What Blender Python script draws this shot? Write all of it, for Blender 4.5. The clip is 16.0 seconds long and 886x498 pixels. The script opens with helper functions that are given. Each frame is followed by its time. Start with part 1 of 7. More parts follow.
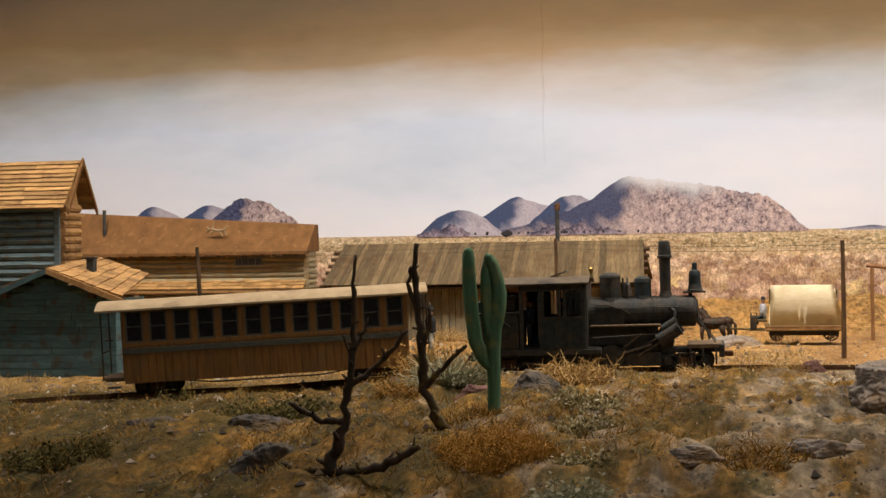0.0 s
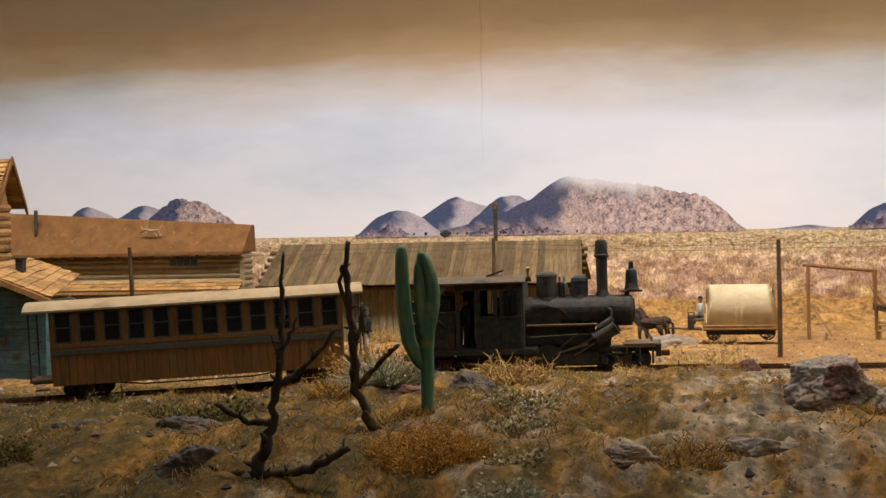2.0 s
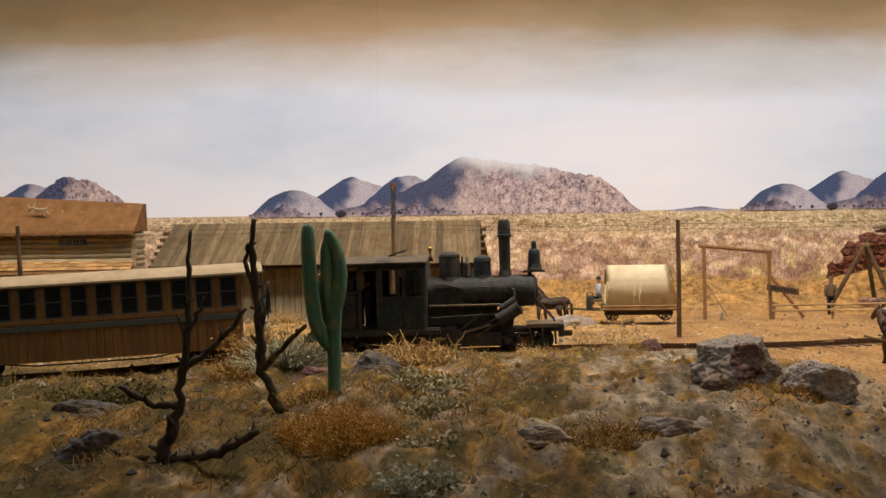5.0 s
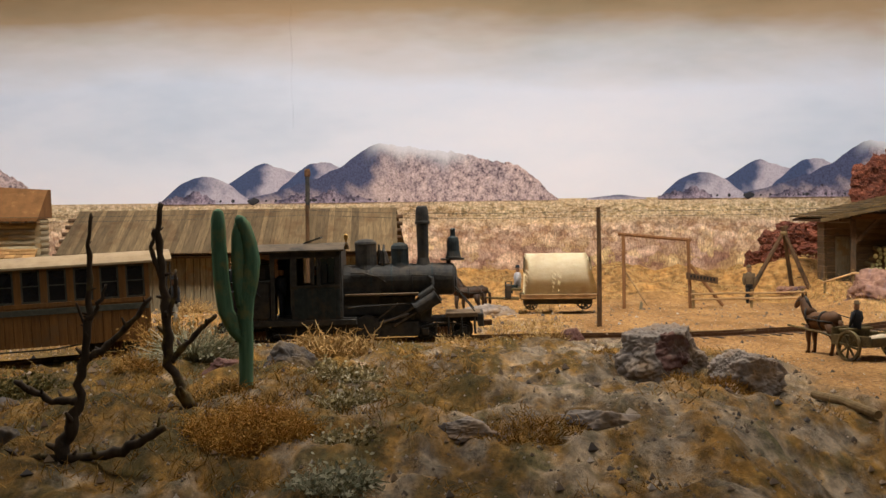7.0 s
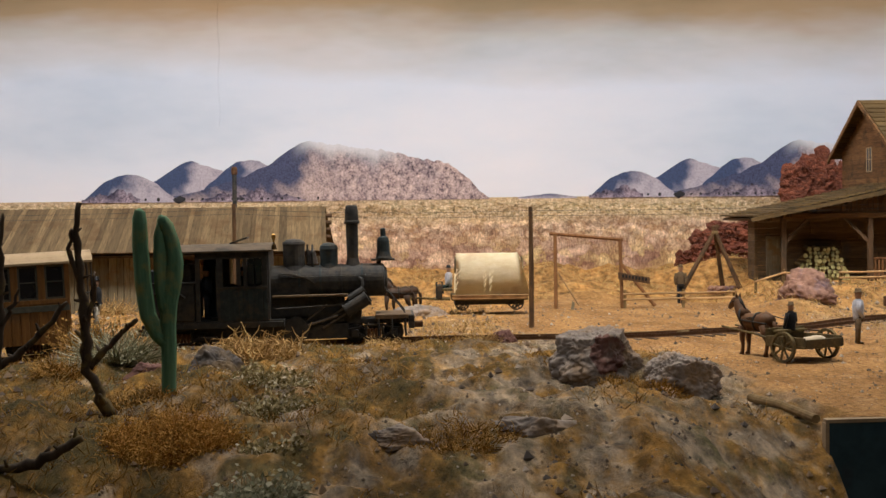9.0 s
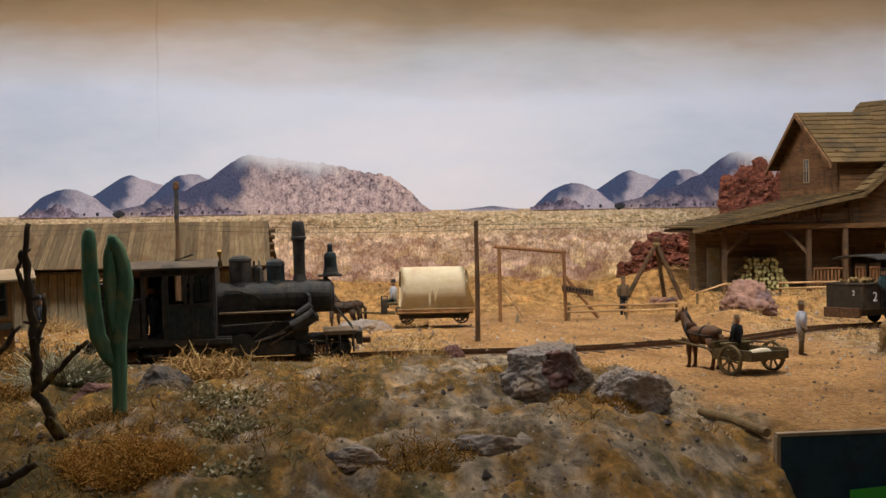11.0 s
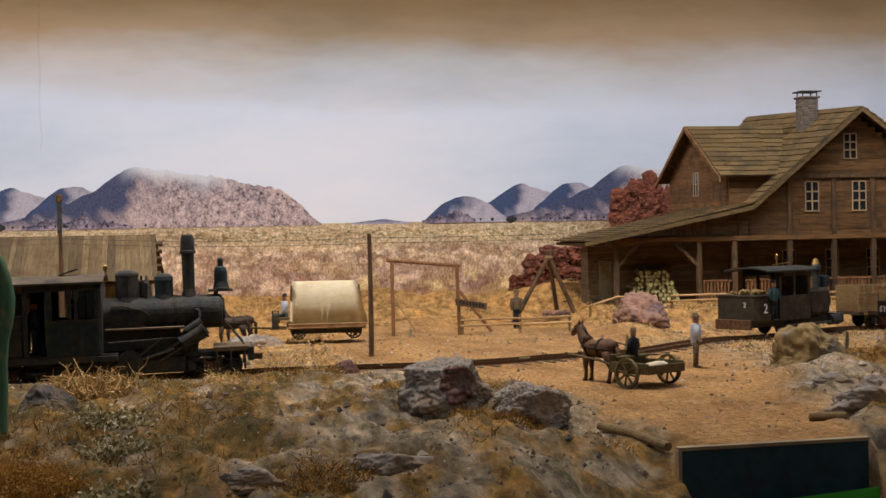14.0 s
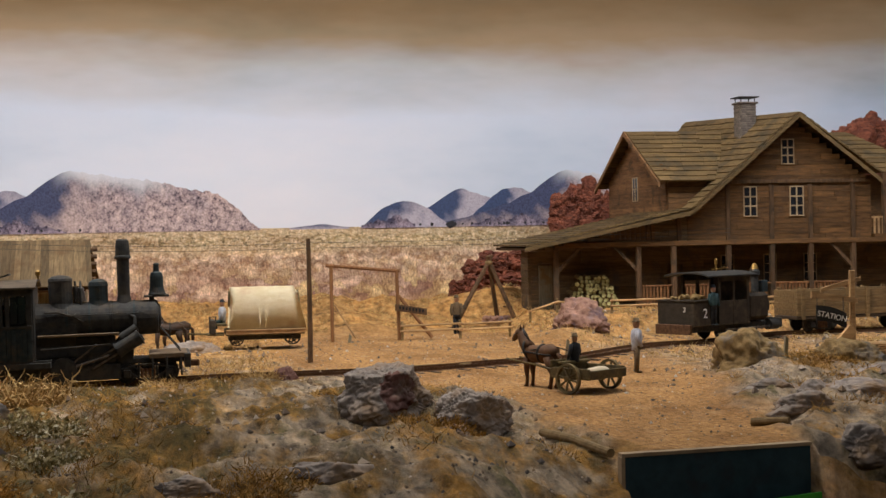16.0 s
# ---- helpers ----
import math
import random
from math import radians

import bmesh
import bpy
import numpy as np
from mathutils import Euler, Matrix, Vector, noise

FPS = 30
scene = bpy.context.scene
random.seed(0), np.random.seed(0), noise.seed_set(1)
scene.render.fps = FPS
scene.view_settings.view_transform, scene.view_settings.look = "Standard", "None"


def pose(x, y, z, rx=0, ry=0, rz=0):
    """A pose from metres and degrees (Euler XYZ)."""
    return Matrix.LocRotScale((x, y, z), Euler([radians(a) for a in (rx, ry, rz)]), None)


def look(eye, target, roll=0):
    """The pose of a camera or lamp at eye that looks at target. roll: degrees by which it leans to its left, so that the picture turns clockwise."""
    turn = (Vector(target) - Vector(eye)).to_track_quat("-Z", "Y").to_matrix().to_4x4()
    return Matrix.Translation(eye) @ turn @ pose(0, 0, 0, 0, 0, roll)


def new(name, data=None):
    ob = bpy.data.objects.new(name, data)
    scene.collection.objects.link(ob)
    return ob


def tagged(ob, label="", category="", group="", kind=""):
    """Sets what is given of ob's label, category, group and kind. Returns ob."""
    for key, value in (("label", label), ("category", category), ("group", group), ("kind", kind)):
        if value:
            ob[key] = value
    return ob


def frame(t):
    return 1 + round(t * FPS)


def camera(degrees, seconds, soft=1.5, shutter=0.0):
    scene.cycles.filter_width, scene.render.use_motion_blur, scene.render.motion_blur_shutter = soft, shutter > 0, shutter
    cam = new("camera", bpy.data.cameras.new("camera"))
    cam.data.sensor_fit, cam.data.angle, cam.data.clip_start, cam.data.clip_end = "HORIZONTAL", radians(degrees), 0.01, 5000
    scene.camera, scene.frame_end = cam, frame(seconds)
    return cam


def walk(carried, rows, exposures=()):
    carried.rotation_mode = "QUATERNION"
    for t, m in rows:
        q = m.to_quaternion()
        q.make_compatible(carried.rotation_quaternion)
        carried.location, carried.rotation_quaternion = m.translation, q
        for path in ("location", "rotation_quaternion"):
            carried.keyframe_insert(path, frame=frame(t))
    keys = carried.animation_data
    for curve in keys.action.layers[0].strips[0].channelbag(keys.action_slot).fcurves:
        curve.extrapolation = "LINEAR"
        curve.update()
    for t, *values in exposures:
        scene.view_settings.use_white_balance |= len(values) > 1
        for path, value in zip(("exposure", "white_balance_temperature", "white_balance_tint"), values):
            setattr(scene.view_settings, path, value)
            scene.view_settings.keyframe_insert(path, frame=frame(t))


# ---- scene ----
cam = camera(34.82, 16.0)
# seconds, x, y, z, yaw, pitch, roll
PATH = [
    (0.0, 0.0136, -0.0546, 0.0936, 11.706, -0.127, -0.923),
    (0.5, 0.0148, -0.049, 0.0925, 11.1, -0.098, -0.976),
    (1.0, 0.0145, -0.0471, 0.0924, 10.531, -0.068, -1.021),
    (1.5, 0.0144, -0.0459, 0.0922, 9.969, -0.059, -1.003),
    (2.0, 0.0164, -0.0432, 0.0914, 9.375, -0.079, -0.998),
    (2.5, 0.0156, -0.0421, 0.0909, 8.812, -0.139, -1.038),
    (3.0, 0.0129, -0.0468, 0.0916, 8.267, -0.18, -1.014),
    (3.5, 0.0097, -0.0455, 0.0912, 7.705, -0.283, -0.952),
    (6.0, 0.0028, -0.0179, 0.0893, 2.815, -1.2, -0.759),
    (6.5, 0.002, -0.01, 0.0888, 2.066, -1.261, -0.727),
    (7.0, 0.0002, -0.0039, 0.088, 1.333, -1.359, -0.707),
    (7.5, -0.0007, -0.001, 0.0878, 0.63, -1.444, -0.666),
    (8.0, 0.0003, 0.0051, 0.0877, -0.126, -1.504, -0.634),
    (8.5, 0.0006, 0.0075, 0.0889, -0.84, -1.526, -0.636),
    (9.0, -0.0006, 0.0146, 0.089, -1.526, -1.47, -0.639),
    (11.5, -0.0094, 0.0148, 0.0932, -4.896, -0.99, -1.049),
    (12.0, -0.0104, 0.0181, 0.0921, -5.728, -0.859, -1.063),
    (12.5, -0.012, 0.0224, 0.0916, -6.514, -0.78, -1.054),
    (13.0, -0.0121, 0.0273, 0.0908, -7.268, -0.745, -1.055),
    (13.5, -0.0096, 0.0294, 0.0914, -7.978, -0.665, -1.064),
    (14.0, -0.0108, 0.0297, 0.0924, -8.676, -0.634, -1.077),
    (14.5, -0.0126, 0.0317, 0.0918, -9.254, -0.588, -1.062),
    (15.0, -0.015, 0.0344, 0.0916, -9.851, -0.554, -1.08),
    (15.5, -0.014, 0.036, 0.0928, -10.494, -0.512, -1.085),
    (16.0, -0.0103, 0.0383, 0.0919, -11.163, -0.456, -1.076),
]
walk(cam, [(t, pose(x, y, z, 90 + pitch, 0, yaw) @ pose(0, 0, 0, 0, 0, roll)) for t, x, y, z, yaw, pitch, roll in PATH],
     exposures=[(0.0, 0.0, 6400, 10), (6.0, -0.08, 6200, 10), (9.0, -0.16, 6000, 10), (12.0, -0.28, 5800, 10), (16.0, -0.28, 5800, 10)])

# ---- light ----
world = bpy.data.worlds.new("room_glow")
scene.world = world
world.use_nodes = True
world.node_tree.nodes["Background"].inputs[0].default_value = (1.0, 0.93, 0.84, 1)
world.node_tree.nodes["Background"].inputs[1].default_value = 0.36


def area(name, at, to, sx, sy, watts, colour):
    d = bpy.data.lights.new(name, "AREA")
    d.shape, d.size, d.size_y, d.energy, d.color = "RECTANGLE", sx, sy, watts, colour
    ob = new(name, d)
    ob.matrix_world = look(at, to)
    return ob


# overhead layout lamps, assumed out of sight above; no fixture is built
area("strip_lamp", (0.05, 0.98, 0.78), (0.05, 1.40, 0.05), 2.2, 0.16, 15.0, (1.0, 0.95, 0.90))
area("spot_lamp_middle", (0.12, 0.95, 0.76), (0.12, 1.25, 0.0), 0.10, 0.10, 5.0, (1.0, 0.79, 0.54))
area("spot_lamp_town", (-0.70, 0.97, 0.75), (-0.62, 1.25, 0.08), 0.10, 0.10, 2.0, (1.0, 0.80, 0.56))
# added fill light behind and above the viewer; no such lamp is known
area("front_fill", (0.35, -0.30, 1.27), (0.15, 0.9, 0.0), 0.9, 0.5, 6.0, (1.0, 0.94, 0.86))

# ---- building kit, in millimetres ----
MM = 0.001


def mesh_of(name, bm, material):
    for v in bm.verts:
        v.co *= MM
    bm.normal_update()
    me = bpy.data.meshes.new(name)
    bm.to_mesh(me)
    bm.free()
    for m in (material if isinstance(material, (list, tuple)) else [material]):
        me.materials.append(m)
    return me


def smooth(me, on=True):
    me.polygons.foreach_set("use_smooth", [on] * len(me.polygons))
    return me


def part(name, bm, material, parent, label="", soft=False):
    me = mesh_of(name, bm, material)
    if soft:
        smooth(me)
    ob = new(name, me)
    ob.parent = parent
    return tagged(ob, label)


def piece(name, me, parent, m):
    """One more object on a shared mesh, m in metres."""
    ob = new(name, me)
    ob.parent = parent
    ob.matrix_basis = m
    return ob


def thing(name, x, y, z, label, category, group="", kind="", turn=0.0):
    """An empty at its base, in millimetres."""
    ob = new(name)
    ob.matrix_basis = pose(x * MM, y * MM, z * MM, 0, 0, turn)
    return tagged(ob, label, category, group, kind)


def solid(name, bm, material, label, category, at=(0, 0, 0), group="", kind="", soft=False, turn=0.0):
    me = mesh_of(name, bm, material)
    if soft:
        smooth(me)
    ob = new(name, me)
    ob.matrix_basis = pose(at[0] * MM, at[1] * MM, at[2] * MM, 0, 0, turn)
    return tagged(ob, label, category, group, kind)


def box(x0, x1, y0, y1, z0, z1, bevel=0.0, bm=None):
    bm = bm or bmesh.new()
    r = bmesh.ops.create_cube(bm, size=1)
    bmesh.ops.scale(bm, vec=(abs(x1 - x0), abs(y1 - y0), abs(z1 - z0)), verts=r["verts"])
    bmesh.ops.translate(bm, vec=((x0 + x1) / 2, (y0 + y1) / 2, (z0 + z1) / 2), verts=r["verts"])
    if bevel:
        es = {e for v in r["verts"] for e in v.link_edges}
        bmesh.ops.bevel(bm, geom=list(es), offset=bevel, segments=1, affect="EDGES")
    return bm


def rod(a, b, r0, r1=None, seg=10, bm=None, cap=True):
    bm = bm or bmesh.new()
    a, b = Vector(a), Vector(b)
    r1 = r0 if r1 is None else r1
    m = Matrix.Translation((a + b) / 2) @ (b - a).to_track_quat("Z", "Y").to_matrix().to_4x4()
    bmesh.ops.create_cone(bm, cap_ends=cap, segments=seg, radius1=r0, radius2=r1, depth=(b - a).length, matrix=m)
    return bm


def turned(profile, at=(0, 0, 0), axis="Z", seg=20, bm=None):
    """A lathe shape: profile of (radius, height)."""
    bm = bm or bmesh.new()
    rings = []
    for r, h in profile:
        ring = []
        for k in range(seg):
            a = 2 * math.pi * k / seg
            p = (r * math.cos(a), r * math.sin(a), h)
            p = {"Z": p, "X": (h, p[0], p[1]), "Y": (p[0], h, p[1])}[axis]
            ring.append(bm.verts.new((p[0] + at[0], p[1] + at[1], p[2] + at[2])))
        rings.append(ring)
    for lo, hi in zip(rings, rings[1:]):
        for k in range(seg):
            bm.faces.new((lo[k], lo[(k + 1) % seg], hi[(k + 1) % seg], hi[k]))
    bm.faces.new(rings[0][::-1])
    bm.faces.new(rings[-1])
    bmesh.ops.recalc_face_normals(bm, faces=bm.faces)
    return bm


def tube(points, radii, seg=8, bm=None):
    """A bent round limb through points."""
    bm = bm or bmesh.new()
    pts = [Vector(p) for p in points]
    rings, q, last = [], None, None
    for i, p in enumerate(pts):
        d = (pts[min(i + 1, len(pts) - 1)] - pts[max(i - 1, 0)]).normalized()
        q = d.to_track_quat("Z", "Y") if q is None else last.rotation_difference(d) @ q
        last = d
        r = radii[i] if isinstance(radii, (list, tuple)) else radii
        rings.append([bm.verts.new(p + q @ Vector((r * math.cos(2 * math.pi * k / seg), r * math.sin(2 * math.pi * k / seg), 0))) for k in range(seg)])
    for lo, hi in zip(rings, rings[1:]):
        for k in range(seg):
            bm.faces.new((lo[k], lo[(k + 1) % seg], hi[(k + 1) % seg], hi[k]))
    bm.faces.new(rings[0][::-1])
    bm.faces.new(rings[-1])
    return bm


def prism(outline, depth, plane="XZ", at=0.0, bm=None):
    """A flat outline pushed out to a thickness: plane XZ along +y, YZ along +x, XY along +z."""
    bm = bm or bmesh.new()

    def place(p, d):
        return {"XZ": (p[0], at + d, p[1]), "YZ": (at + d, p[0], p[1]), "XY": (p[0], p[1], at + d)}[plane]
    lo = [bm.verts.new(place(p, 0)) for p in outline]
    hi = [bm.verts.new(place(p, depth)) for p in outline]
    n = len(outline)
    fs = [bm.faces.new(lo), bm.faces.new(hi[::-1])]
    for k in range(n):
        fs.append(bm.faces.new((lo[k], hi[k], hi[(k + 1) % n], lo[(k + 1) % n])))
    bmesh.ops.recalc_face_normals(bm, faces=fs)
    return bm


def boulder(rx, ry, rz, seed, rough=0.35, cuts=3):
    """A broken rock: flat cleavage faces, weathered by noise, cracks where the mesh is fine enough."""
    bm = bmesh.new()
    bmesh.ops.create_icosphere(bm, subdivisions=cuts, radius=1)
    o = Vector((seed * 3.7, seed * 1.3, seed * 2.1))
    rng = random.Random(seed)
    planes = [(Vector((rng.gauss(0, 1), rng.gauss(0, 1), rng.gauss(0, 0.8))).normalized(), rng.uniform(0.70, 0.98)) for k in range(16)]
    for v in bm.verts:
        n = v.co.normalized()
        cell = min([1.12] + [h / n.dot(p) for p, h in planes if n.dot(p) > 0.3]) - 0.93
        d = 1 + rough * 0.7 * (noise.noise(n * 1.3 + o) + 0.55 * noise.noise(n * 3.1 + o) + 0.45 * noise.noise(n * 7 + o) + 0.32 * noise.noise(n * 15 + o))
        if cuts > 3:
            d += rough * (0.30 * noise.noise(n * 27 + o) - 0.34 * max(0.0, 0.30 - abs(noise.noise(n * 4.3 + o * 2))) - 0.22 * max(0.0, 0.28 - abs(noise.noise(n * 11 + o))))
        v.co = Vector((n.x * rx, n.y * ry, n.z * rz)) * (d + cell)
    return bm


# ---- materials ----
def shader(name):
    m = bpy.data.materials.new(name)
    m.use_nodes = True
    t = m.node_tree
    return m, t, t.nodes["Principled BSDF"]


def noise_node(t, scale, detail=4, stretch=(1, 1, 1), coords="Object", rough=0.6):
    c = t.nodes.new("ShaderNodeTexCoord")
    mp = t.nodes.new("ShaderNodeMapping")
    mp.inputs["Scale"].default_value = stretch
    n = t.nodes.new("ShaderNodeTexNoise")
    n.inputs["Scale"].default_value, n.inputs["Detail"].default_value, n.inputs["Roughness"].default_value = scale, detail, rough
    t.links.new(c.outputs[coords], mp.inputs[0])
    t.links.new(mp.outputs[0], n.inputs["Vector"])
    return n.outputs[0]


def ramp(t, src, stops):
    r = t.nodes.new("ShaderNodeValToRGB")
    while len(r.color_ramp.elements) < len(stops):
        r.color_ramp.elements.new(0.5)
    for e, (p, c) in zip(r.color_ramp.elements, stops):
        e.position = p
        e.color = (*c, 1) if len(c) == 3 else c
    t.links.new(src, r.inputs[0])
    return r.outputs[0]


def mixed(t, fac, a, b, mode="MIX"):
    n = t.nodes.new("ShaderNodeMix")
    n.data_type, n.blend_type = "RGBA", mode
    for src, sock in ((fac, n.inputs[0]), (a, n.inputs[6]), (b, n.inputs[7])):
        if isinstance(src, (int, float)):
            sock.default_value = src
        elif isinstance(src, tuple):
            sock.default_value = (*src, 1)
        else:
            t.links.new(src, sock)
    return n.outputs[2]


def bumped(t, bsdf, src, strength, dist=0.0006):
    b = t.nodes.new("ShaderNodeBump")
    b.inputs["Strength"].default_value, b.inputs["Distance"].default_value = strength, dist
    t.links.new(src, b.inputs["Height"])
    t.links.new(b.outputs[0], bsdf.inputs["Normal"])


def grey(v):
    return (v, v, v)


def surface(name, dark, light, scale=250, stretch=(1, 1, 1), rough=0.85, metal=0.0, bump=0.5, patch=None, patch_at=(0.52, 0.66), patch_scale=60, vary=0.25, spec=0.3):
    """Grain between two colours, patches of a third at a larger scale, and a change from piece to piece."""
    m, t, b = shader(name)
    g = noise_node(t, scale, 5, stretch)
    col = ramp(t, g, [(0.3, dark), (0.7, light)])
    if patch:
        p = ramp(t, noise_node(t, patch_scale, 4), [(patch_at[0], grey(0)), (patch_at[1], grey(1))])
        col = mixed(t, p, col, patch)
    if vary:
        info = t.nodes.new("ShaderNodeObjectInfo")
        k = ramp(t, info.outputs["Random"], [(0.0, grey(1 - vary)), (1.0, grey(1 + vary * 0.6))])
        col = mixed(t, 1.0, col, k, "MULTIPLY")
    t.links.new(col, b.inputs["Base Color"])
    b.inputs["Roughness"].default_value, b.inputs["Metallic"].default_value = rough, metal
    b.inputs["Specular IOR Level"].default_value = spec
    if bump:
        bumped(t, b, g, bump)
    return m


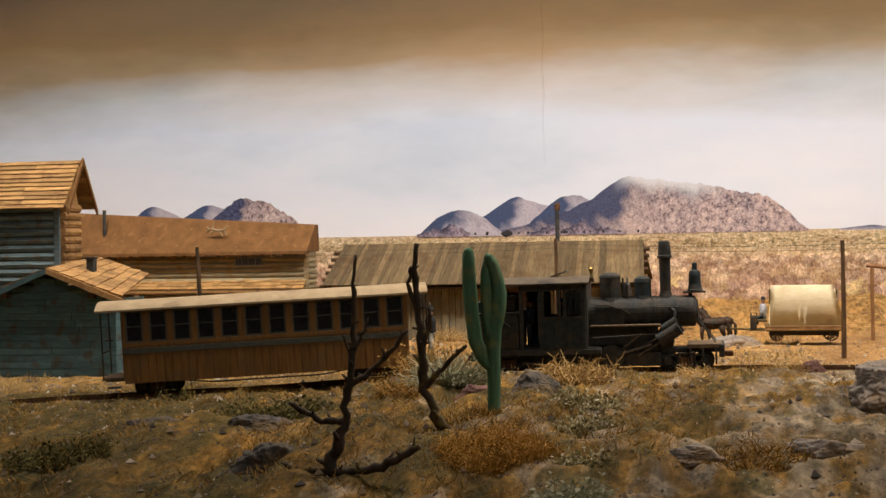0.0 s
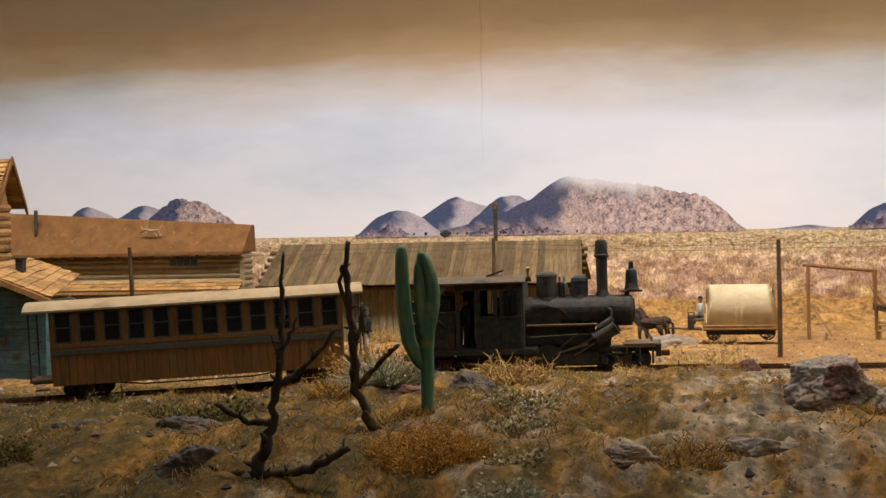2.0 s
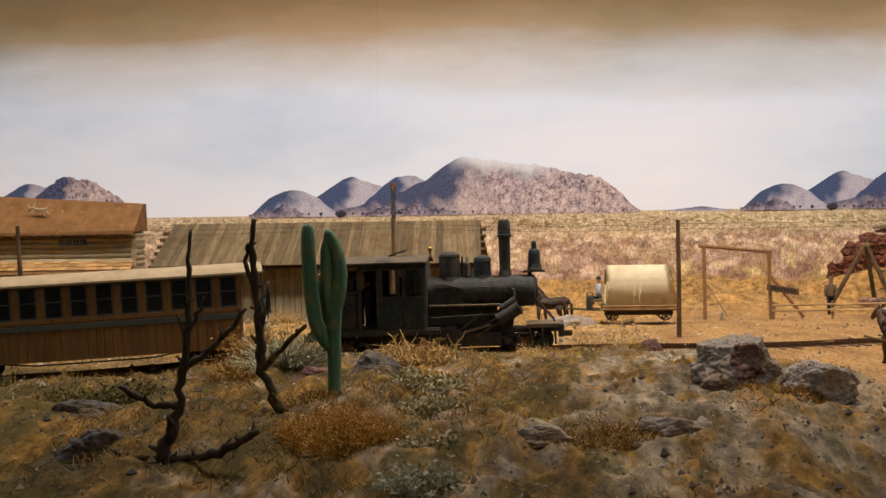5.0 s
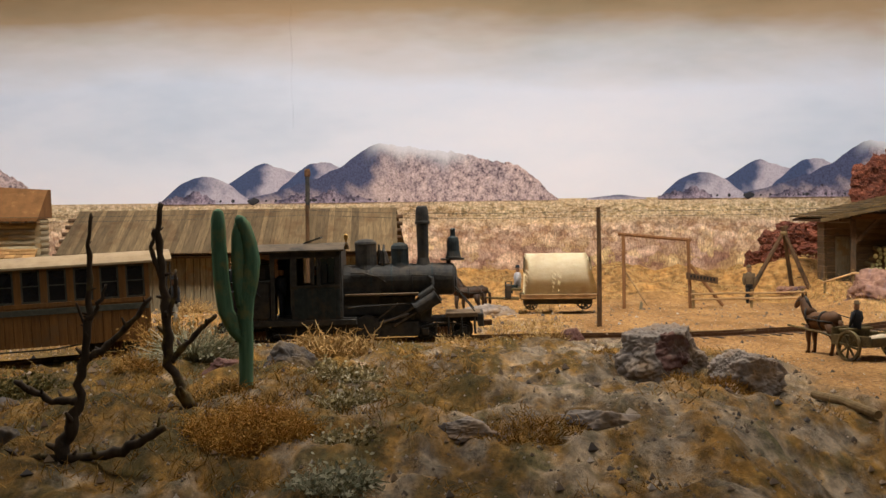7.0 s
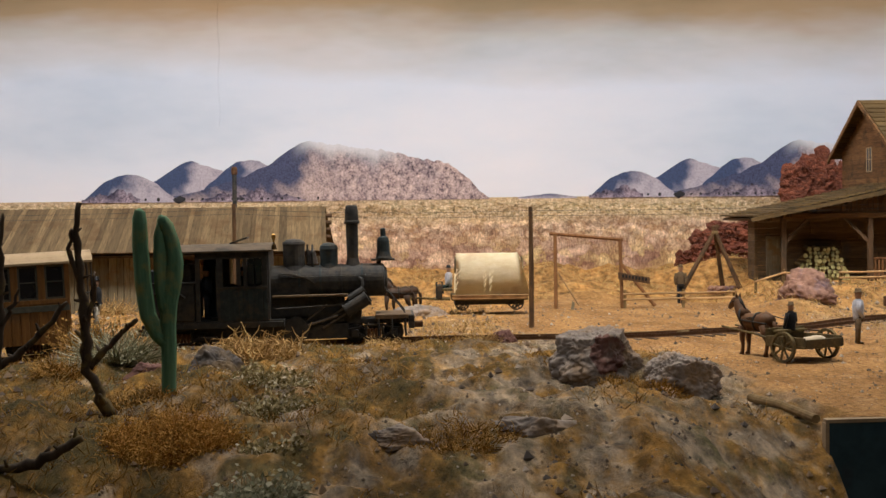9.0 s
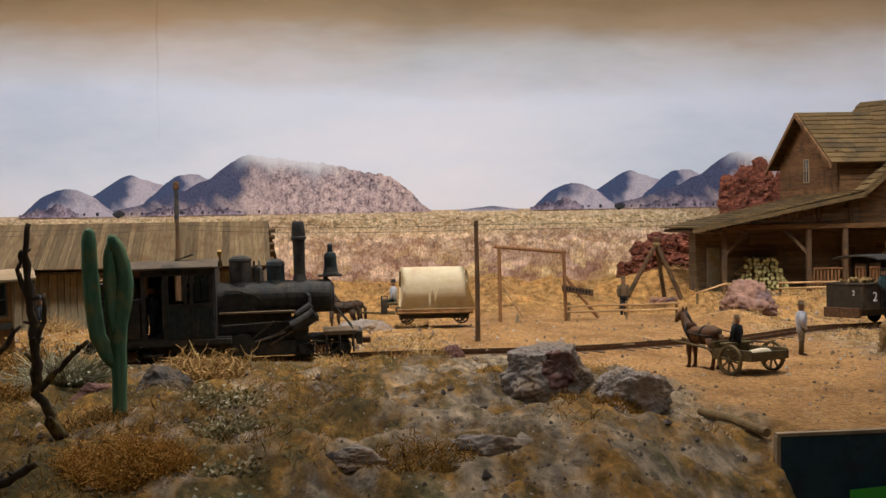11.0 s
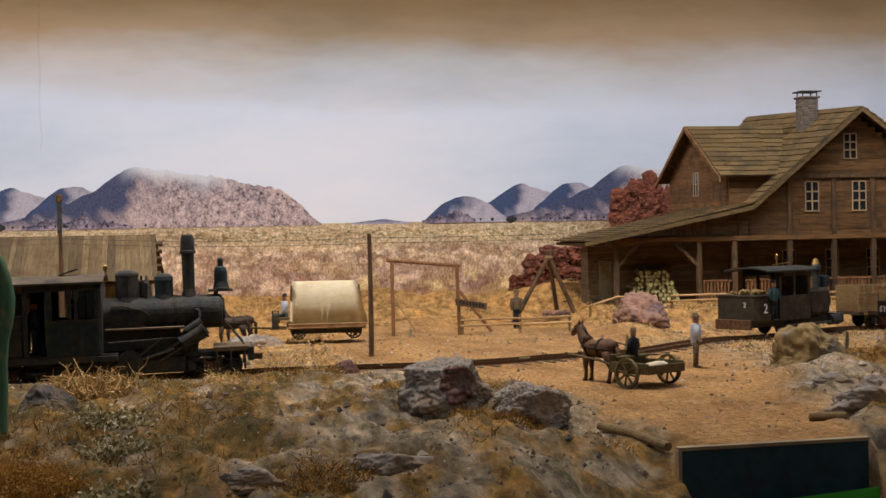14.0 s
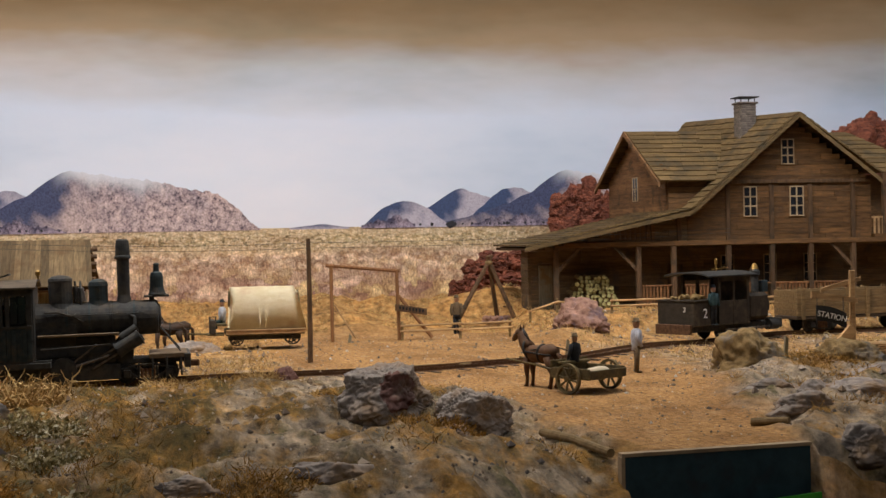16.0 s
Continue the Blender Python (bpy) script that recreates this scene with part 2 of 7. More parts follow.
WOOD_X, WOOD_Y, WOOD_Z = (0.12, 1, 1), (1, 0.12, 1), (1, 1, 0.12)
M = dict(
    blue_wood=surface("blue_painted_wood", (0.07, 0.11, 0.13), (0.15, 0.21, 0.24), 500, WOOD_X, patch=(0.10, 0.10, 0.09), patch_scale=90),
    teal_wood=surface("teal_painted_wood", (0.05, 0.10, 0.12), (0.10, 0.18, 0.20), 500, WOOD_X, patch=(0.08, 0.08, 0.07), patch_scale=90),
    honey_shingle=surface("honey_roof_wood", (0.28, 0.15, 0.05), (0.46, 0.27, 0.10), 500, WOOD_X, patch=(0.24, 0.13, 0.05), patch_scale=70, vary=0.35),
    honey_shingle_y=surface("honey_roof_wood_across", (0.26, 0.14, 0.05), (0.42, 0.25, 0.10), 500, WOOD_Y, patch=(0.22, 0.12, 0.05), patch_scale=70, vary=0.35),
    honey_log=surface("honey_log", (0.24, 0.13, 0.05), (0.42, 0.25, 0.10), 500, WOOD_Y, patch=(0.16, 0.09, 0.04)),
    rust_sheet=surface("rusty_sheet_roof", (0.12, 0.055, 0.016), (0.20, 0.095, 0.030), 90, (1, 1, 0.3), patch=(0.24, 0.125, 0.045), patch_scale=120, patch_at=(0.58, 0.72), vary=0, bump=0.2),
    grey_log=surface("weathered_grey_log", (0.21, 0.17, 0.105), (0.40, 0.325, 0.20), 500, WOOD_X, patch=(0.29, 0.19, 0.08), patch_scale=80, vary=0.3),
    grey_plank=surface("weathered_grey_plank", (0.13, 0.11, 0.07), (0.27, 0.23, 0.15), 600, WOOD_Z, patch=(0.20, 0.13, 0.06), patch_scale=90, vary=0.3),
    roof_plank=surface("weathered_roof_plank", (0.085, 0.058, 0.029), (0.185, 0.13, 0.066), 600, (1, 0.1, 0.1), patch=(0.10, 0.06, 0.026), patch_scale=45, vary=0.42),
    brown_board=surface("brown_house_board", (0.055, 0.029, 0.011), (0.18, 0.092, 0.031), 500, WOOD_X, patch=(0.09, 0.05, 0.022), patch_scale=70, vary=0.3),
    brown_board_y=surface("brown_house_board_side", (0.11, 0.055, 0.022), (0.25, 0.13, 0.05), 500, WOOD_Y, patch=(0.08, 0.045, 0.02), patch_scale=70, vary=0.3),
    dark_board=surface("dark_house_board", (0.075, 0.050, 0.026), (0.185, 0.12, 0.058), 500, WOOD_X, patch=(0.085, 0.065, 0.045), patch_scale=70, vary=0.3),
    brown_shingle=surface("brown_roof_shingle", (0.085, 0.056, 0.022), (0.195, 0.128, 0.052), 500, WOOD_Y, patch=(0.075, 0.055, 0.028), patch_scale=40, vary=0.28),
    brown_shingle_x=surface("brown_roof_shingle_side", (0.085, 0.056, 0.022), (0.195, 0.128, 0.052), 500, WOOD_X, patch=(0.075, 0.055, 0.028), patch_scale=40, vary=0.28),
    post=surface("dark_timber", (0.06, 0.035, 0.018), (0.14, 0.08, 0.038), 500, WOOD_Z, patch=(0.05, 0.035, 0.02), vary=0.25),
    rail_wood=surface("red_brown_rail_wood", (0.13, 0.06, 0.025), (0.26, 0.13, 0.05), 500, WOOD_Z, vary=0.25),
    pale_wood=surface("pale_sawn_wood", (0.32, 0.19, 0.08), (0.55, 0.36, 0.17), 500, WOOD_X, patch=(0.28, 0.17, 0.08), vary=0.3),
    wagon_wood=surface("faded_wagon_board", (0.13, 0.082, 0.034), (0.27, 0.175, 0.075), 500, WOOD_X, patch=(0.16, 0.11, 0.05), vary=0.25),
    frame=surface("pale_window_frame", (0.26, 0.19, 0.11), (0.40, 0.30, 0.18), 500, vary=0.1),
    blue_frame=surface("blue_window_frame", (0.10, 0.12, 0.15), (0.19, 0.22, 0.26), 500, vary=0.1),
    brick=surface("grey_brick", (0.11, 0.09, 0.075), (0.24, 0.20, 0.165), 400, patch=(0.06, 0.05, 0.05), vary=0.35),
    iron=surface("sooty_iron", (0.017, 0.018, 0.019), (0.046, 0.047, 0.046), 220, rough=0.72, metal=0.0, bump=0.35, patch=(0.06, 0.047, 0.033), patch_scale=110, patch_at=(0.48, 0.72), vary=0.12, spec=0.3),
    iron_blue=surface("blue_black_iron", (0.012, 0.020, 0.024), (0.03, 0.045, 0.05), 220, rough=0.7, metal=0.0, bump=0.3, patch=(0.05, 0.042, 0.033), patch_scale=110, vary=0.12, spec=0.3),
    roof_iron=surface("dusty_cab_roof", (0.07, 0.055, 0.04), (0.13, 0.10, 0.07), 150, rough=0.8, bump=0.2, patch=(0.04, 0.035, 0.03), vary=0.1),
    dusty=surface("dusty_deck", (0.09, 0.065, 0.04), (0.17, 0.12, 0.075), 150, rough=0.9, bump=0.2, vary=0.1),
    steel=surface("worn_steel", (0.09, 0.08, 0.07), (0.22, 0.20, 0.18), 300, rough=0.4, metal=0.8, bump=0.1, vary=0.1),
    rust=surface("rusty_rail", (0.07, 0.035, 0.018), (0.16, 0.085, 0.04), 400, rough=0.8, metal=0.3, bump=0.3, vary=0.15),
    brass=surface("dull_brass", (0.30, 0.18, 0.05), (0.50, 0.32, 0.10), 300, rough=0.4, metal=0.9, bump=0.05, vary=0.1),
    coach=surface("brown_varnished_coach_board", (0.12, 0.056, 0.015), (0.215, 0.105, 0.030), 500, WOOD_Z, rough=0.5, patch=(0.14, 0.08, 0.035), patch_scale=60, vary=0.15),
    coach_roof=surface("dusty_tan_coach_roof", (0.26, 0.19, 0.11), (0.38, 0.29, 0.18), 120, patch=(0.22, 0.16, 0.10), vary=0.1, bump=0.2),
    coach_band=surface("grey_green_band", (0.05, 0.055, 0.045), (0.09, 0.09, 0.075), 300, vary=0.0),
    loco_brown=surface("brown_black_paint", (0.018, 0.014, 0.009), (0.042, 0.031, 0.020), 200, rough=0.75, patch=(0.07, 0.05, 0.03), patch_scale=70, vary=0.1, bump=0.1),
    sleeper=surface("dark_sleeper", (0.045, 0.03, 0.02), (0.12, 0.085, 0.055), 500, WOOD_Y, vary=0.4),
    canvas=surface("cream_canvas", (0.80, 0.70, 0.46), (0.92, 0.84, 0.64), 130, (1, 1, 2), bump=0.35, patch=(0.74, 0.60, 0.40), patch_scale=40, vary=0),
    horse=surface("dark_bay_coat", (0.022, 0.012, 0.006), (0.065, 0.032, 0.014), 200, rough=0.6, bump=0.1, vary=0.2),
    donkey=surface("bay_coat", (0.06, 0.028, 0.011), (0.125, 0.058, 0.022), 200, rough=0.6, bump=0.1, vary=0.1),
    harness=surface("black_leather", (0.012, 0.010, 0.008), (0.03, 0.025, 0.02), 300, rough=0.5, bump=0.1, vary=0.1),
    cart=surface("olive_cart_wood", (0.075, 0.055, 0.022), (0.17, 0.125, 0.05), 500, patch=(0.06, 0.05, 0.03), vary=0.15),
    cactus=surface("green_cactus_skin", (0.036, 0.105, 0.060), (0.125, 0.235, 0.135), 260, WOOD_Z, patch=(0.19, 0.20, 0.075), patch_scale=60, vary=0.05, bump=0.8),
    bark=surface("dark_twig_bark", (0.022, 0.015, 0.010), (0.075, 0.05, 0.028), 260, WOOD_Z, patch=(0.14, 0.10, 0.03), patch_scale=90, patch_at=(0.56, 0.7), vary=0.1, bump=0.9),
    log_bark=surface("log_bark", (0.13, 0.085, 0.035), (0.26, 0.18, 0.08), 300, vary=0.25),
    log_end=surface("cut_log_end", (0.34, 0.33, 0.13), (0.60, 0.56, 0.27), 300, vary=0.3, bump=0.2),
    rock_grey=surface("grey_violet_rock", (0.14, 0.12, 0.11), (0.36, 0.31, 0.27), 150, patch=(0.25, 0.155, 0.07), patch_scale=55, patch_at=(0.46, 0.70), vary=0.15, bump=0.55),
    rock_dark=surface("dark_grey_rock", (0.045, 0.040, 0.038), (0.13, 0.112, 0.10), 160, patch=(0.13, 0.085, 0.035), patch_scale=60, patch_at=(0.46, 0.66), vary=0.15, bump=0.7),
    rock_ochre=surface("mossy_ochre_rock", (0.10, 0.065, 0.025), (0.30, 0.20, 0.08), 220, patch=(0.13, 0.115, 0.10), patch_scale=60, patch_at=(0.52, 0.66), vary=0.1, bump=0.9),
    rock_red=surface("dark_red_rock", (0.075, 0.035, 0.03), (0.19, 0.095, 0.075), 110, patch=(0.20, 0.16, 0.13), patch_scale=50, patch_at=(0.56, 0.7), vary=0.15, bump=0.9),
    rock_pink=surface("pink_rock", (0.16, 0.085, 0.065), (0.40, 0.235, 0.17), 160, patch=(0.17, 0.125, 0.15), patch_scale=55, vary=0.1, bump=0.9),
    sandstone=surface("red_sandstone", (0.05, 0.016, 0.010), (0.30, 0.10, 0.055), 120, (1, 1, 2.6), patch=(0.13, 0.04, 0.025), patch_scale=70, vary=0.2, bump=0.9),
    coal=surface("ochre_load", (0.14, 0.09, 0.03), (0.34, 0.23, 0.09), 300, vary=0.3),
    paper=surface("pale_sack", (0.55, 0.45, 0.32), (0.72, 0.62, 0.46), 150, vary=0.1),
    white=surface("white_lettering", (0.62, 0.60, 0.55), (0.75, 0.72, 0.66), 300, vary=0, bump=0),
    black=surface("black_sign_board", (0.008, 0.008, 0.008), (0.02, 0.02, 0.02), 200, vary=0, bump=0.1),
    cloth_black=surface("black_cloth", (0.010, 0.011, 0.014), (0.028, 0.03, 0.036), 300, vary=0),
    cloth_teal=surface("dark_teal_cloth", (0.012, 0.03, 0.035), (0.03, 0.06, 0.065), 300, vary=0),
    cloth_pale=surface("pale_grey_cloth", (0.30, 0.31, 0.36), (0.46, 0.47, 0.52), 300, vary=0),
    cloth_brown=surface("brown_cloth", (0.07, 0.048, 0.025), (0.14, 0.095, 0.05), 300, vary=0),
    cloth_white=surface("off_white_cloth", (0.40, 0.38, 0.33), (0.56, 0.53, 0.46), 300, vary=0),
    skin=surface("painted_skin", (0.30, 0.17, 0.10), (0.42, 0.25, 0.16), 300, vary=0, bump=0),
    navy=surface("navy_painted_board", (0.012, 0.034, 0.046), (0.026, 0.058, 0.074), 120, rough=0.6, patch=(0.02, 0.03, 0.04), patch_scale=50, vary=0, bump=0.15),
    green_card=surface("bright_green_card", (0.05, 0.34, 0.03), (0.07, 0.42, 0.045), 60, rough=0.5, vary=0, bump=0),
    plaster=surface("dim_room_plaster", (0.26, 0.22, 0.18), (0.34, 0.30, 0.25), 4, vary=0, bump=0),
)


def glass(name, tint):
    m, t, b = shader(name)
    g = noise_node(t, 60, 3)
    t.links.new(ramp(t, g, [(0.3, tint), (0.7, tuple(c * 1.6 for c in tint))]), b.inputs["Base Color"])
    b.inputs["Roughness"].default_value = 0.12
    b.inputs["Specular IOR Level"].default_value = 0.6
    return m


M["pane"] = glass("dark_window_pane", (0.012, 0.013, 0.016))
M["pane_blue"] = glass("blue_window_pane", (0.05, 0.065, 0.09))

# ---- ground ----
def step(a, b, v):
    k = min(1.0, max(0.0, (v - a) / (b - a)))
    return k * k * (3 - 2 * k)


def between(v, table):
    """Smooth run through a short table of (place, value)."""
    if v <= table[0][0]:
        return table[0][1]
    for (a, p), (b, q) in zip(table, table[1:]):
        if v <= b:
            return p + (q - p) * step(a, b, v)
    return table[-1][1]


def track_y(x):
    return between(x, [(-0.70, 0.850), (-0.45, 0.894), (-0.24, 0.960), (-0.12, 0.98), (0.14, 0.985), (0.25, 1.022), (0.40, 1.128), (0.54, 1.20)])


def track_z(x):
    """Height of the rail heads."""
    return between(x, [(-0.62, -0.018), (-0.36, -0.0082), (-0.15, 0.001), (0.05, 0.004)])


def road(x, y):
    """1 on the sandy road and yard, 0 off it."""
    mid = between(y, [(0.60, 0.224), (0.80, 0.236), (0.95, 0.235), (1.15, 0.20), (1.40, 0.20)])
    half = between(y, [(0.60, 0.042), (0.75, 0.058), (0.90, 0.10), (1.10, 0.13), (1.30, 0.12), (1.45, 0.05)])
    if y < 0.612 and not 0.175 < x < 0.266:
        return 0.0
    w = 0.012 * noise.noise(Vector((x * 30, y * 30, 3)))
    return (1 - step(half - 0.014, half + 0.014, abs(x - mid) + w)) * (1 - step(1.33, 1.47, y))


def height(x, y):
    r = road(x, y)
    p = Vector((x, y * 0.55, 0))
    wild = 1 - r
    lumps = noise.fractal(p * 16 + Vector((7, 3, 0)), 1.0, 2.1, 4)
    fine = noise.fractal(p * 70, 0.9, 2.1, 3)
    ridged = 1 - abs(noise.noise(p * 34 + Vector((1.7, 9.1, 4))))
    near = 1 - step(0.80, 1.00, y)
    h = wild * (0.0045 * lumps * (0.5 + near) + 0.0030 * fine * (0.4 + 0.6 * near) + 0.0085 * (ridged - 0.65) * near) + r * 0.0006 * fine
    h += 0.004 * wild * near
    # craggy plaster rock of the front bank, barest towards the road
    bare = near * wild * (0.35 + 0.65 * step(-0.12, 0.04, x))
    h += 0.0042 * bare * (noise.ridged_multi_fractal(p * 19 + Vector((2.1, 6.3, 1)), 0.9, 2.2, 5, 1.0, 2.0) - 1.0)
    # low bank before the track
    h += 0.006 * wild * math.exp(-((y - 0.875) / 0.05) ** 2) * step(-0.22, -0.10, x) * (1 - step(0.05, 0.13, x))
    h += 0.006 * math.exp(-((y - 0.90) / 0.05) ** 2) * step(0.33, 0.38, x) * (1 - step(0.46, 0.52, x))
    # the ground falls towards the left with the track
    h += (track_z(x) - 0.002) * (1 - step(1.0, 1.25, y)) * (1 - step(-0.15, 0.0, x))
    # the ground lies open before the track on the town side
    h -= 0.008 * (1 - step(-0.32, -0.20, x)) * math.exp(-((y - track_y(x) + 0.042) / 0.034) ** 2)
    # bed of the track
    bed = math.exp(-((y - track_y(x)) / 0.026) ** 4)
    h = h * (1 - bed) + (track_z(x) - 0.0029 + 0.0009 * fine) * bed
    # yard of the big house, and the rise to the back
    h += 0.018 * step(0.30, 0.36, x) * step(1.22, 1.30, y)
    h += 0.026 * step(1.38, 1.70, y) * (1 - step(0.30, 0.36, x)) * (0.8 + 0.5 * lumps)
    # sand heaps behind the gate
    h += 0.010 * math.exp(-((x - 0.18) / 0.04) ** 2 - ((y - 1.40) / 0.03) ** 2)
    h += 0.012 * math.exp(-((x - 0.335) / 0.03) ** 2 - ((y - 1.22) / 0.04) ** 2)
    h += 0.020 * math.exp(-((x - 0.35) / 0.055) ** 2 - ((y - 1.56) / 0.07) ** 2)
    # front bank
    h -= 0.026 * step(0.08, 0.165, x) * (1 - step(0.30, 0.38, x)) * (1 - step(0.53, 0.66, y)) * wild
    h -= 0.007 * math.exp(-((x - 0.160) / 0.035) ** 2) * (1 - step(0.66, 0.76, y)) * wild
    h -= 0.12 * max(0.0, 0.58 - y)
    front = 0.40 + 0.222 * step(0.262, 0.270, x) - 0.03 * step(0.32, 0.45, x) + 0.012 * noise.noise(Vector((x * 30, 5, 1)))
    if y < front:
        h -= 1.3 * (front - y)
    return h


def run(*stops):
    """Grid lines from stop to stop, each stretch (start, end, cell)."""
    line = [stops[0][0]]
    for a, b, cell in stops:
        n = int(round((b - a) / cell))
        line += [a + (b - a) * k / n for k in range(1, n + 1)]
    return line


xs = run((-1.10, -0.48, 0.006), (-0.48, 0.46, 0.0024), (0.46, 1.15, 0.006))
ys = run((0.36, 0.46, 0.005), (0.46, 0.96, 0.0024), (0.96, 1.72, 0.0048))
NX, NY = len(xs), len(ys)
verts, sandy = [], []
for gy in ys:
    for gx in xs:
        inside = 0.1765 < gx < 0.2645 and gy < 0.6065 + (gx - 0.1765) * 0.086
        verts.append((gx, gy, -0.12 if inside else height(gx, gy)))
        sandy.append(road(gx, gy))
faces = [(j * NX + i, j * NX + i + 1, (j + 1) * NX + i + 1, (j + 1) * NX + i) for j in range(NY - 1) for i in range(NX - 1)]
ground_mesh = bpy.data.meshes.new("ground")
ground_mesh.from_pydata(verts, [], faces)
ground_mesh.attributes.new("road", "FLOAT", "POINT").data.foreach_set("value", sandy)
smooth(ground_mesh)


def ground_material():
    m, t, b = shader("desert_ground")
    a = t.nodes.new("ShaderNodeAttribute")
    a.attribute_name = "road"
    fine = noise_node(t, 420, 5, (1, 0.4, 1))
    mid = noise_node(t, 150, 6, (1, 0.35, 1))
    big = noise_node(t, 38, 5, (1, 0.4, 1))
    stone = ramp(t, mid, [(0.30, (0.105, 0.088, 0.070)), (0.50, (0.27, 0.222, 0.165)), (0.70, (0.47, 0.38, 0.28))])
    turf = ramp(t, mid, [(0.30, (0.045, 0.030, 0.010)), (0.5, (0.19, 0.108, 0.024)), (0.70, (0.40, 0.235, 0.06))])
    olive = ramp(t, fine, [(0.3, (0.045, 0.045, 0.024)), (0.7, (0.15, 0.132, 0.065))])
    c = t.nodes.new("ShaderNodeTexCoord")
    s = t.nodes.new("ShaderNodeSeparateXYZ")
    t.links.new(c.outputs["Object"], s.inputs[0])
    lean = t.nodes.new("ShaderNodeMath")
    lean.operation = "MULTIPLY_ADD"
    lean.inputs[1].default_value = -0.48
    t.links.new(s.outputs[0], lean.inputs[0])
    t.links.new(big, lean.inputs[2])
    wild = mixed(t, ramp(t, lean.outputs[0], [(0.42, grey(0)), (0.54, grey(1))]), stone, turf)
    wild = mixed(t, ramp(t, noise_node(t, 30, 6, (1, 0.4, 1), rough=0.7), [(0.50, grey(0)), (0.62, grey(0.85))]), wild, ramp(t, fine, [(0.3, (0.13, 0.075, 0.018)), (0.7, (0.42, 0.235, 0.06))]))
    wild = mixed(t, ramp(t, noise_node(t, 55, 4, (1, 0.4, 1)), [(0.54, grey(0)), (0.68, grey(1))]), wild, olive)
    # olive moss towards the town side, with that end's shade put into its colour
    moss_dim = t.nodes.new("ShaderNodeMath")
    moss_dim.operation = "MULTIPLY_ADD"
    moss_dim.inputs[1].default_value = -0.45
    t.links.new(s.outputs[0], moss_dim.inputs[0])
    t.links.new(noise_node(t, 34, 6, (1, 0.45, 1), rough=0.7), moss_dim.inputs[2])
    wild = mixed(t, ramp(t, moss_dim.outputs[0], [(0.49, grey(0)), (0.64, grey(0.88))]), wild, ramp(t, fine, [(0.3, (0.030, 0.028, 0.012)), (0.7, (0.115, 0.092, 0.030))]))
    sand = ramp(t, fine, [(0.30, (0.27, 0.145, 0.050)), (0.70, (0.54, 0.315, 0.125))])
    sand = mixed(t, ramp(t, noise_node(t, 26, 5, (1, 0.5, 1)), [(0.40, grey(0)), (0.66, grey(0.8))]), sand, (0.20, 0.105, 0.04))
    sand = mixed(t, ramp(t, noise_node(t, 46, 4, (1, 0.5, 1)), [(0.55, grey(0)), (0.75, grey(0.6))]), sand, (0.50, 0.33, 0.17))
    sand = mixed(t, 1.0, sand, ramp(t, noise_node(t, 260, 7, (1, 0.8, 1), rough=0.8), [(0.36, (0.52, 0.50, 0.50)), (0.5, (1.0, 1.0, 1.0)), (0.66, (1.38, 1.34, 1.3))]), "MULTIPLY")
    # the back of the layout is sandier than its front
    far = t.nodes.new("ShaderNodeMapRange")
    far.inputs[1].default_value, far.inputs[2].default_value = 0.90, 1.30
    t.links.new(s.outputs[1], far.inputs[0])
    dry = ramp(t, mid, [(0.33, (0.19, 0.105, 0.04)), (0.5, (0.43, 0.24, 0.08)), (0.70, (0.58, 0.37, 0.15))])
    k = mixed(t, 0.45, far.outputs[0], ramp(t, big, [(0.35, grey(0)), (0.65, grey(1))]), "OVERLAY")
    wild = mixed(t, k, wild, dry)
    blotch = ramp(t, noise_node(t, 24, 6, (1, 0.45, 1), rough=0.7), [(0.34, (0.60, 0.60, 0.60)), (0.50, (1.0, 0.98, 0.95)), (0.66, (1.24, 1.16, 1.0))])
    wild = mixed(t, 1.0, wild, blotch, "MULTIPLY")
    # shade of small crevices put into the colour by noise
    pit_shade = ramp(t, noise_node(t, 95, 8, (1, 0.5, 1), rough=0.78), [(0.36, (0.46, 0.46, 0.48)), (0.48, grey(1.0)), (0.64, (1.25, 1.2, 1.12))])
    wild = mixed(t, 1.0, wild, pit_shade, "MULTIPLY")
    col = mixed(t, a.outputs["Fac"], wild, sand)
    speck = ramp(t, noise_node(t, 900, 2), [(0.62, grey(1)), (0.72, grey(1.35))])
    t.links.new(mixed(t, 1.0, col, speck, "MULTIPLY"), b.inputs["Base Color"])
    b.inputs["Roughness"].default_value = 0.95
    b.inputs["Specular IOR Level"].default_value = 0.15
    bumped(t, b, mixed(t, 0.4, noise_node(t, 620, 6, (1, 0.6, 1), rough=0.8), mid), 0.9, 0.0028)
    return m


ground_mesh.materials.append(ground_material())
ground = tagged(new("ground", ground_mesh), "modelled desert ground of sand, turf and grey rock", "ground", kind="structure")

# ---- fascia of the layout, table below and the room round it ----
fascia = solid("fascia", prism([(176.5, 603), (264, 610.5), (264, 614.5), (176.5, 607)], 139, "XY", -140), M["navy"], "navy blue painted front board below the road", "fascia", kind="structure")
part("edge_strip", prism([(175.6, 602.4), (264.6, 610.0), (264.6, 614.8), (175.6, 607.4)], 1.5, "XY", -1.4), M["coach_roof"], fascia, "sandy worn top edge")
part("edge_strip", box(175.2, 176.8, 602.2, 607, -140, -1.4), M["coach_roof"], fascia, "sandy worn side edge")
solid("green_notice", prism([(206, -110), (264, -110), (264, -20.0), (222, -23.4), (206, -24.6)], 1.2, "XZ", 600), M["green_card"], "bright green card fixed before the navy board", "notice")
solid("wall_north", box(-1900, 1900, 1760, 1800, -900, 1300), M["plaster"], "plain wall behind the layout", "wall", kind="structure")
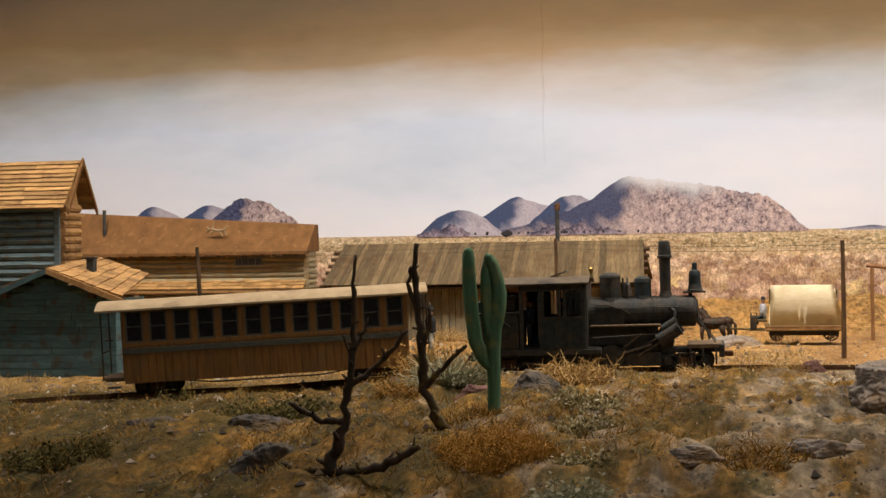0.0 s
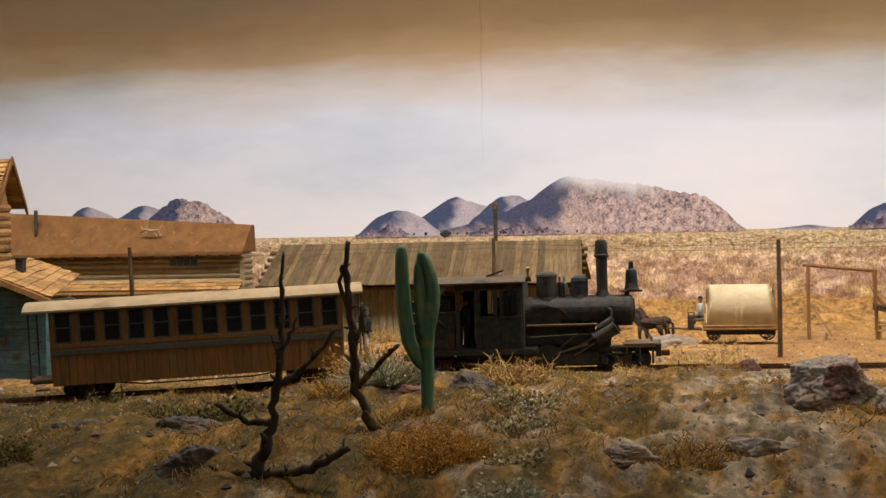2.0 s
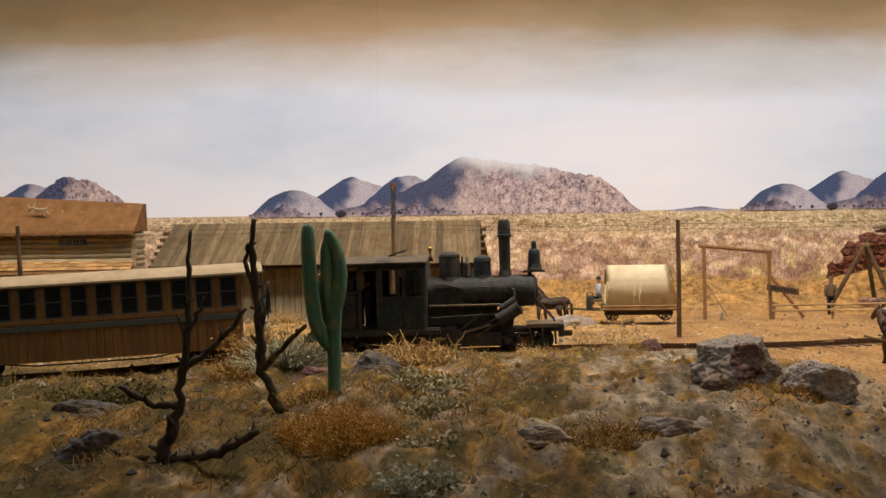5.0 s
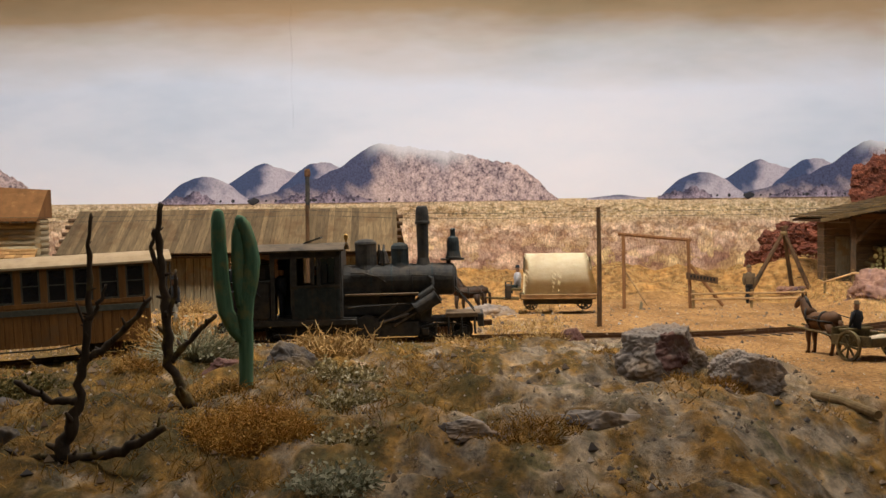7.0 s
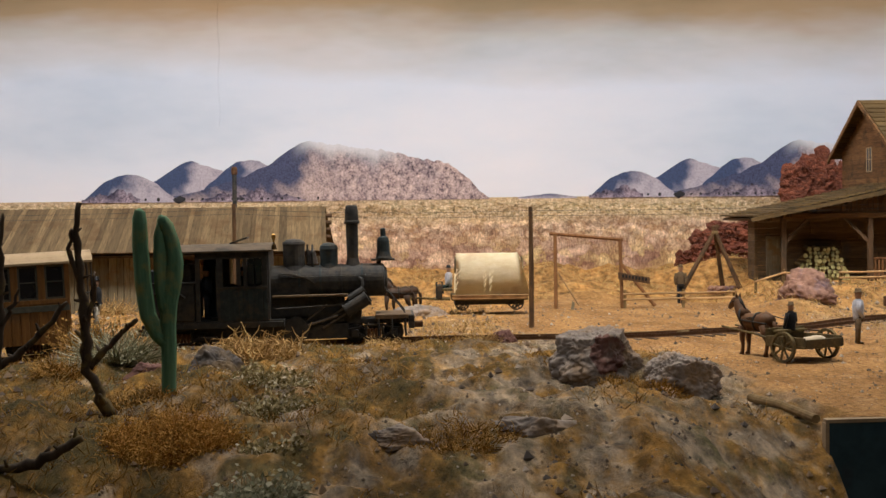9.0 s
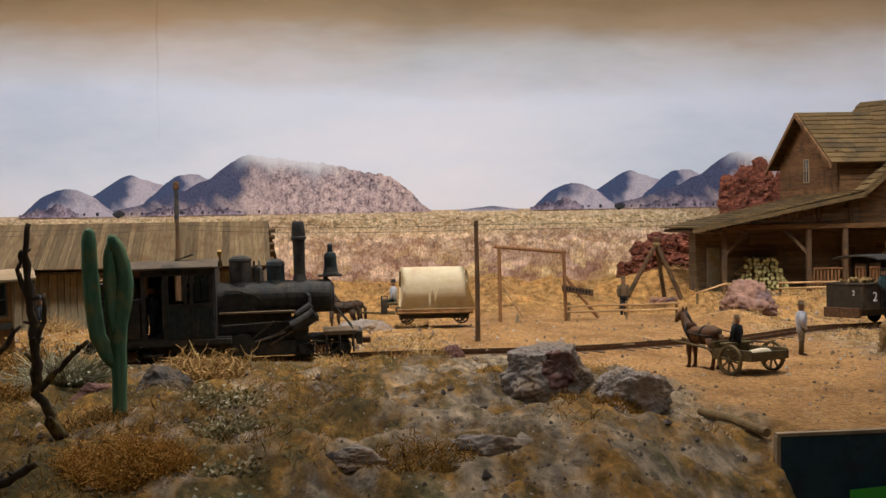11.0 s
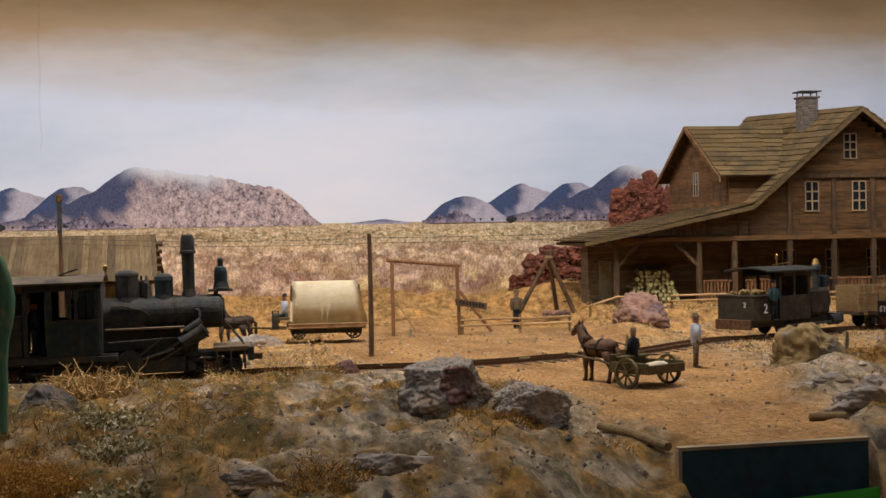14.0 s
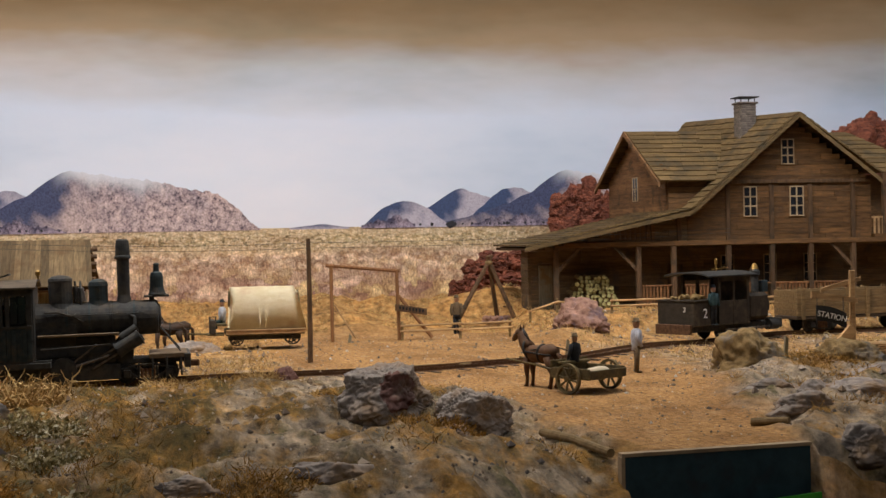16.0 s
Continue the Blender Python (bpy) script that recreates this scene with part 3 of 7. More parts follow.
solid("wall_south", box(-1900, 1900, -1540, -1500, -900, 1300), M["plaster"], "plain wall behind the viewer", "wall", kind="structure")
solid("wall_west", box(-1940, -1902, -1500, 1760, -900, 1300), M["plaster"], "plain side wall of the room", "wall", kind="structure")
solid("wall_east", box(1902, 1940, -1500, 1760, -900, 1300), M["plaster"], "plain side wall of the room", "wall", kind="structure")
solid("ceiling", box(-1940, 1940, -1540, 1800, 1302, 1340), M["plaster"], "plain dim ceiling", "ceiling", kind="structure")
solid("floor", box(-1940, 1940, -1540, 1800, -940, -902), M["plaster"], "plain dim floor", "floor", kind="structure")

# ---- printed backdrop ----
BACK = 1722.0
HORIZON = 107.0


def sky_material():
    m, t, b = shader("printed_sky_dim_top")
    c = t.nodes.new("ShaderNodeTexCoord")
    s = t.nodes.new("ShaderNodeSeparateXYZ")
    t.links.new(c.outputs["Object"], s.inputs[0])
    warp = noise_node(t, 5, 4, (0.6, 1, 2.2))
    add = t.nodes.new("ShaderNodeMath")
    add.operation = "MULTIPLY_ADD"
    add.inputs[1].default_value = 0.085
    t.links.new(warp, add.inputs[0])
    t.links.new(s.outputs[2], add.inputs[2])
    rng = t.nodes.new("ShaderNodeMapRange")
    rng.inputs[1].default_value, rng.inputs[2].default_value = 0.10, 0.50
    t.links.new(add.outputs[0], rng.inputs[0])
    # brown cloud print above, with the lamps' fall-off at the top painted in
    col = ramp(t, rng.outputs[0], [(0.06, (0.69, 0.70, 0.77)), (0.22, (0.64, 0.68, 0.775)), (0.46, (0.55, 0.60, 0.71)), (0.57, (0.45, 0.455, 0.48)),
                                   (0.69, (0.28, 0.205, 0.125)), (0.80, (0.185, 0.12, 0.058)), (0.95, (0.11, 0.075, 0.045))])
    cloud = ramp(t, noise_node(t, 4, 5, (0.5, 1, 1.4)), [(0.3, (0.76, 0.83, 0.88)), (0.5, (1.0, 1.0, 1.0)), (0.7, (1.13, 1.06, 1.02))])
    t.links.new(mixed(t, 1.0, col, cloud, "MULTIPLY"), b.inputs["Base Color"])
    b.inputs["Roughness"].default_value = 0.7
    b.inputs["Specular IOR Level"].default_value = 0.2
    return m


def plain_material():
    """Dry brush: fine far bands below the horizon, larger tufts towards the foot."""
    m, t, b = shader("printed_dry_plain")
    c = t.nodes.new("ShaderNodeTexCoord")
    s = t.nodes.new("ShaderNodeSeparateXYZ")
    t.links.new(c.outputs["Object"], s.inputs[0])
    rng = t.nodes.new("ShaderNodeMapRange")
    rng.inputs[1].default_value, rng.inputs[2].default_value = 0.0, 0.107
    t.links.new(s.outputs[2], rng.inputs[0])
    fuzz = noise_node(t, 420, 6, (1, 1, 0.8), rough=0.75)

    def tufts(scale, flat, stops, gap):
        """Ragged clumps: lit crowns, dark gaps between, a tint of its own for each."""
        c2 = t.nodes.new("ShaderNodeTexCoord")
        wob = t.nodes.new("ShaderNodeTexNoise")
        wob.inputs["Scale"].default_value, wob.inputs["Detail"].default_value = scale * 2.2, 6
        t.links.new(c2.outputs["Object"], wob.inputs["Vector"])
        push = t.nodes.new("ShaderNodeVectorMath")
        push.operation = "MULTIPLY_ADD"
        push.inputs[1].default_value = (1.5 / scale,) * 3
        t.links.new(wob.outputs["Color"], push.inputs[0])
        t.links.new(c2.outputs["Object"], push.inputs[2])
        mp = t.nodes.new("ShaderNodeMapping")
        mp.inputs["Scale"].default_value = (1, 0, flat)
        t.links.new(push.outputs[0], mp.inputs[0])
        v = t.nodes.new("ShaderNodeTexVoronoi")
        v.inputs["Scale"].default_value = scale
        t.links.new(mp.outputs[0], v.inputs["Vector"])
        one = t.nodes.new("ShaderNodeSeparateColor")
        t.links.new(v.outputs["Color"], one.inputs[0])
        crown = ramp(t, v.outputs["Distance"], [(0.10, grey(1.12)), (0.42, grey(0.95)), (0.75, gap)])
        return mixed(t, 1.0, ramp(t, one.outputs[0], stops), crown, "MULTIPLY")
    near = tufts(46, 1.3, [(0.0, (0.36, 0.22, 0.16)), (0.3, (0.60, 0.43, 0.33)), (0.55, (0.66, 0.50, 0.34)), (0.8, (0.72, 0.56, 0.27)), (1.0, (0.42, 0.27, 0.21))], (0.50, 0.42, 0.40))
    mid = tufts(105, 1.7, [(0.0, (0.34, 0.25, 0.17)), (0.4, (0.66, 0.50, 0.37)), (0.7, (0.74, 0.58, 0.40)), (1.0, (0.50, 0.36, 0.22))], (0.60, 0.50, 0.44))
    far = tufts(230, 2.6, [(0.0, (0.22, 0.19, 0.11)), (0.35, (0.56, 0.45, 0.29)), (0.75, (0.70, 0.58, 0.40)), (1.0, (0.36, 0.29, 0.15))], (0.72, 0.64, 0.52))
    col = mixed(t, ramp(t, rng.outputs[0], [(0.36, grey(0)), (0.62, grey(1))]), near, mid)
    col = mixed(t, ramp(t, rng.outputs[0], [(0.68, grey(0)), (0.82, grey(1))]), col, far)
    col = mixed(t, 1.0, col, ramp(t, fuzz, [(0.34, (0.52, 0.46, 0.44)), (0.5, grey(1.0)), (0.66, (1.34, 1.30, 1.28))]), "MULTIPLY")
    blades = ramp(t, noise_node(t, 330, 7, (1.25, 1, 0.42), rough=0.85), [(0.36, (0.46, 0.40, 0.40)), (0.5, grey(0.98)), (0.64, (1.42, 1.36, 1.32))])
    col = mixed(t, ramp(t, rng.outputs[0], [(0.55, grey(1)), (0.9, grey(0.35))]), col, mixed(t, 1.0, col, blades, "MULTIPLY"))
    band = ramp(t, noise_node(t, 22, 4, (0.35, 1, 3.2)), [(0.36, (0.84, 0.78, 0.76)), (0.5, grey(1.0)), (0.66, (1.12, 1.10, 1.02))])
    col = mixed(t, 1.0, col, band, "MULTIPLY")
    haze = mixed(t, ramp(t, rng.outputs[0], [(0.90, grey(0)), (1.0, grey(0.35))]), col, (0.55, 0.42, 0.30))
    low = mixed(t, ramp(t, rng.outputs[0], [(0.08, grey(0.7)), (0.26, grey(0))]), haze, (0.50, 0.29, 0.12))
    t.links.new(low, b.inputs["Base Color"])
    b.inputs["Roughness"].default_value = 0.75
    b.inputs["Specular IOR Level"].default_value = 0.2
    return m


def hill_material(name, dark, light, speck):
    """Printed hills: shaded flanks, strewn with boulders where they are rocky."""
    m, t, b = shader(name)
    a = t.nodes.new("ShaderNodeAttribute")
    a.attribute_name = "tone"
    k = t.nodes.new("ShaderNodeAttribute")
    k.attribute_name = "rocky"
    soft = noise_node(t, 70, 5, rough=0.6)
    add = t.nodes.new("ShaderNodeMath")
    add.operation = "MULTIPLY_ADD"
    add.inputs[1].default_value = 0.5
    t.links.new(soft, add.inputs[0])
    t.links.new(a.outputs["Fac"], add.inputs[2])
    mid = tuple((p + q) / 2 for p, q in zip(dark, light))
    col = ramp(t, add.outputs[0], [(0.36, dark), (0.66, mid), (0.98, light)])
    grain = ramp(t, noise_node(t, 420, 6, rough=0.75), [(0.34, grey(1 - speck)), (0.5, grey(1.0)), (0.66, grey(1 + speck * 0.5))])
    stones = ramp(t, noise_node(t, 185, 7, (1.1, 1, 0.9), rough=0.8), [(0.38, (0.14, 0.135, 0.20)), (0.47, (0.78, 0.76, 0.80)), (0.58, grey(1.2)), (0.68, grey(1.6))])
    col = mixed(t, 1.0, col, grain, "MULTIPLY")
    col = mixed(t, k.outputs["Fac"], col, mixed(t, 1.0, col, stones, "MULTIPLY"))
    mist = t.nodes.new("ShaderNodeAttribute")
    mist.attribute_name = "mist"
    col = mixed(t, mist.outputs["Fac"], col, (0.64, 0.66, 0.72))
    t.links.new(col, b.inputs["Base Color"])
    b.inputs["Roughness"].default_value = 0.75
    b.inputs["Specular IOR Level"].default_value = 0.2
    return m


backdrop = new("backdrop")
backdrop.matrix_basis = pose(0, 0, 0)
tagged(backdrop, "printed desert panorama with violet hills under a hazy sky", "backdrop", kind="structure")
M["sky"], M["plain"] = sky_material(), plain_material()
M["hill_blue"] = hill_material("printed_blue_hill", (0.05, 0.072, 0.15), (0.42, 0.385, 0.45), 0.30)
M["hill_rock"] = hill_material("printed_boulder_hill", (0.06, 0.07, 0.135), (0.46, 0.36, 0.345), 0.5)
M["hill_dark"] = hill_material("printed_dark_crag", (0.045, 0.045, 0.085), (0.34, 0.28, 0.33), 0.6)
M["brush"] = hill_material("printed_dark_shrub", (0.03, 0.03, 0.035), (0.09, 0.085, 0.07), 0.3)
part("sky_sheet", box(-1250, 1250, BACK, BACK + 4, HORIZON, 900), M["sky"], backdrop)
part("plain_sheet", box(-1250, 1250, BACK - 0.5, BACK + 4, -60, HORIZON), M["plain"], backdrop)
part("sheet_seam", tube([(-222 + 1.2 * math.sin(k * 1.9), BACK - 0.2, 195 + 22 * k) for k in range(14)], 0.55, 6), M["sky"], backdrop, "creased joint of the printed sheet")


def ridge(parent, crest_line, material, layer, rugged, s=1.0, ox=0.0, rocky=(1e6, 2e6), cloud=None):
    """A thin printed silhouette under a crest of (place, height); rocky: where boulders begin and where they are dense;
    cloud: the stretch of the crest that is lost in printed cloud."""
    at, tall = zip(*crest_line)
    x0, x1 = at[0], at[-1]

    def rise(x):
        return sum(float(np.interp(x + d, at, tall)) for d in (-6, -3, 0, 3, 6)) / 5
    bm, n, rows, tones, stony, misty, last = bmesh.new(), 230, 14, [], [], [], None
    for k in range(n + 1):
        x = x0 + (x1 - x0) * k / n
        h = rise(x)
        h += min(1, h / 12) * 1.5 * noise.fractal(Vector((x * 0.07, layer, 5)), 0.9, 2.1, 4)
        h += min(1, h / 12) * rugged * step(rocky[0], rocky[1], x) * noise.fractal(Vector((x * 0.16, layer, 2)), 0.8, 2.2, 4)
        crest = max(0.3, h) * s
        veil = 0.0
        if cloud:
            veil = step(cloud[0], cloud[0] + 30, x) * (1 - step(cloud[1] - 50, cloud[1], x))
        col = []
        for r in range(rows + 1):
            up = crest * r / rows
            q = x + 9 * noise.noise(Vector((x * 0.035, up * 0.09, layer))) + (crest - up) * 0.15
            slope = (rise(q + 7) - rise(q - 7)) / 14
            gully = noise.fractal(Vector((q * 0.06 + up * 0.05, up * 0.03, layer + 3)), 0.8, 2.1, 4)
            tones.append(0.30 - 0.52 * math.tanh(slope * 2.4) * (0.35 + 0.65 * min(1, up / 30)) + 0.42 * (1 - r / rows) ** 1.3 + 0.20 * gully)
            stony.append(step(rocky[0], rocky[1], x + 14 * noise.noise(Vector((x * 0.05, up * 0.07, 7)))))
            misty.append(veil * math.exp(-((crest - up) / (11 + 7 * noise.noise(Vector((x * 0.04, 3, 1))))) ** 2) * 0.85)
            col.append(bm.verts.new((ox + x * s, BACK - layer, HORIZON - 2.0 + up)))
        if last:
            for r in range(rows):
                bm.faces.new((last[r], col[r], col[r + 1], last[r + 1]))
        last = col
    ob = part("hill", bm, material, parent)
    ob.data.attributes.new("mist", "FLOAT", "POINT").data.foreach_set("value", misty)
    ob.data.attributes.new("tone", "FLOAT", "POINT").data.foreach_set("value", tones)
    ob.data.attributes.new("rocky", "FLOAT", "POINT").data.foreach_set("value", stony)
    return ob


ridge(backdrop, [(-815, 6), (-790, 23), (-764, 42), (-751, 49), (-735, 43), (-711, 32), (-680, 16)], M["hill_blue"], 0.8, 1.0)
ridge(backdrop, [(-728, 12), (-711, 29), (-695, 38), (-675, 49), (-655, 44), (-640, 40), (-590, 18)], M["hill_blue"], 1.0, 1.0)
ridge(backdrop, [(-690, 8), (-660, 34), (-647, 44), (-625, 57), (-612, 54), (-592, 50), (-569, 38), (-546, 20), (-525, 0)], M["hill_rock"], 1.2, 3.0, rocky=(-670, -630))
for ox, s in ((0.0, 1.0), (588.0, 0.943)):
    ridge(backdrop, [(-330, 8), (-302, 25), (-280, 38), (-265, 48), (-258, 50), (-248, 47), (-237, 42), (-222, 38), (-195, 28), (-130, 10)], M["hill_blue"], 0.8, 1.0, s, ox)
    ridge(backdrop, [(-250, 8), (-228, 27), (-208, 45), (-196, 50), (-188, 51), (-169, 46), (-150, 36), (-110, 20)], M["hill_blue"], 1.0, 1.0, s, ox)
    ridge(backdrop, [(-300, 3), (-258, 11), (-230, 18), (-187, 33), (-158, 47), (-144, 59), (-128, 69), (-115, 72), (-100, 70), (-87, 68), (-53, 63), (-25, 60.5), (0, 54), (16, 50), (40, 47), (52, 44), (64, 35), (84, 16), (102, 0)], M["hill_rock"], 1.2, 2.4, s, ox, (-150, -70), (-140, 10))
    ridge(backdrop, [(-388, 0), (-367, 20), (-350, 31), (-333, 35), (-318, 32), (-302, 25), (-285, 12), (-272, 2)], M["hill_blue"], 1.5, 1.0, s, ox)
    ridge(backdrop, [(-388, 3), (-368, 10), (-356, 8), (-342, 19), (-330, 12), (-318, 3)], M["hill_dark"], 1.9, 3.5, s, ox, (-400, -380))
    ridge(backdrop, [(-246, 2), (-212, 12), (-195, 8), (-178, 15), (-160, 8), (-145, 9), (-120, 2)], M["hill_dark"], 1.7, 5.0, s, ox, (-400, -380))
    ridge(backdrop, [(136, 1.5), (164, 5), (176, 6), (208, 1.5)], M["hill_blue"], 0.8, 0.3, s, ox)
    bm = boulder(7 * s, 0.8, 4.6 * s, 4, 0.25, 2)
    bmesh.ops.translate(bm, vec=(ox - 272 * s, BACK - 1.5, HORIZON + 1), verts=bm.verts)
    part("shrub", bm, M["brush"], backdrop)
    rng = random.Random(5)
    for k in range(22):
        x = -312 + 75 * rng.random() + 45 * (k % 4)
        bm = boulder(rng.uniform(0.9, 2.2) * s, 0.6, rng.uniform(1.4, 3.0) * s, k + 9, 0.3, 1)
        bmesh.ops.translate(bm, vec=(ox + x * s, BACK - 1.5, HORIZON + 1.5), verts=bm.verts)
        part("shrub", bm, M["brush"], backdrop)

# ---- track ----
track = thing("railway_track", 0, 0, 0, "narrow gauge model track with rusty rails on dark sleepers", "track", kind="structure")


def track_at(x):
    d = 0.002
    return track_y(x), track_z(x), math.atan2(track_y(x + d) - track_y(x - d), 2 * d)


for side in (-1, 1):
    pts = []
    for k in range(170):
        x = -0.95 + 1.95 * k / 169
        y, z, a = track_at(x)
        pts.append(((x - side * 0.0082 * math.sin(a)) * 1000, (y + side * 0.0082 * math.cos(a)) * 1000, z * 1000 - 1.3))
    bm = bmesh.new()
    rows = []
    for p in pts:
        rows.append([bm.verts.new((p[0], p[1] + dy, p[2] + dz)) for dy, dz in ((-1.1, -1.3), (-0.5, -0.7), (-0.55, 1.3), (0.55, 1.3), (0.5, -0.7), (1.1, -1.3))])
    for lo, hi in zip(rows, rows[1:]):
        for k in range(5):
            bm.faces.new((lo[k], hi[k], hi[k + 1], lo[k + 1]))
    bmesh.ops.recalc_face_normals(bm, faces=bm.faces)
    part("rail", bm, M["rust"], track)
sleeper_mesh = mesh_of("sleeper", box(-1.9, 1.9, -17, 17, -2.0, 0, 0.3), M["sleeper"])
rng = random.Random(11)
for k in range(190):
    x = -0.95 + 1.95 * k / 189 + rng.uniform(-0.001, 0.001)
    y, z, a = track_at(x)
    piece("sleeper", sleeper_mesh, track, pose(x, y + rng.uniform(-0.001, 0.001), z - 0.0026, 0, 0, math.degrees(a) + rng.uniform(-3, 3)))

# ---- buildings ----
def window(parent, x0, x1, y, z0, z1, cols, rows, frame_mat, pane_mat, bar=0.8, deep=1.6, side=False):
    """A framed window facing -y (or -x where side), flush on the wall plane y."""
    def b(a0, a1, d0, d1, c0, c1):
        return box(d0, d1, a0, a1, c0, c1, 0.15) if side else box(a0, a1, d0, d1, c0, c1, 0.15)
    w = part("window", b(x0 - 1, x1 + 1, y - deep * 0.7, y + 0.4, z0 - 1.2, z0), frame_mat, parent)
    part("pane", b(x0, x1, y - deep * 0.2, y + 0.3, z0, z1), pane_mat, w)
    bars = [(x0 - 0.9, x0 + 0.2, z0, z1), (x1 - 0.2, x1 + 0.9, z0, z1), (x0 - 0.9, x1 + 0.9, z1 - 0.2, z1 + 0.9)]
    bars += [(x0 + (x1 - x0) * k / cols - bar / 2, x0 + (x1 - x0) * k / cols + bar / 2, z0, z1) for k in range(1, cols)]
    bars += [(x0, x1, z0 + (z1 - z0) * k / rows - bar / 2, z0 + (z1 - z0) * k / rows + bar / 2) for k in range(1, rows)]
    for a0, a1, c0, c1 in bars:
        part("frame_bar", b(a0, a1, y - deep * 0.6, y + 0.1, c0, c1), frame_mat, w)
    return w


def board_wall(parent, name, x0, x1, y, z0, z1, pitch, material, rng, thick=2.0, round_log=False, lengths=(60, 110), top=None):
    """Level boards or logs on a wall that faces -y; top(x) cuts the wall under a slope."""
    z = z0
    while z < z1 - 0.4:
        h = min(pitch, z1 - z)
        x = x0
        while x < x1 - 1:
            e = min(x1, x + rng.uniform(*lengths))
            if x1 - e < 15:
                e = x1
            a, b2 = x, e
            if top:
                while a < b2 and top(a) < z + h * 0.6:
                    a += 2
                while b2 > a and top(b2) < z + h * 0.6:
                    b2 -= 2
            if b2 - a > 2:
                if round_log:
                    part(name, rod((a, y, z + h / 2), (b2, y, z + h / 2), h * 0.56, seg=8), material, parent)
                else:
                    o = rng.uniform(-0.25, 0.25)
                    part(name, box(a + 0.15, b2 - 0.15, y - thick / 2 + o, y + thick / 2, z + 0.12, z + h - 0.12, 0.2), material, parent)
            x = e
        z += pitch


def slope_roof(parent, name, a, b, c, d, rows, cols, material, rng, thick=1.3, lap=0.5):
    """Courses of boards on the slope a-b (eave) to d-c (ridge); every course overlaps the one below."""
    a, b, c, d = (Vector(p) for p in (a, b, c, d))
    n = (b - a).cross(d - a).normalized()
    if n.z < 0:
        n.negate()
    for r in range(rows):
        v0, v1 = r / rows, min(1.0, (r + 1 + lap * 0.5) / rows)
        cuts = sorted([0.0, 1.0] + [(k + rng.uniform(-0.28, 0.28)) / cols for k in range(1, cols)])
        for u0, u1 in zip(cuts, cuts[1:]):
            j = rng.uniform(-0.10, 0.10) / rows
            w0 = v0 + (j if r else 0)

            def at(u, v):
                return (a + (b - a) * u) * (1 - v) + (d + (c - d) * u) * v
            e = 0.15 / max(20, (b - a).length)
            lift = thick * 0.9
            low = [at(u0 + e, w0) + n * lift, at(u1 - e, w0) + n * lift, at(u1 - e, v1), at(u0 + e, v1)]
            bm = bmesh.new()
            vs = [bm.verts.new(p) for p in low] + [bm.verts.new(p + n * thick) for p in low]
            for f in ((3, 2, 1, 0), (4, 5, 6, 7), (0, 1, 5, 4), (1, 2, 6, 5), (2, 3, 7, 6), (3, 0, 4, 7)):
                bm.faces.new([vs[k] for k in f])
            bmesh.ops.recalc_face_normals(bm, faces=bm.faces)
            part(name, bm, material, parent)


def log_hut():
    rng = random.Random(3)
    h = thing("plank_hut", 0, 0, 0, "long weathered plank hut with a board roof on sand", "hut")
    x0, x1, yf, yb = -386, -80, 1320, 1405
    part("core", box(x0 + 3, x1 - 3, yf + 3, yb - 2, -4, 54), M["post"], h)
    x = x0
    while x < x1 - 1:
        w = rng.uniform(5.0, 9.0)
        e = min(x1, x + w)
        if not (-203 < (x + e) / 2 < -186):
            part("plank", box(x + 0.25, e - 0.25, yf + rng.uniform(-0.5, 0.4), yf + 2.6, -5 + rng.uniform(0, 2), 57 - rng.uniform(0, 1.2), 0.25), M["grey_plank"], h)
        x = e
    part("door", box(-203, -186, yf + 0.8, yf + 2.6, -3, 44, 0.3), M["post"], h, "dark plank door")
    for z in (12, 32):
        part("door_batten", box(-202, -187, yf - 0.2, yf + 0.9, z, z + 3), M["post"], h)
    part("brace", prism([(-108, 22), (-105.5, 22), (-84, 50), (-86.5, 50)], 1.2, "XZ", yf - 1.8), M["grey_plank"], h)
    window(h, -150.5, -137, yf - 0.4, 34, 45, 2, 2, M["blue_frame"], M["pane_blue"], 1.0)
    part("roof_deck", prism([(1306, 53), (1374, 94), (1440, 53), (1440, 51), (1374, 91.5), (1306, 51)], x1 - x0 + 4, "YZ", x0 - 2), M["post"], h)
    slope_roof(h, "roof_plank", (x0 - 6, 1304, 54), (x1 + 8, 1304, 54), (x1 + 3, 1374, 95.5), (x0 - 1, 1374, 95.5), 1, 58, M["roof_plank"], rng, 1.2, 0)
    slope_roof(h, "roof_plank", (x1 + 8, 1444, 54), (x0 - 6, 1444, 54), (x0 - 1, 1374, 95.5), (x1 + 3, 1374, 95.5), 1, 30, M["roof_plank"], rng, 1.2, 0)
    for xe, s in ((x0 - 3, -1), (x1 + 3, 1)):
        for k in range(6):
            y, z = 1309 + 11 * k, 54.5 + 6.6 * k
            part("purlin", rod((xe - 6 * s, y, z), (xe + 7 * s, y, z), 2.0, seg=8), M["post"], h)
    for y in (1345, 1380):
        part("gable_board", box(x1 - 2, x1 - 0.5, y - 16, y + 16, -4, 66), M["grey_plank"], h)
    part("chimney_pipe", rod((-166, 1395, 60), (-166, 1395, 134), 2.2, seg=12), M["iron"], h, "black stove pipe")
    part("pipe_cap", turned([(2.4, 0), (3.0, 1), (3.0, 6), (2.0, 8)], (-166, 1395, 128)), M["rust"], h)


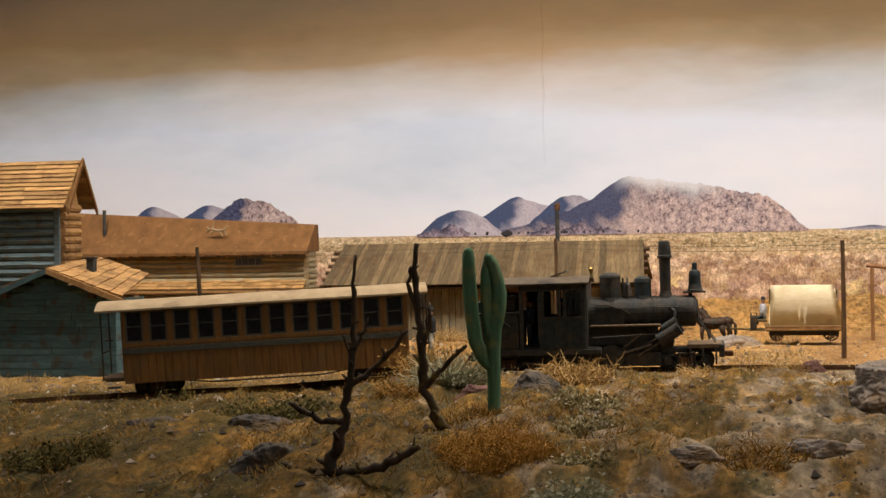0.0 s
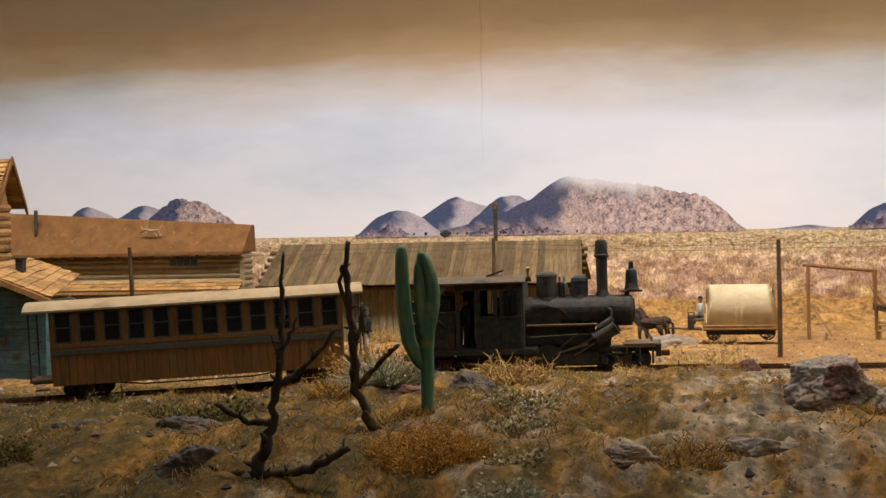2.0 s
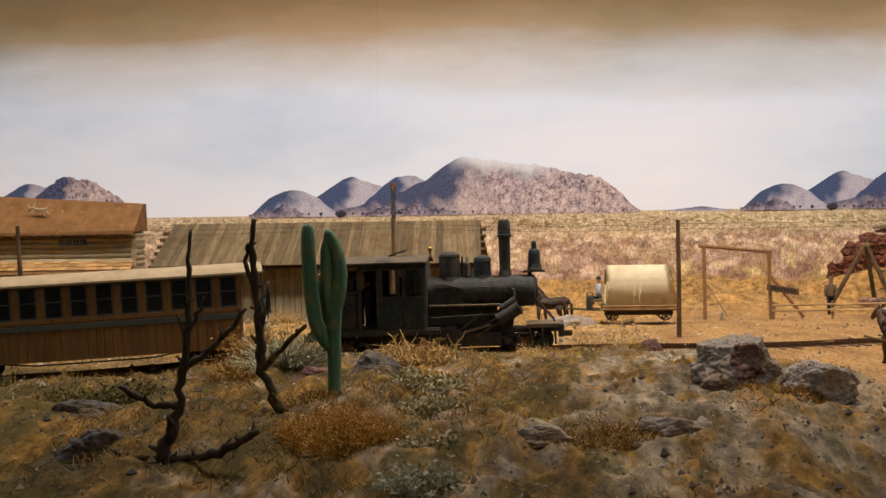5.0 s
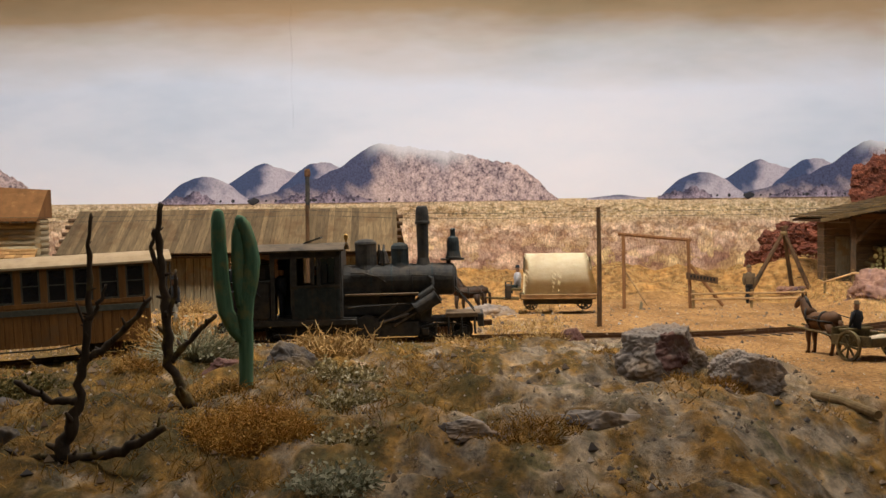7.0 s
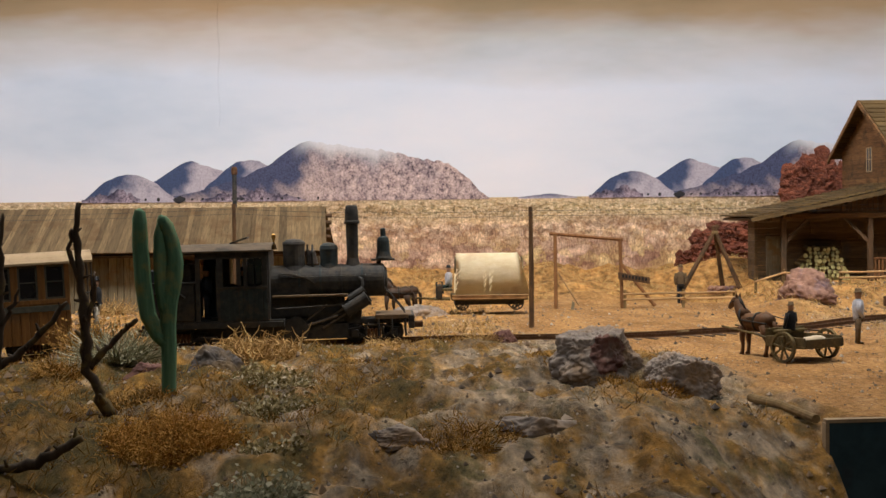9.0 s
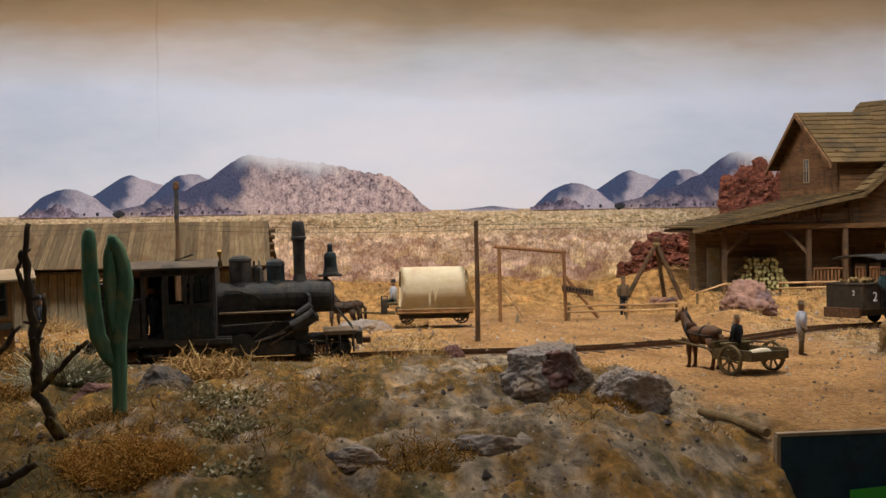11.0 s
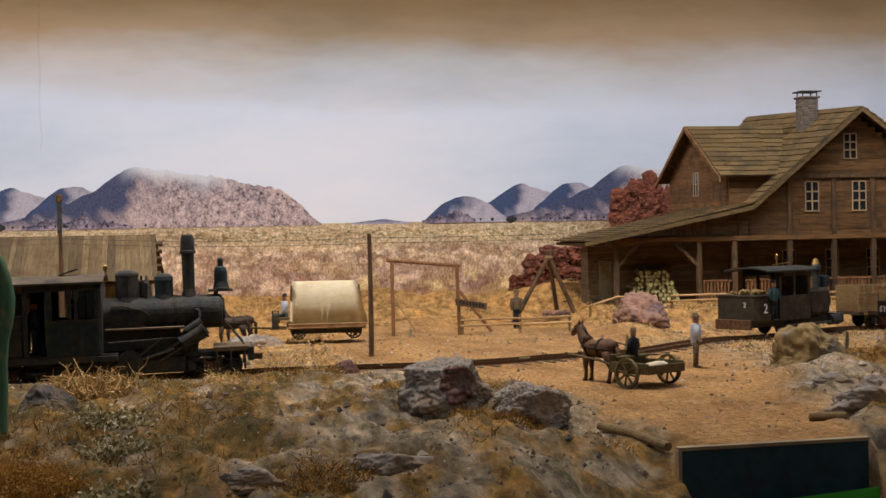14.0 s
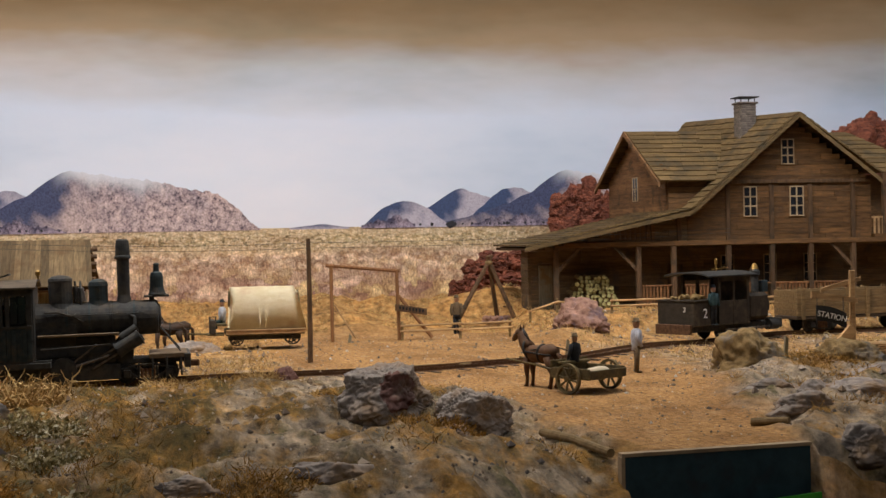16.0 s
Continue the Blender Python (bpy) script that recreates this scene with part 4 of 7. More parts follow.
def long_barn():
    rng = random.Random(8)
    h = thing("log_barn", 0, 0, 0, "long log barn with a rusty sheet roof and skirt roof", "barn")
    x0, x1, yf = -760, -437, 1400
    part("core", box(x0, x1 - 3, yf + 4, yf + 26, -8, 89), M["post"], h)
    board_wall(h, "log", x0, x1, yf, 57, 91, 5.6, M["grey_log"], rng, round_log=True, lengths=(160, 260))
    board_wall(h, "log", x0, x1, yf, -5, 50, 6.2, M["grey_log"], rng, round_log=True, lengths=(160, 260))
    bm = bmesh.new()
    ends = []
    for x, top in ((x0, 140), (x1 + 4, 119)):
        ends.append([bm.verts.new((x, y, z)) for y, z in ((yf - 14, 90.5), (yf + 20, top), (yf + 30, top), (yf + 33, 92), (yf + 33, 90.5), (yf - 14, 89))])
    for k in range(6):
        bm.faces.new((ends[0][k], ends[1][k], ends[1][(k + 1) % 6], ends[0][(k + 1) % 6]))
    bm.faces.new(ends[0][::-1])
    bm.faces.new(ends[1])
    bmesh.ops.recalc_face_normals(bm, faces=bm.faces)
    part("roof_sheet", bm, M["rust_sheet"], h)
    part("fascia_board", box(x0, x1 + 4, yf - 15.5, yf - 14, 87.5, 90.5), M["rust_sheet"], h)
    z = -5
    while z < 86:
        part("end_log", rod((x1, yf - 3, z + 3), (x1, yf + 26, z + 3), 3.3, seg=8), M["grey_log"], h)
        z += 5.9
    for k in range(26):
        x = x0 + 8 + k * 12.6
        part("rafter_end", box(x, x + 2.6, yf - 13, yf + 2, 85, 88, 0.3), M["honey_log"], h)
    slope_roof(h, "skirt_shingle", (x0, yf - 16, 50), (x1, yf - 16, 50), (x1, yf - 1, 60), (x0, yf - 1, 60), 3, 34, M["honey_shingle"], rng, 0.8)
    part("skirt_beam", box(x0, x1 + 1, yf - 16, yf - 13, 46.5, 50, 0.4), M["honey_log"], h)
    for x in (x1 - 3, x1 - 100, x1 - 190):
        part("corner_post", box(x - 3, x + 3, yf - 15, yf - 10, -8, 47, 0.5), M["honey_log"], h)
    for k in range(4):
        x = -516 + k * 7.6
        window(h, x, x + 5.8, yf - 3, 77, 83, 2, 1, M["blue_frame"], M["pane_blue"], 0.6)
    window(h, -585, -550, yf - 4, 28, 40, 4, 1, M["blue_frame"], M["pane"], 0.8)
    part("stove_pipe", rod((-672, yf + 5, 108), (-672, yf + 5, 139), 2.0, seg=10), M["iron"], h, "black stove pipe")
    # a pale antler trophy on the roof
    bm = tube([(-551, yf + 2, 113), (-545, yf, 116), (-538, yf, 114), (-530, yf, 115), (-526, yf, 120)], [0.9, 1.4, 1.6, 1.2, 0.5], 6)
    for pts in ([(-544, 116), (-541, 124)], [(-536, 114), (-532, 108)], [(-540, 115), (-546, 110)], [(-531, 115), (-528, 109)], [(-547, 115), (-550, 119)]):
        tube([(q, yf, r) for q, r in pts], [1.0, 0.4], 6, bm)
    part("antlers", bm, M["coach_roof"], h, "pale antlers fixed on the roof")


def blue_house():
    rng = random.Random(21)
    h = thing("blue_log_house", 0, 0, 0, "tall blue log house with a honey coloured board roof", "house")
    x0, x1, yf, yb = -800, -594, 1150, 1182
    part("core", box(x0, x1 - 3, yf + 3, yb - 3, -25, 140), M["teal_wood"], h)
    board_wall(h, "log", x0, x1 - 6, yf, -25, 136, 7.4, M["blue_wood"], rng, round_log=True, lengths=(220, 260))
    part("corner_board", box(x1 - 7, x1 - 1, yf - 4.5, yf + 2, -25, 135, 0.5), M["blue_wood"], h)
    z = -25
    while z < 134:
        part("end_log", rod((x1 + rng.uniform(-1, 1), yf - 2, z + 3.7), (x1, yb, z + 3.7), 4.1, seg=8), M["honey_log"], h)
        z += 7.4
    part("end_gable", prism([(yf, 136), (yf + 17, 174), (yb, 136)], 4, "YZ", x1 - 3), M["honey_log"], h)
    slope_roof(h, "roof_board", (x0, yf - 12, 133), (x1 + 8, yf - 12, 133), (x1 + 12, yf + 17, 178), (x0, yf + 17, 178), 11, 5, M["honey_shingle"], rng, 1.4)
    slope_roof(h, "roof_board", (x1 + 12, yb + 12, 133), (x0, yb + 12, 133), (x0, yf + 17, 178), (x1 + 12, yf + 17, 178), 8, 4, M["honey_shingle"], rng, 1.4)
    part("verge_board", prism([(yf - 14, 128), (yf + 17, 175), (yb + 14, 128), (yb + 14, 133), (yf + 17, 181), (yf - 14, 133)], 2, "YZ", x1 + 12), M["rust_sheet"], h)
    p = thing("porch_house", 0, 0, 0, "low teal boarded annex with a shingled gable roof", "annex")
    gx, gy, gz = -565, 1062, 78
    board_wall(p, "board", gx - 72, gx + 60, gy + 8, -25, 78, 6.0, M["teal_wood"], rng, top=lambda x: gz - abs(x - gx) * 0.36 - 3)
    part("core", box(gx - 70, gx + 56, gy + 10, gy + 66, -25, 50), M["teal_wood"], p)
    slope_roof(p, "shingle", (gx + 68, gy, gz - 24), (gx + 56, gy + 86, gz - 7), (gx + 4, gy + 88, gz + 10), (gx, gy, gz + 1), 6, 9, M["honey_shingle_y"], rng, 1.2)
    slope_roof(p, "shingle", (gx - 78, gy + 86, gz - 16), (gx - 78, gy, gz - 29), (gx, gy, gz + 1), (gx + 4, gy + 88, gz + 10), 6, 9, M["honey_shingle_y"], rng, 1.2)
    z = -25
    while z < 50:
        part("board", box(gx + 57, gx + 59.5, gy + 8, gy + 68, z + 0.1, z + 5.9, 0.2), M["teal_wood"], p)
        z += 6
    for s, far, low in ((-1, 80, 30), (1, 70, 25)):
        part("barge_board", prism([(gx, gz - 3), (gx + s * far, gz - low - 5), (gx + s * far, gz - low), (gx, gz + 2)], 2, "XZ", gy - 2), M["honey_shingle_y"] if s > 0 else M["teal_wood"], p)
        part("rafter_end", box(gx + s * 40 - 2, gx + s * 40 + 2, gy - 1, gy + 6, gz - 24, gz - 19), M["post"], p)
    part("chimney", box(gx + 20, gx + 27, gy + 34, gy + 41, 62, 88, 0.6), M["iron"], p, "small square chimney")
    part("chimney_hood", box(gx + 19, gx + 28, gy + 33, gy + 42, 87, 89, 0.4), M["iron"], p)


def station_house():
    rng = random.Random(34)
    h = thing("station_house", 0, 0, 0, "brown two-storey timber house with porch and shingled roof", "house")
    yf, yw, yb = 1380, 1420, 1590
    ax, az = 619, 210
    kx, kz = 504, 114

    def roof_z(x):
        if x > ax:
            return az - 0.753 * (x - ax)
        return az - (az - kz) / (ax - kx) * (ax - x) if x > kx else kz - (kz - 80) / (kx - 334) * (kx - x)
    part("core_upper", prism([(546, 84), (546, 140), (ax, 200), (690, 150), (690, 84)], yb - yf - 12, "XZ", yf + 4), M["dark_board"], h)
    part("core_lower", box(402, 800, yw + 3, yb - 4, 12, 84), M["dark_board"], h)
    part("side_core", box(494, 560, yf + 14, yb - 2, 84, 138), M["dark_board"], h)
    # front above the porch
    board_wall(h, "board", kx, 704, yf, 84, 206, 5.4, M["brown_board"], rng, top=lambda x: roof_z(x) - 3, lengths=(40, 90))
    board_wall(h, "board", 400, kx, yf, 84, 140, 5.4, M["dark_board"], rng, top=lambda x: roof_z(x) - 3, lengths=(40, 90))
    part("gable_fill", prism([(344, 79), (kx, 84), (kx, kz - 3), (344, 80.5)], 1.5, "XZ", yf + 1.5), M["dark_board"], h)
    board_wall(h, "board", 489, 552, 1393, 106, 146, 5.4, M["brown_board"], rng)
    for k in range(9):
        x = 424 + k * 5.2
        part("slat", box(x, x + 3.6, yf - 2.2, yf - 0.9, 86, roof_z(x) - 3, 0.2), M["brown_board"], h)
    for x in (495, 547, 594, 636, 683):
        top = min(roof_z(x) - 4, 140)
        part("stud", box(x - 2.2, x + 2.2, yf - 3.4, yf - 0.8, 84, top, 0.3), M["post"], h)
    part("sill_beam", box(366, 800, yf - 4.5, yf + 1, 79.5, 84.5, 0.4), M["brown_board"], h)
    part("attic_beam", box(545, 700, yf - 2.8, yf - 0.8, 141, 144.5, 0.3), M["post"], h)
    # porch
    board_wall(h, "board", 350, 800, yw, 14, 82, 6.2, M["dark_board"], rng, lengths=(50, 110))
    z = 14
    while z < 80:
        part("side_board", box(348.5, 351.5, yw - 2, 1446, z + 0.1, z + 6.0, 0.2), M["dark_board"], h)
        z += 6.2
    for x in (367, 452, 489, 547, 594, 636, 683, 740):
        part("post", box(x - 2.4, x + 2.4, yf - 4, yf + 1, 12, 80, 0.4), M["post"], h)
    for x, s in ((452, -1), (367, 1), (683, -1)):
        part("brace", prism([(x, 57), (x + s * 22, 79), (x + s * 26, 79), (x, 52)], 2, "XZ", yf - 2.5), M["post"], h)
    part("deck", box(352, 800, yf - 10, yw, 12, 17, 0.4), M["dark_board"], h)
    for a, b2 in ((455, 487), (497, 545), (549, 592), (596, 634), (638, 681)):
        part("handrail", box(a, b2, yf - 2.5, yf - 0.5, 39, 41, 0.2), M["rail_wood"], h)
        n = int((b2 - a) / 3.6)
        for k in range(n):
            part("baluster", box(a + 1 + k * 3.6, a + 3.0 + k * 3.6, yf - 2, yf - 1, 18, 39), M["rail_wood"], h)
    part("door", box(497, 513, yw - 2.5, yw - 0.8, 17, 60, 0.3), M["post"], h, "dark plank door")
    part("side_door", box(360, 374, yw - 2.5, yw - 0.8, 16, 62, 0.3), M["grey_plank"], h, "grey green plank door")
    for x in (556, 603, 648):
        window(h, x, x + 13, yw - 1, 40, 68, 2, 3, M["frame"], M["pane"])
    window(h, 565, 578, yf - 1, 108.5, 137, 2, 3, M["frame"], M["pane"], 1.5)
    window(h, 615, 628.5, yf - 1, 108.5, 137, 2, 3, M["frame"], M["pane"], 1.5)
    window(h, 606.5, 619, yf - 1, 161, 185, 2, 3, M["frame"], M["pane"], 1.5)
    # main roof
    slope_roof(h, "shingle", (kx, yf - 16, kz + 0.5), (kx, yb + 8, kz + 0.5), (ax - 30, yb + 8, az + 10), (ax, yf - 16, az + 1), 16, 7, M["brown_shingle"], rng, 1.5)
    slope_roof(h, "shingle", (708, yb + 8, 149), (708, yf - 16, 149), (ax, yf - 16, az + 1), (ax - 30, yb + 8, az + 10), 12, 6, M["brown_shingle"], rng, 1.5)
    slope_roof(h, "shingle", (334, yf - 16, 80.5), (334, 1505, 80.5), (kx + 2, 1505, kz + 2), (kx + 2, yf - 16, kz + 2), 19, 5, M["brown_shingle"], rng, 1.5)
    part("lean_to_deck", prism([(337, 77.5), (kx, kz - 3), (kx, kz - 0.5), (337, 80)], 140, "XZ", yf - 14), M["post"], h)
    for s, x in ((-1, kx), (1, 708)):
        e = roof_z(x)
        part("barge_board", prism([(ax, az - 3.5), (x, e - 4), (x, e + 0.5), (ax, az + 1)], 1.8, "XZ", yf - 18), M["brown_shingle_x"], h)
    part("barge_board", prism([(kx + 2, kz - 3.5), (332, 77), (332, 80.5), (kx + 2, kz + 1)], 1.8, "XZ", yf - 18), M["brown_shingle_x"], h)
    for k in range(10):
        x = 350 + k * 19
        part("rafter_end", box(x, x + 2.4, yf - 15, yf, roof_z(x) - 5.5, roof_z(x) - 2.6), M["post"], h)
    # side gable towards the yard
    dx, y0, y1, ym, dz, de = 490, 1392, 1590, 1491, 201, 149
    z = 104
    while z < dz - 5:
        half = (y1 - y0) / 2 - 6 if z < de else ((y1 - y0) / 2 + 4) * (dz - z - 4) / (dz - de)
        if half > 3:
            part("board", box(dx - 1 + rng.uniform(-0.2, 0.2), dx + 2, ym - half, ym + half, z + 0.1, z + 5.3, 0.2), M["brown_board_y"], h)
        z += 5.4
    part("gable_core", prism([(y0 + 8, 100), (y0 + 8, de), (ym, dz - 6), (y1 - 8, de), (y1 - 8, 100)], 70, "YZ", dx + 2), M["dark_board"], h)
    slope_roof(h, "shingle", (dx - 12, y0 - 8, de - 6), (560, y0 - 8, de - 6), (612, ym, dz), (dx - 12, ym, dz), 11, 5, M["brown_shingle_x"], rng, 1.5)
    slope_roof(h, "shingle", (560, y1 + 8, de - 6), (dx - 12, y1 + 8, de - 6), (dx - 12, ym, dz), (612, ym, dz), 11, 5, M["brown_shingle_x"], rng, 1.5)
    for s, y in ((-1, y0 - 8), (1, y1 + 8)):
        part("barge_board", prism([(ym, dz - 4), (y, de - 10), (y, de - 5.5), (ym, dz + 1.5)], 1.8, "YZ", dx - 14), M["brown_board_y"], h)
    window(h, 1484, 1499, dx - 1, 128, 152, 2, 2, M["frame"], M["pane"], side=True)
    # right annex with balcony
    part("balcony_floor", box(706, 800, yf - 4, yw, 84.5, 88), M["brown_board"], h)
    part("annex_wall", box(706, 800, yw, yw + 3, 84, 150), M["brown_board"], h)
    part("balcony_rail", box(704, 800, yf - 3, yf - 1, 104, 106), M["pale_wood"], h)
    for k in range(20):
        part("baluster", box(706 + k * 4.6, 708 + k * 4.6, yf - 2.5, yf - 1.5, 88, 104), M["pale_wood"], h)
    part("annex_post", box(716, 720, yf - 4, yf, 88, 150), M["post"], h)
    slope_roof(h, "shingle", (690, yf + 20, 150), (792, yf + 20, 150), (738, 1500, 200), (676, 1500, 200), 9, 3, M["brown_shingle_x"], rng, 1.5)
    # chimney of small bricks
    c = part("chimney", box(583, 600, 1426, 1443, 165, 226), M["brick"], h, "grey brick chimney stack")
    bm_a = mesh_of("brick", box(-2.7, 2.7, -1.4, 1.4, -1.1, 1.1, 0.2), M["brick"])
    for r in range(23):
        for k in range(3):
            o = 2.8 if r % 2 else 0
            piece("brick", bm_a, c, pose((585.9 + k * 5.0 + o * 0.5) * MM, 1426.6 * MM, (172 + r * 2.4) * MM))
            piece("brick", bm_a, c, pose(583.6 * MM, (1428.9 + k * 5.0 + o * 0.5) * MM, (172 + r * 2.4) * MM, 0, 0, 90))
    part("chimney_cap", box(581, 602, 1424, 1445, 226, 228, 0.4), M["brick"], h)
    part("spark_plate", box(580, 603, 1423, 1446, 232.5, 233.6, 0.2), M["iron"], h)
    for x, y in ((584, 1427), (599, 1427), (584, 1442), (599, 1442)):
        part("plate_leg", rod((x, y, 228), (x, y, 233), 0.6, seg=6), M["iron"], h)


log_hut()
long_barn()
blue_house()
station_house()

# ---- trains ----
def spoked_wheel(parent, at, r, width, spokes, material, turn=0.0, spoke_r=0.45):
    """A wheel in the XZ plane, on an axle along y."""
    seg, bm = 24, bmesh.new()
    rings = []
    for k in range(seg):
        a = 2 * math.pi * k / seg
        rings.append([bm.verts.new((rr * math.cos(a), yy, rr * math.sin(a))) for rr, yy in ((r, -width / 2), (r, width / 2), (r * 0.84, width / 2), (r * 0.84, -width / 2))])
    for k in range(seg):
        lo, hi = rings[k], rings[(k + 1) % seg]
        for i in range(4):
            bm.faces.new((lo[i], lo[(i + 1) % 4], hi[(i + 1) % 4], hi[i]))
    bmesh.ops.recalc_face_normals(bm, faces=bm.faces)
    w = part("wheel", bm, material, parent)
    w.matrix_basis = pose(at[0] * MM, at[1] * MM, at[2] * MM, 0, 0, turn)
    part("hub", rod((0, -width * 0.9, 0), (0, width * 0.9, 0), r * 0.17, seg=10), material, w)
    for k in range(spokes):
        a = 2 * math.pi * k / spokes + 0.2
        part("spoke", rod((0, 0, 0), (r * 0.88 * math.cos(a), 0, r * 0.88 * math.sin(a)), spoke_r, seg=6), material, w)
    return w


def solid_wheel(parent, x, y, r):
    s = 1 if y > 0 else -1
    bm = turned([(r * 1.12, 0), (r * 1.12, 0.7 * s), (r, 0.9 * s), (r, 2.4 * s), (r * 0.8, 2.5 * s), (r * 0.75, 1.8 * s), (r * 0.3, 1.8 * s), (r * 0.25, 3.0 * s)], (x, y, r), "Y", 20)
    return part("wheel", bm, M["iron"], parent)


def truck(parent, cx, half, r=6.0, gauge=8.2):
    """A four-wheeled bogie with arch-bar side frames."""
    t = part("truck", box(cx - 4, cx + 4, -12, 12, 7, 11, 0.5), M["iron"], parent)
    for s in (-1, 1):
        for dx in (-half, half):
            solid_wheel(t, cx + dx, s * gauge, r)
            part("axle_box", box(cx + dx - 2.4, cx + dx + 2.4, s * 13, s * 16.5, 3.6, 8.6, 0.5), M["iron"], t)
        bm = tube([(cx - half - 4, s * 14.5, 9), (cx - half, s * 14.5, 9.6), (cx - 5, s * 14.5, 11.5), (cx + 5, s * 14.5, 11.5), (cx + half, s * 14.5, 9.6), (cx + half + 4, s * 14.5, 9)], 0.8, 6)
        tube([(cx - half, s * 14.5, 8), (cx - 5, s * 14.5, 2.6), (cx + 5, s * 14.5, 2.6), (cx + half, s * 14.5, 8)], 0.8, 6, bm)
        part("side_frame", bm, M["iron"], t)
        for dx in (-3.6, -1.2, 1.2, 3.6):
            part("spring", turned([(1.0, 3), (1.2, 4.5), (1.0, 6), (1.2, 7.5), (1.0, 9)], (cx + dx, s * 14.5, 0), "Z", 8), M["rust"], t)
        for dx in (-6, 6):
            part("column", rod((cx + dx, s * 14.5, 2.6), (cx + dx * 0.9, s * 14.5, 11.4), 0.8, seg=6), M["iron"], t)
    return t


def arched_roof(x0, x1, half, z, rise, thick=1.2, n=12):
    pts = [(half * math.sin(a), z + rise * (math.cos(a) - math.cos(1.1)) / (1 - math.cos(1.1))) for a in [(-1.1 + 2.2 * k / n) for k in range(n + 1)]]
    k = math.sin(1.1)
    top = [(y / k, h) for y, h in pts]
    return prism(top + [(y, h - thick) for y, h in reversed(top)], x1 - x0, "YZ", x0)


def big_locomotive():
    x = -0.173
    a = track_at(x + 0.09)
    e = thing("steam_locomotive", x * 1000, track_y(x) * 1000, track_z(x) * 1000, "sooty black geared steam locomotive on the track", "locomotive",
              turn=math.degrees(a[2]))
    e.rotation_euler = (0, radians(-math.degrees(math.atan2(track_z(x + 0.17) - track_z(x), 0.17))), radians(math.degrees(a[2])))
    I = M["iron"]
    part("main_frame", box(3, 176, -11, 11, 12, 15.5, 0.4), I, e)
    for s in (-1, 1):
        part("side_sill", box(0, 92, s * 19, s * 23, 12.5, 16.5, 0.4), I, e)
    part("rear_beam", box(-2, 2, -23, 23, 9, 16, 0.5), I, e)
    part("deck", box(0, 92, -22, 22, 16, 17.5, 0.2), I, e)
    # tender part
    t = part("tank", box(2, 33, -23, 23, 17.5, 43, 1.0), I, e, "black riveted water tank")
    part("tank_rim", box(1, 34, -23.6, 23.6, 42.4, 43.8, 0.4), I, t)
    for s in (-1, 1):
        bm = tube([(-1, s * 24, 37), (3, s * 24.5, 35.5), (8, s * 24.5, 37), (15, s * 24.5, 39), (22, s * 24.5, 37.5), (27, s * 24.5, 33.5)], 0.9, 6)
        part("hose", bm, I, t, "black rubber hose along the tank")
    part("crate", box(6, 30, -13, 13, 43.8, 55, 0.6), M["loco_brown"], e, "dark wooden fuel bunker")
    for k in range(4):
        part("crate_board", box(6.5, 29.5, -13.4, -12.8, 44.5 + k * 2.6, 46.6 + k * 2.6, 0.2), M["loco_brown"], e)
    rng = random.Random(4)
    for k in range(14):
        px, py = rng.uniform(9, 26), rng.uniform(-9, 9)
        part("fuel_log", rod((px - 6, py, 55.5 + rng.uniform(0, 2)), (px + 6, py + rng.uniform(-3, 3), 55.5 + rng.uniform(0, 2)), 1.1, seg=6), M["log_bark"], e)
    part("box_lid", box(1.5, 7, -20, -9, 44, 52, 0.5), M["iron_blue"], e)
    # cab
    for s in (-1, 1):
        part("cab_side", box(49, 81.5, s * 21, s * 22.4, 17.5, 39, 0.3), M["iron_blue"], e)
        for k in range(10):
            part("cab_board", box(50 + k * 3.15, 52.6 + k * 3.15, s * 22.3, s * 22.9, 19, 37, 0.15), M["iron_blue"], e)
        for px0, px1 in ((34, 37), (48, 52), (61, 64), (65.5, 68), (78, 81.5)):
            part("cab_post", box(px0, px1, s * 20.6, s * 22.6, 17.5, 64, 0.2), I, e)
        part("cab_header", box(34, 81.5, s * 20.8, s * 22.6, 58.5, 64, 0.2), I, e)
        part("window_sill", box(48, 81.5, s * 20.8, s * 23.2, 38.4, 40, 0.2), I, e)
        for px0, px1 in ((68.5, 72.6), (73.4, 77.6)):
            part("sash", box(px0, px1, s * 21.2, s * 21.7, 41, 58), M["pane"], e)
        part("grab_rail", rod((48, s * 24, 24), (48, s * 24, 54), 0.45, seg=6), I, e)
        part("step", box(36, 47, s * 18, s * 24, 6, 7.2, 0.2), I, e)
    # panel added on the far side to keep the cab doorway dark
    part("cab_door", box(37, 48, 20.8, 22.0, 17.5, 58, 0.3), M["iron_blue"], e, "dark panel closing the far side of the cab")
    part("backhead", turned([(12.5, 64), (12.5, 80.6)], (0, 0, 40), "X", 20), I, e, "sooty boiler backhead in the cab")
    part("frame_plate", box(106, 130, -10.5, 10.5, 14.5, 30.5, 0.8), I, e)
    part("cab_front", box(80.5, 82.5, -21, 21, 17.5, 63, 0.3), I, e)
    r = part("cab_roof", arched_roof(15, 84.5, 26, 64, 4.2), M["roof_iron"], e, "dusty curved cab roof", soft=False)
    part("roof_hatch", prism([(55, 68.6), (67, 72.5), (67.6, 71.6), (56, 68)], 16, "XZ", -8), I, e)
    part("whistle", turned([(0.8, 0), (0.8, 4), (1.6, 4.5), (1.6, 7), (0.6, 8)], (84, 6, 66)), M["brass"], e)
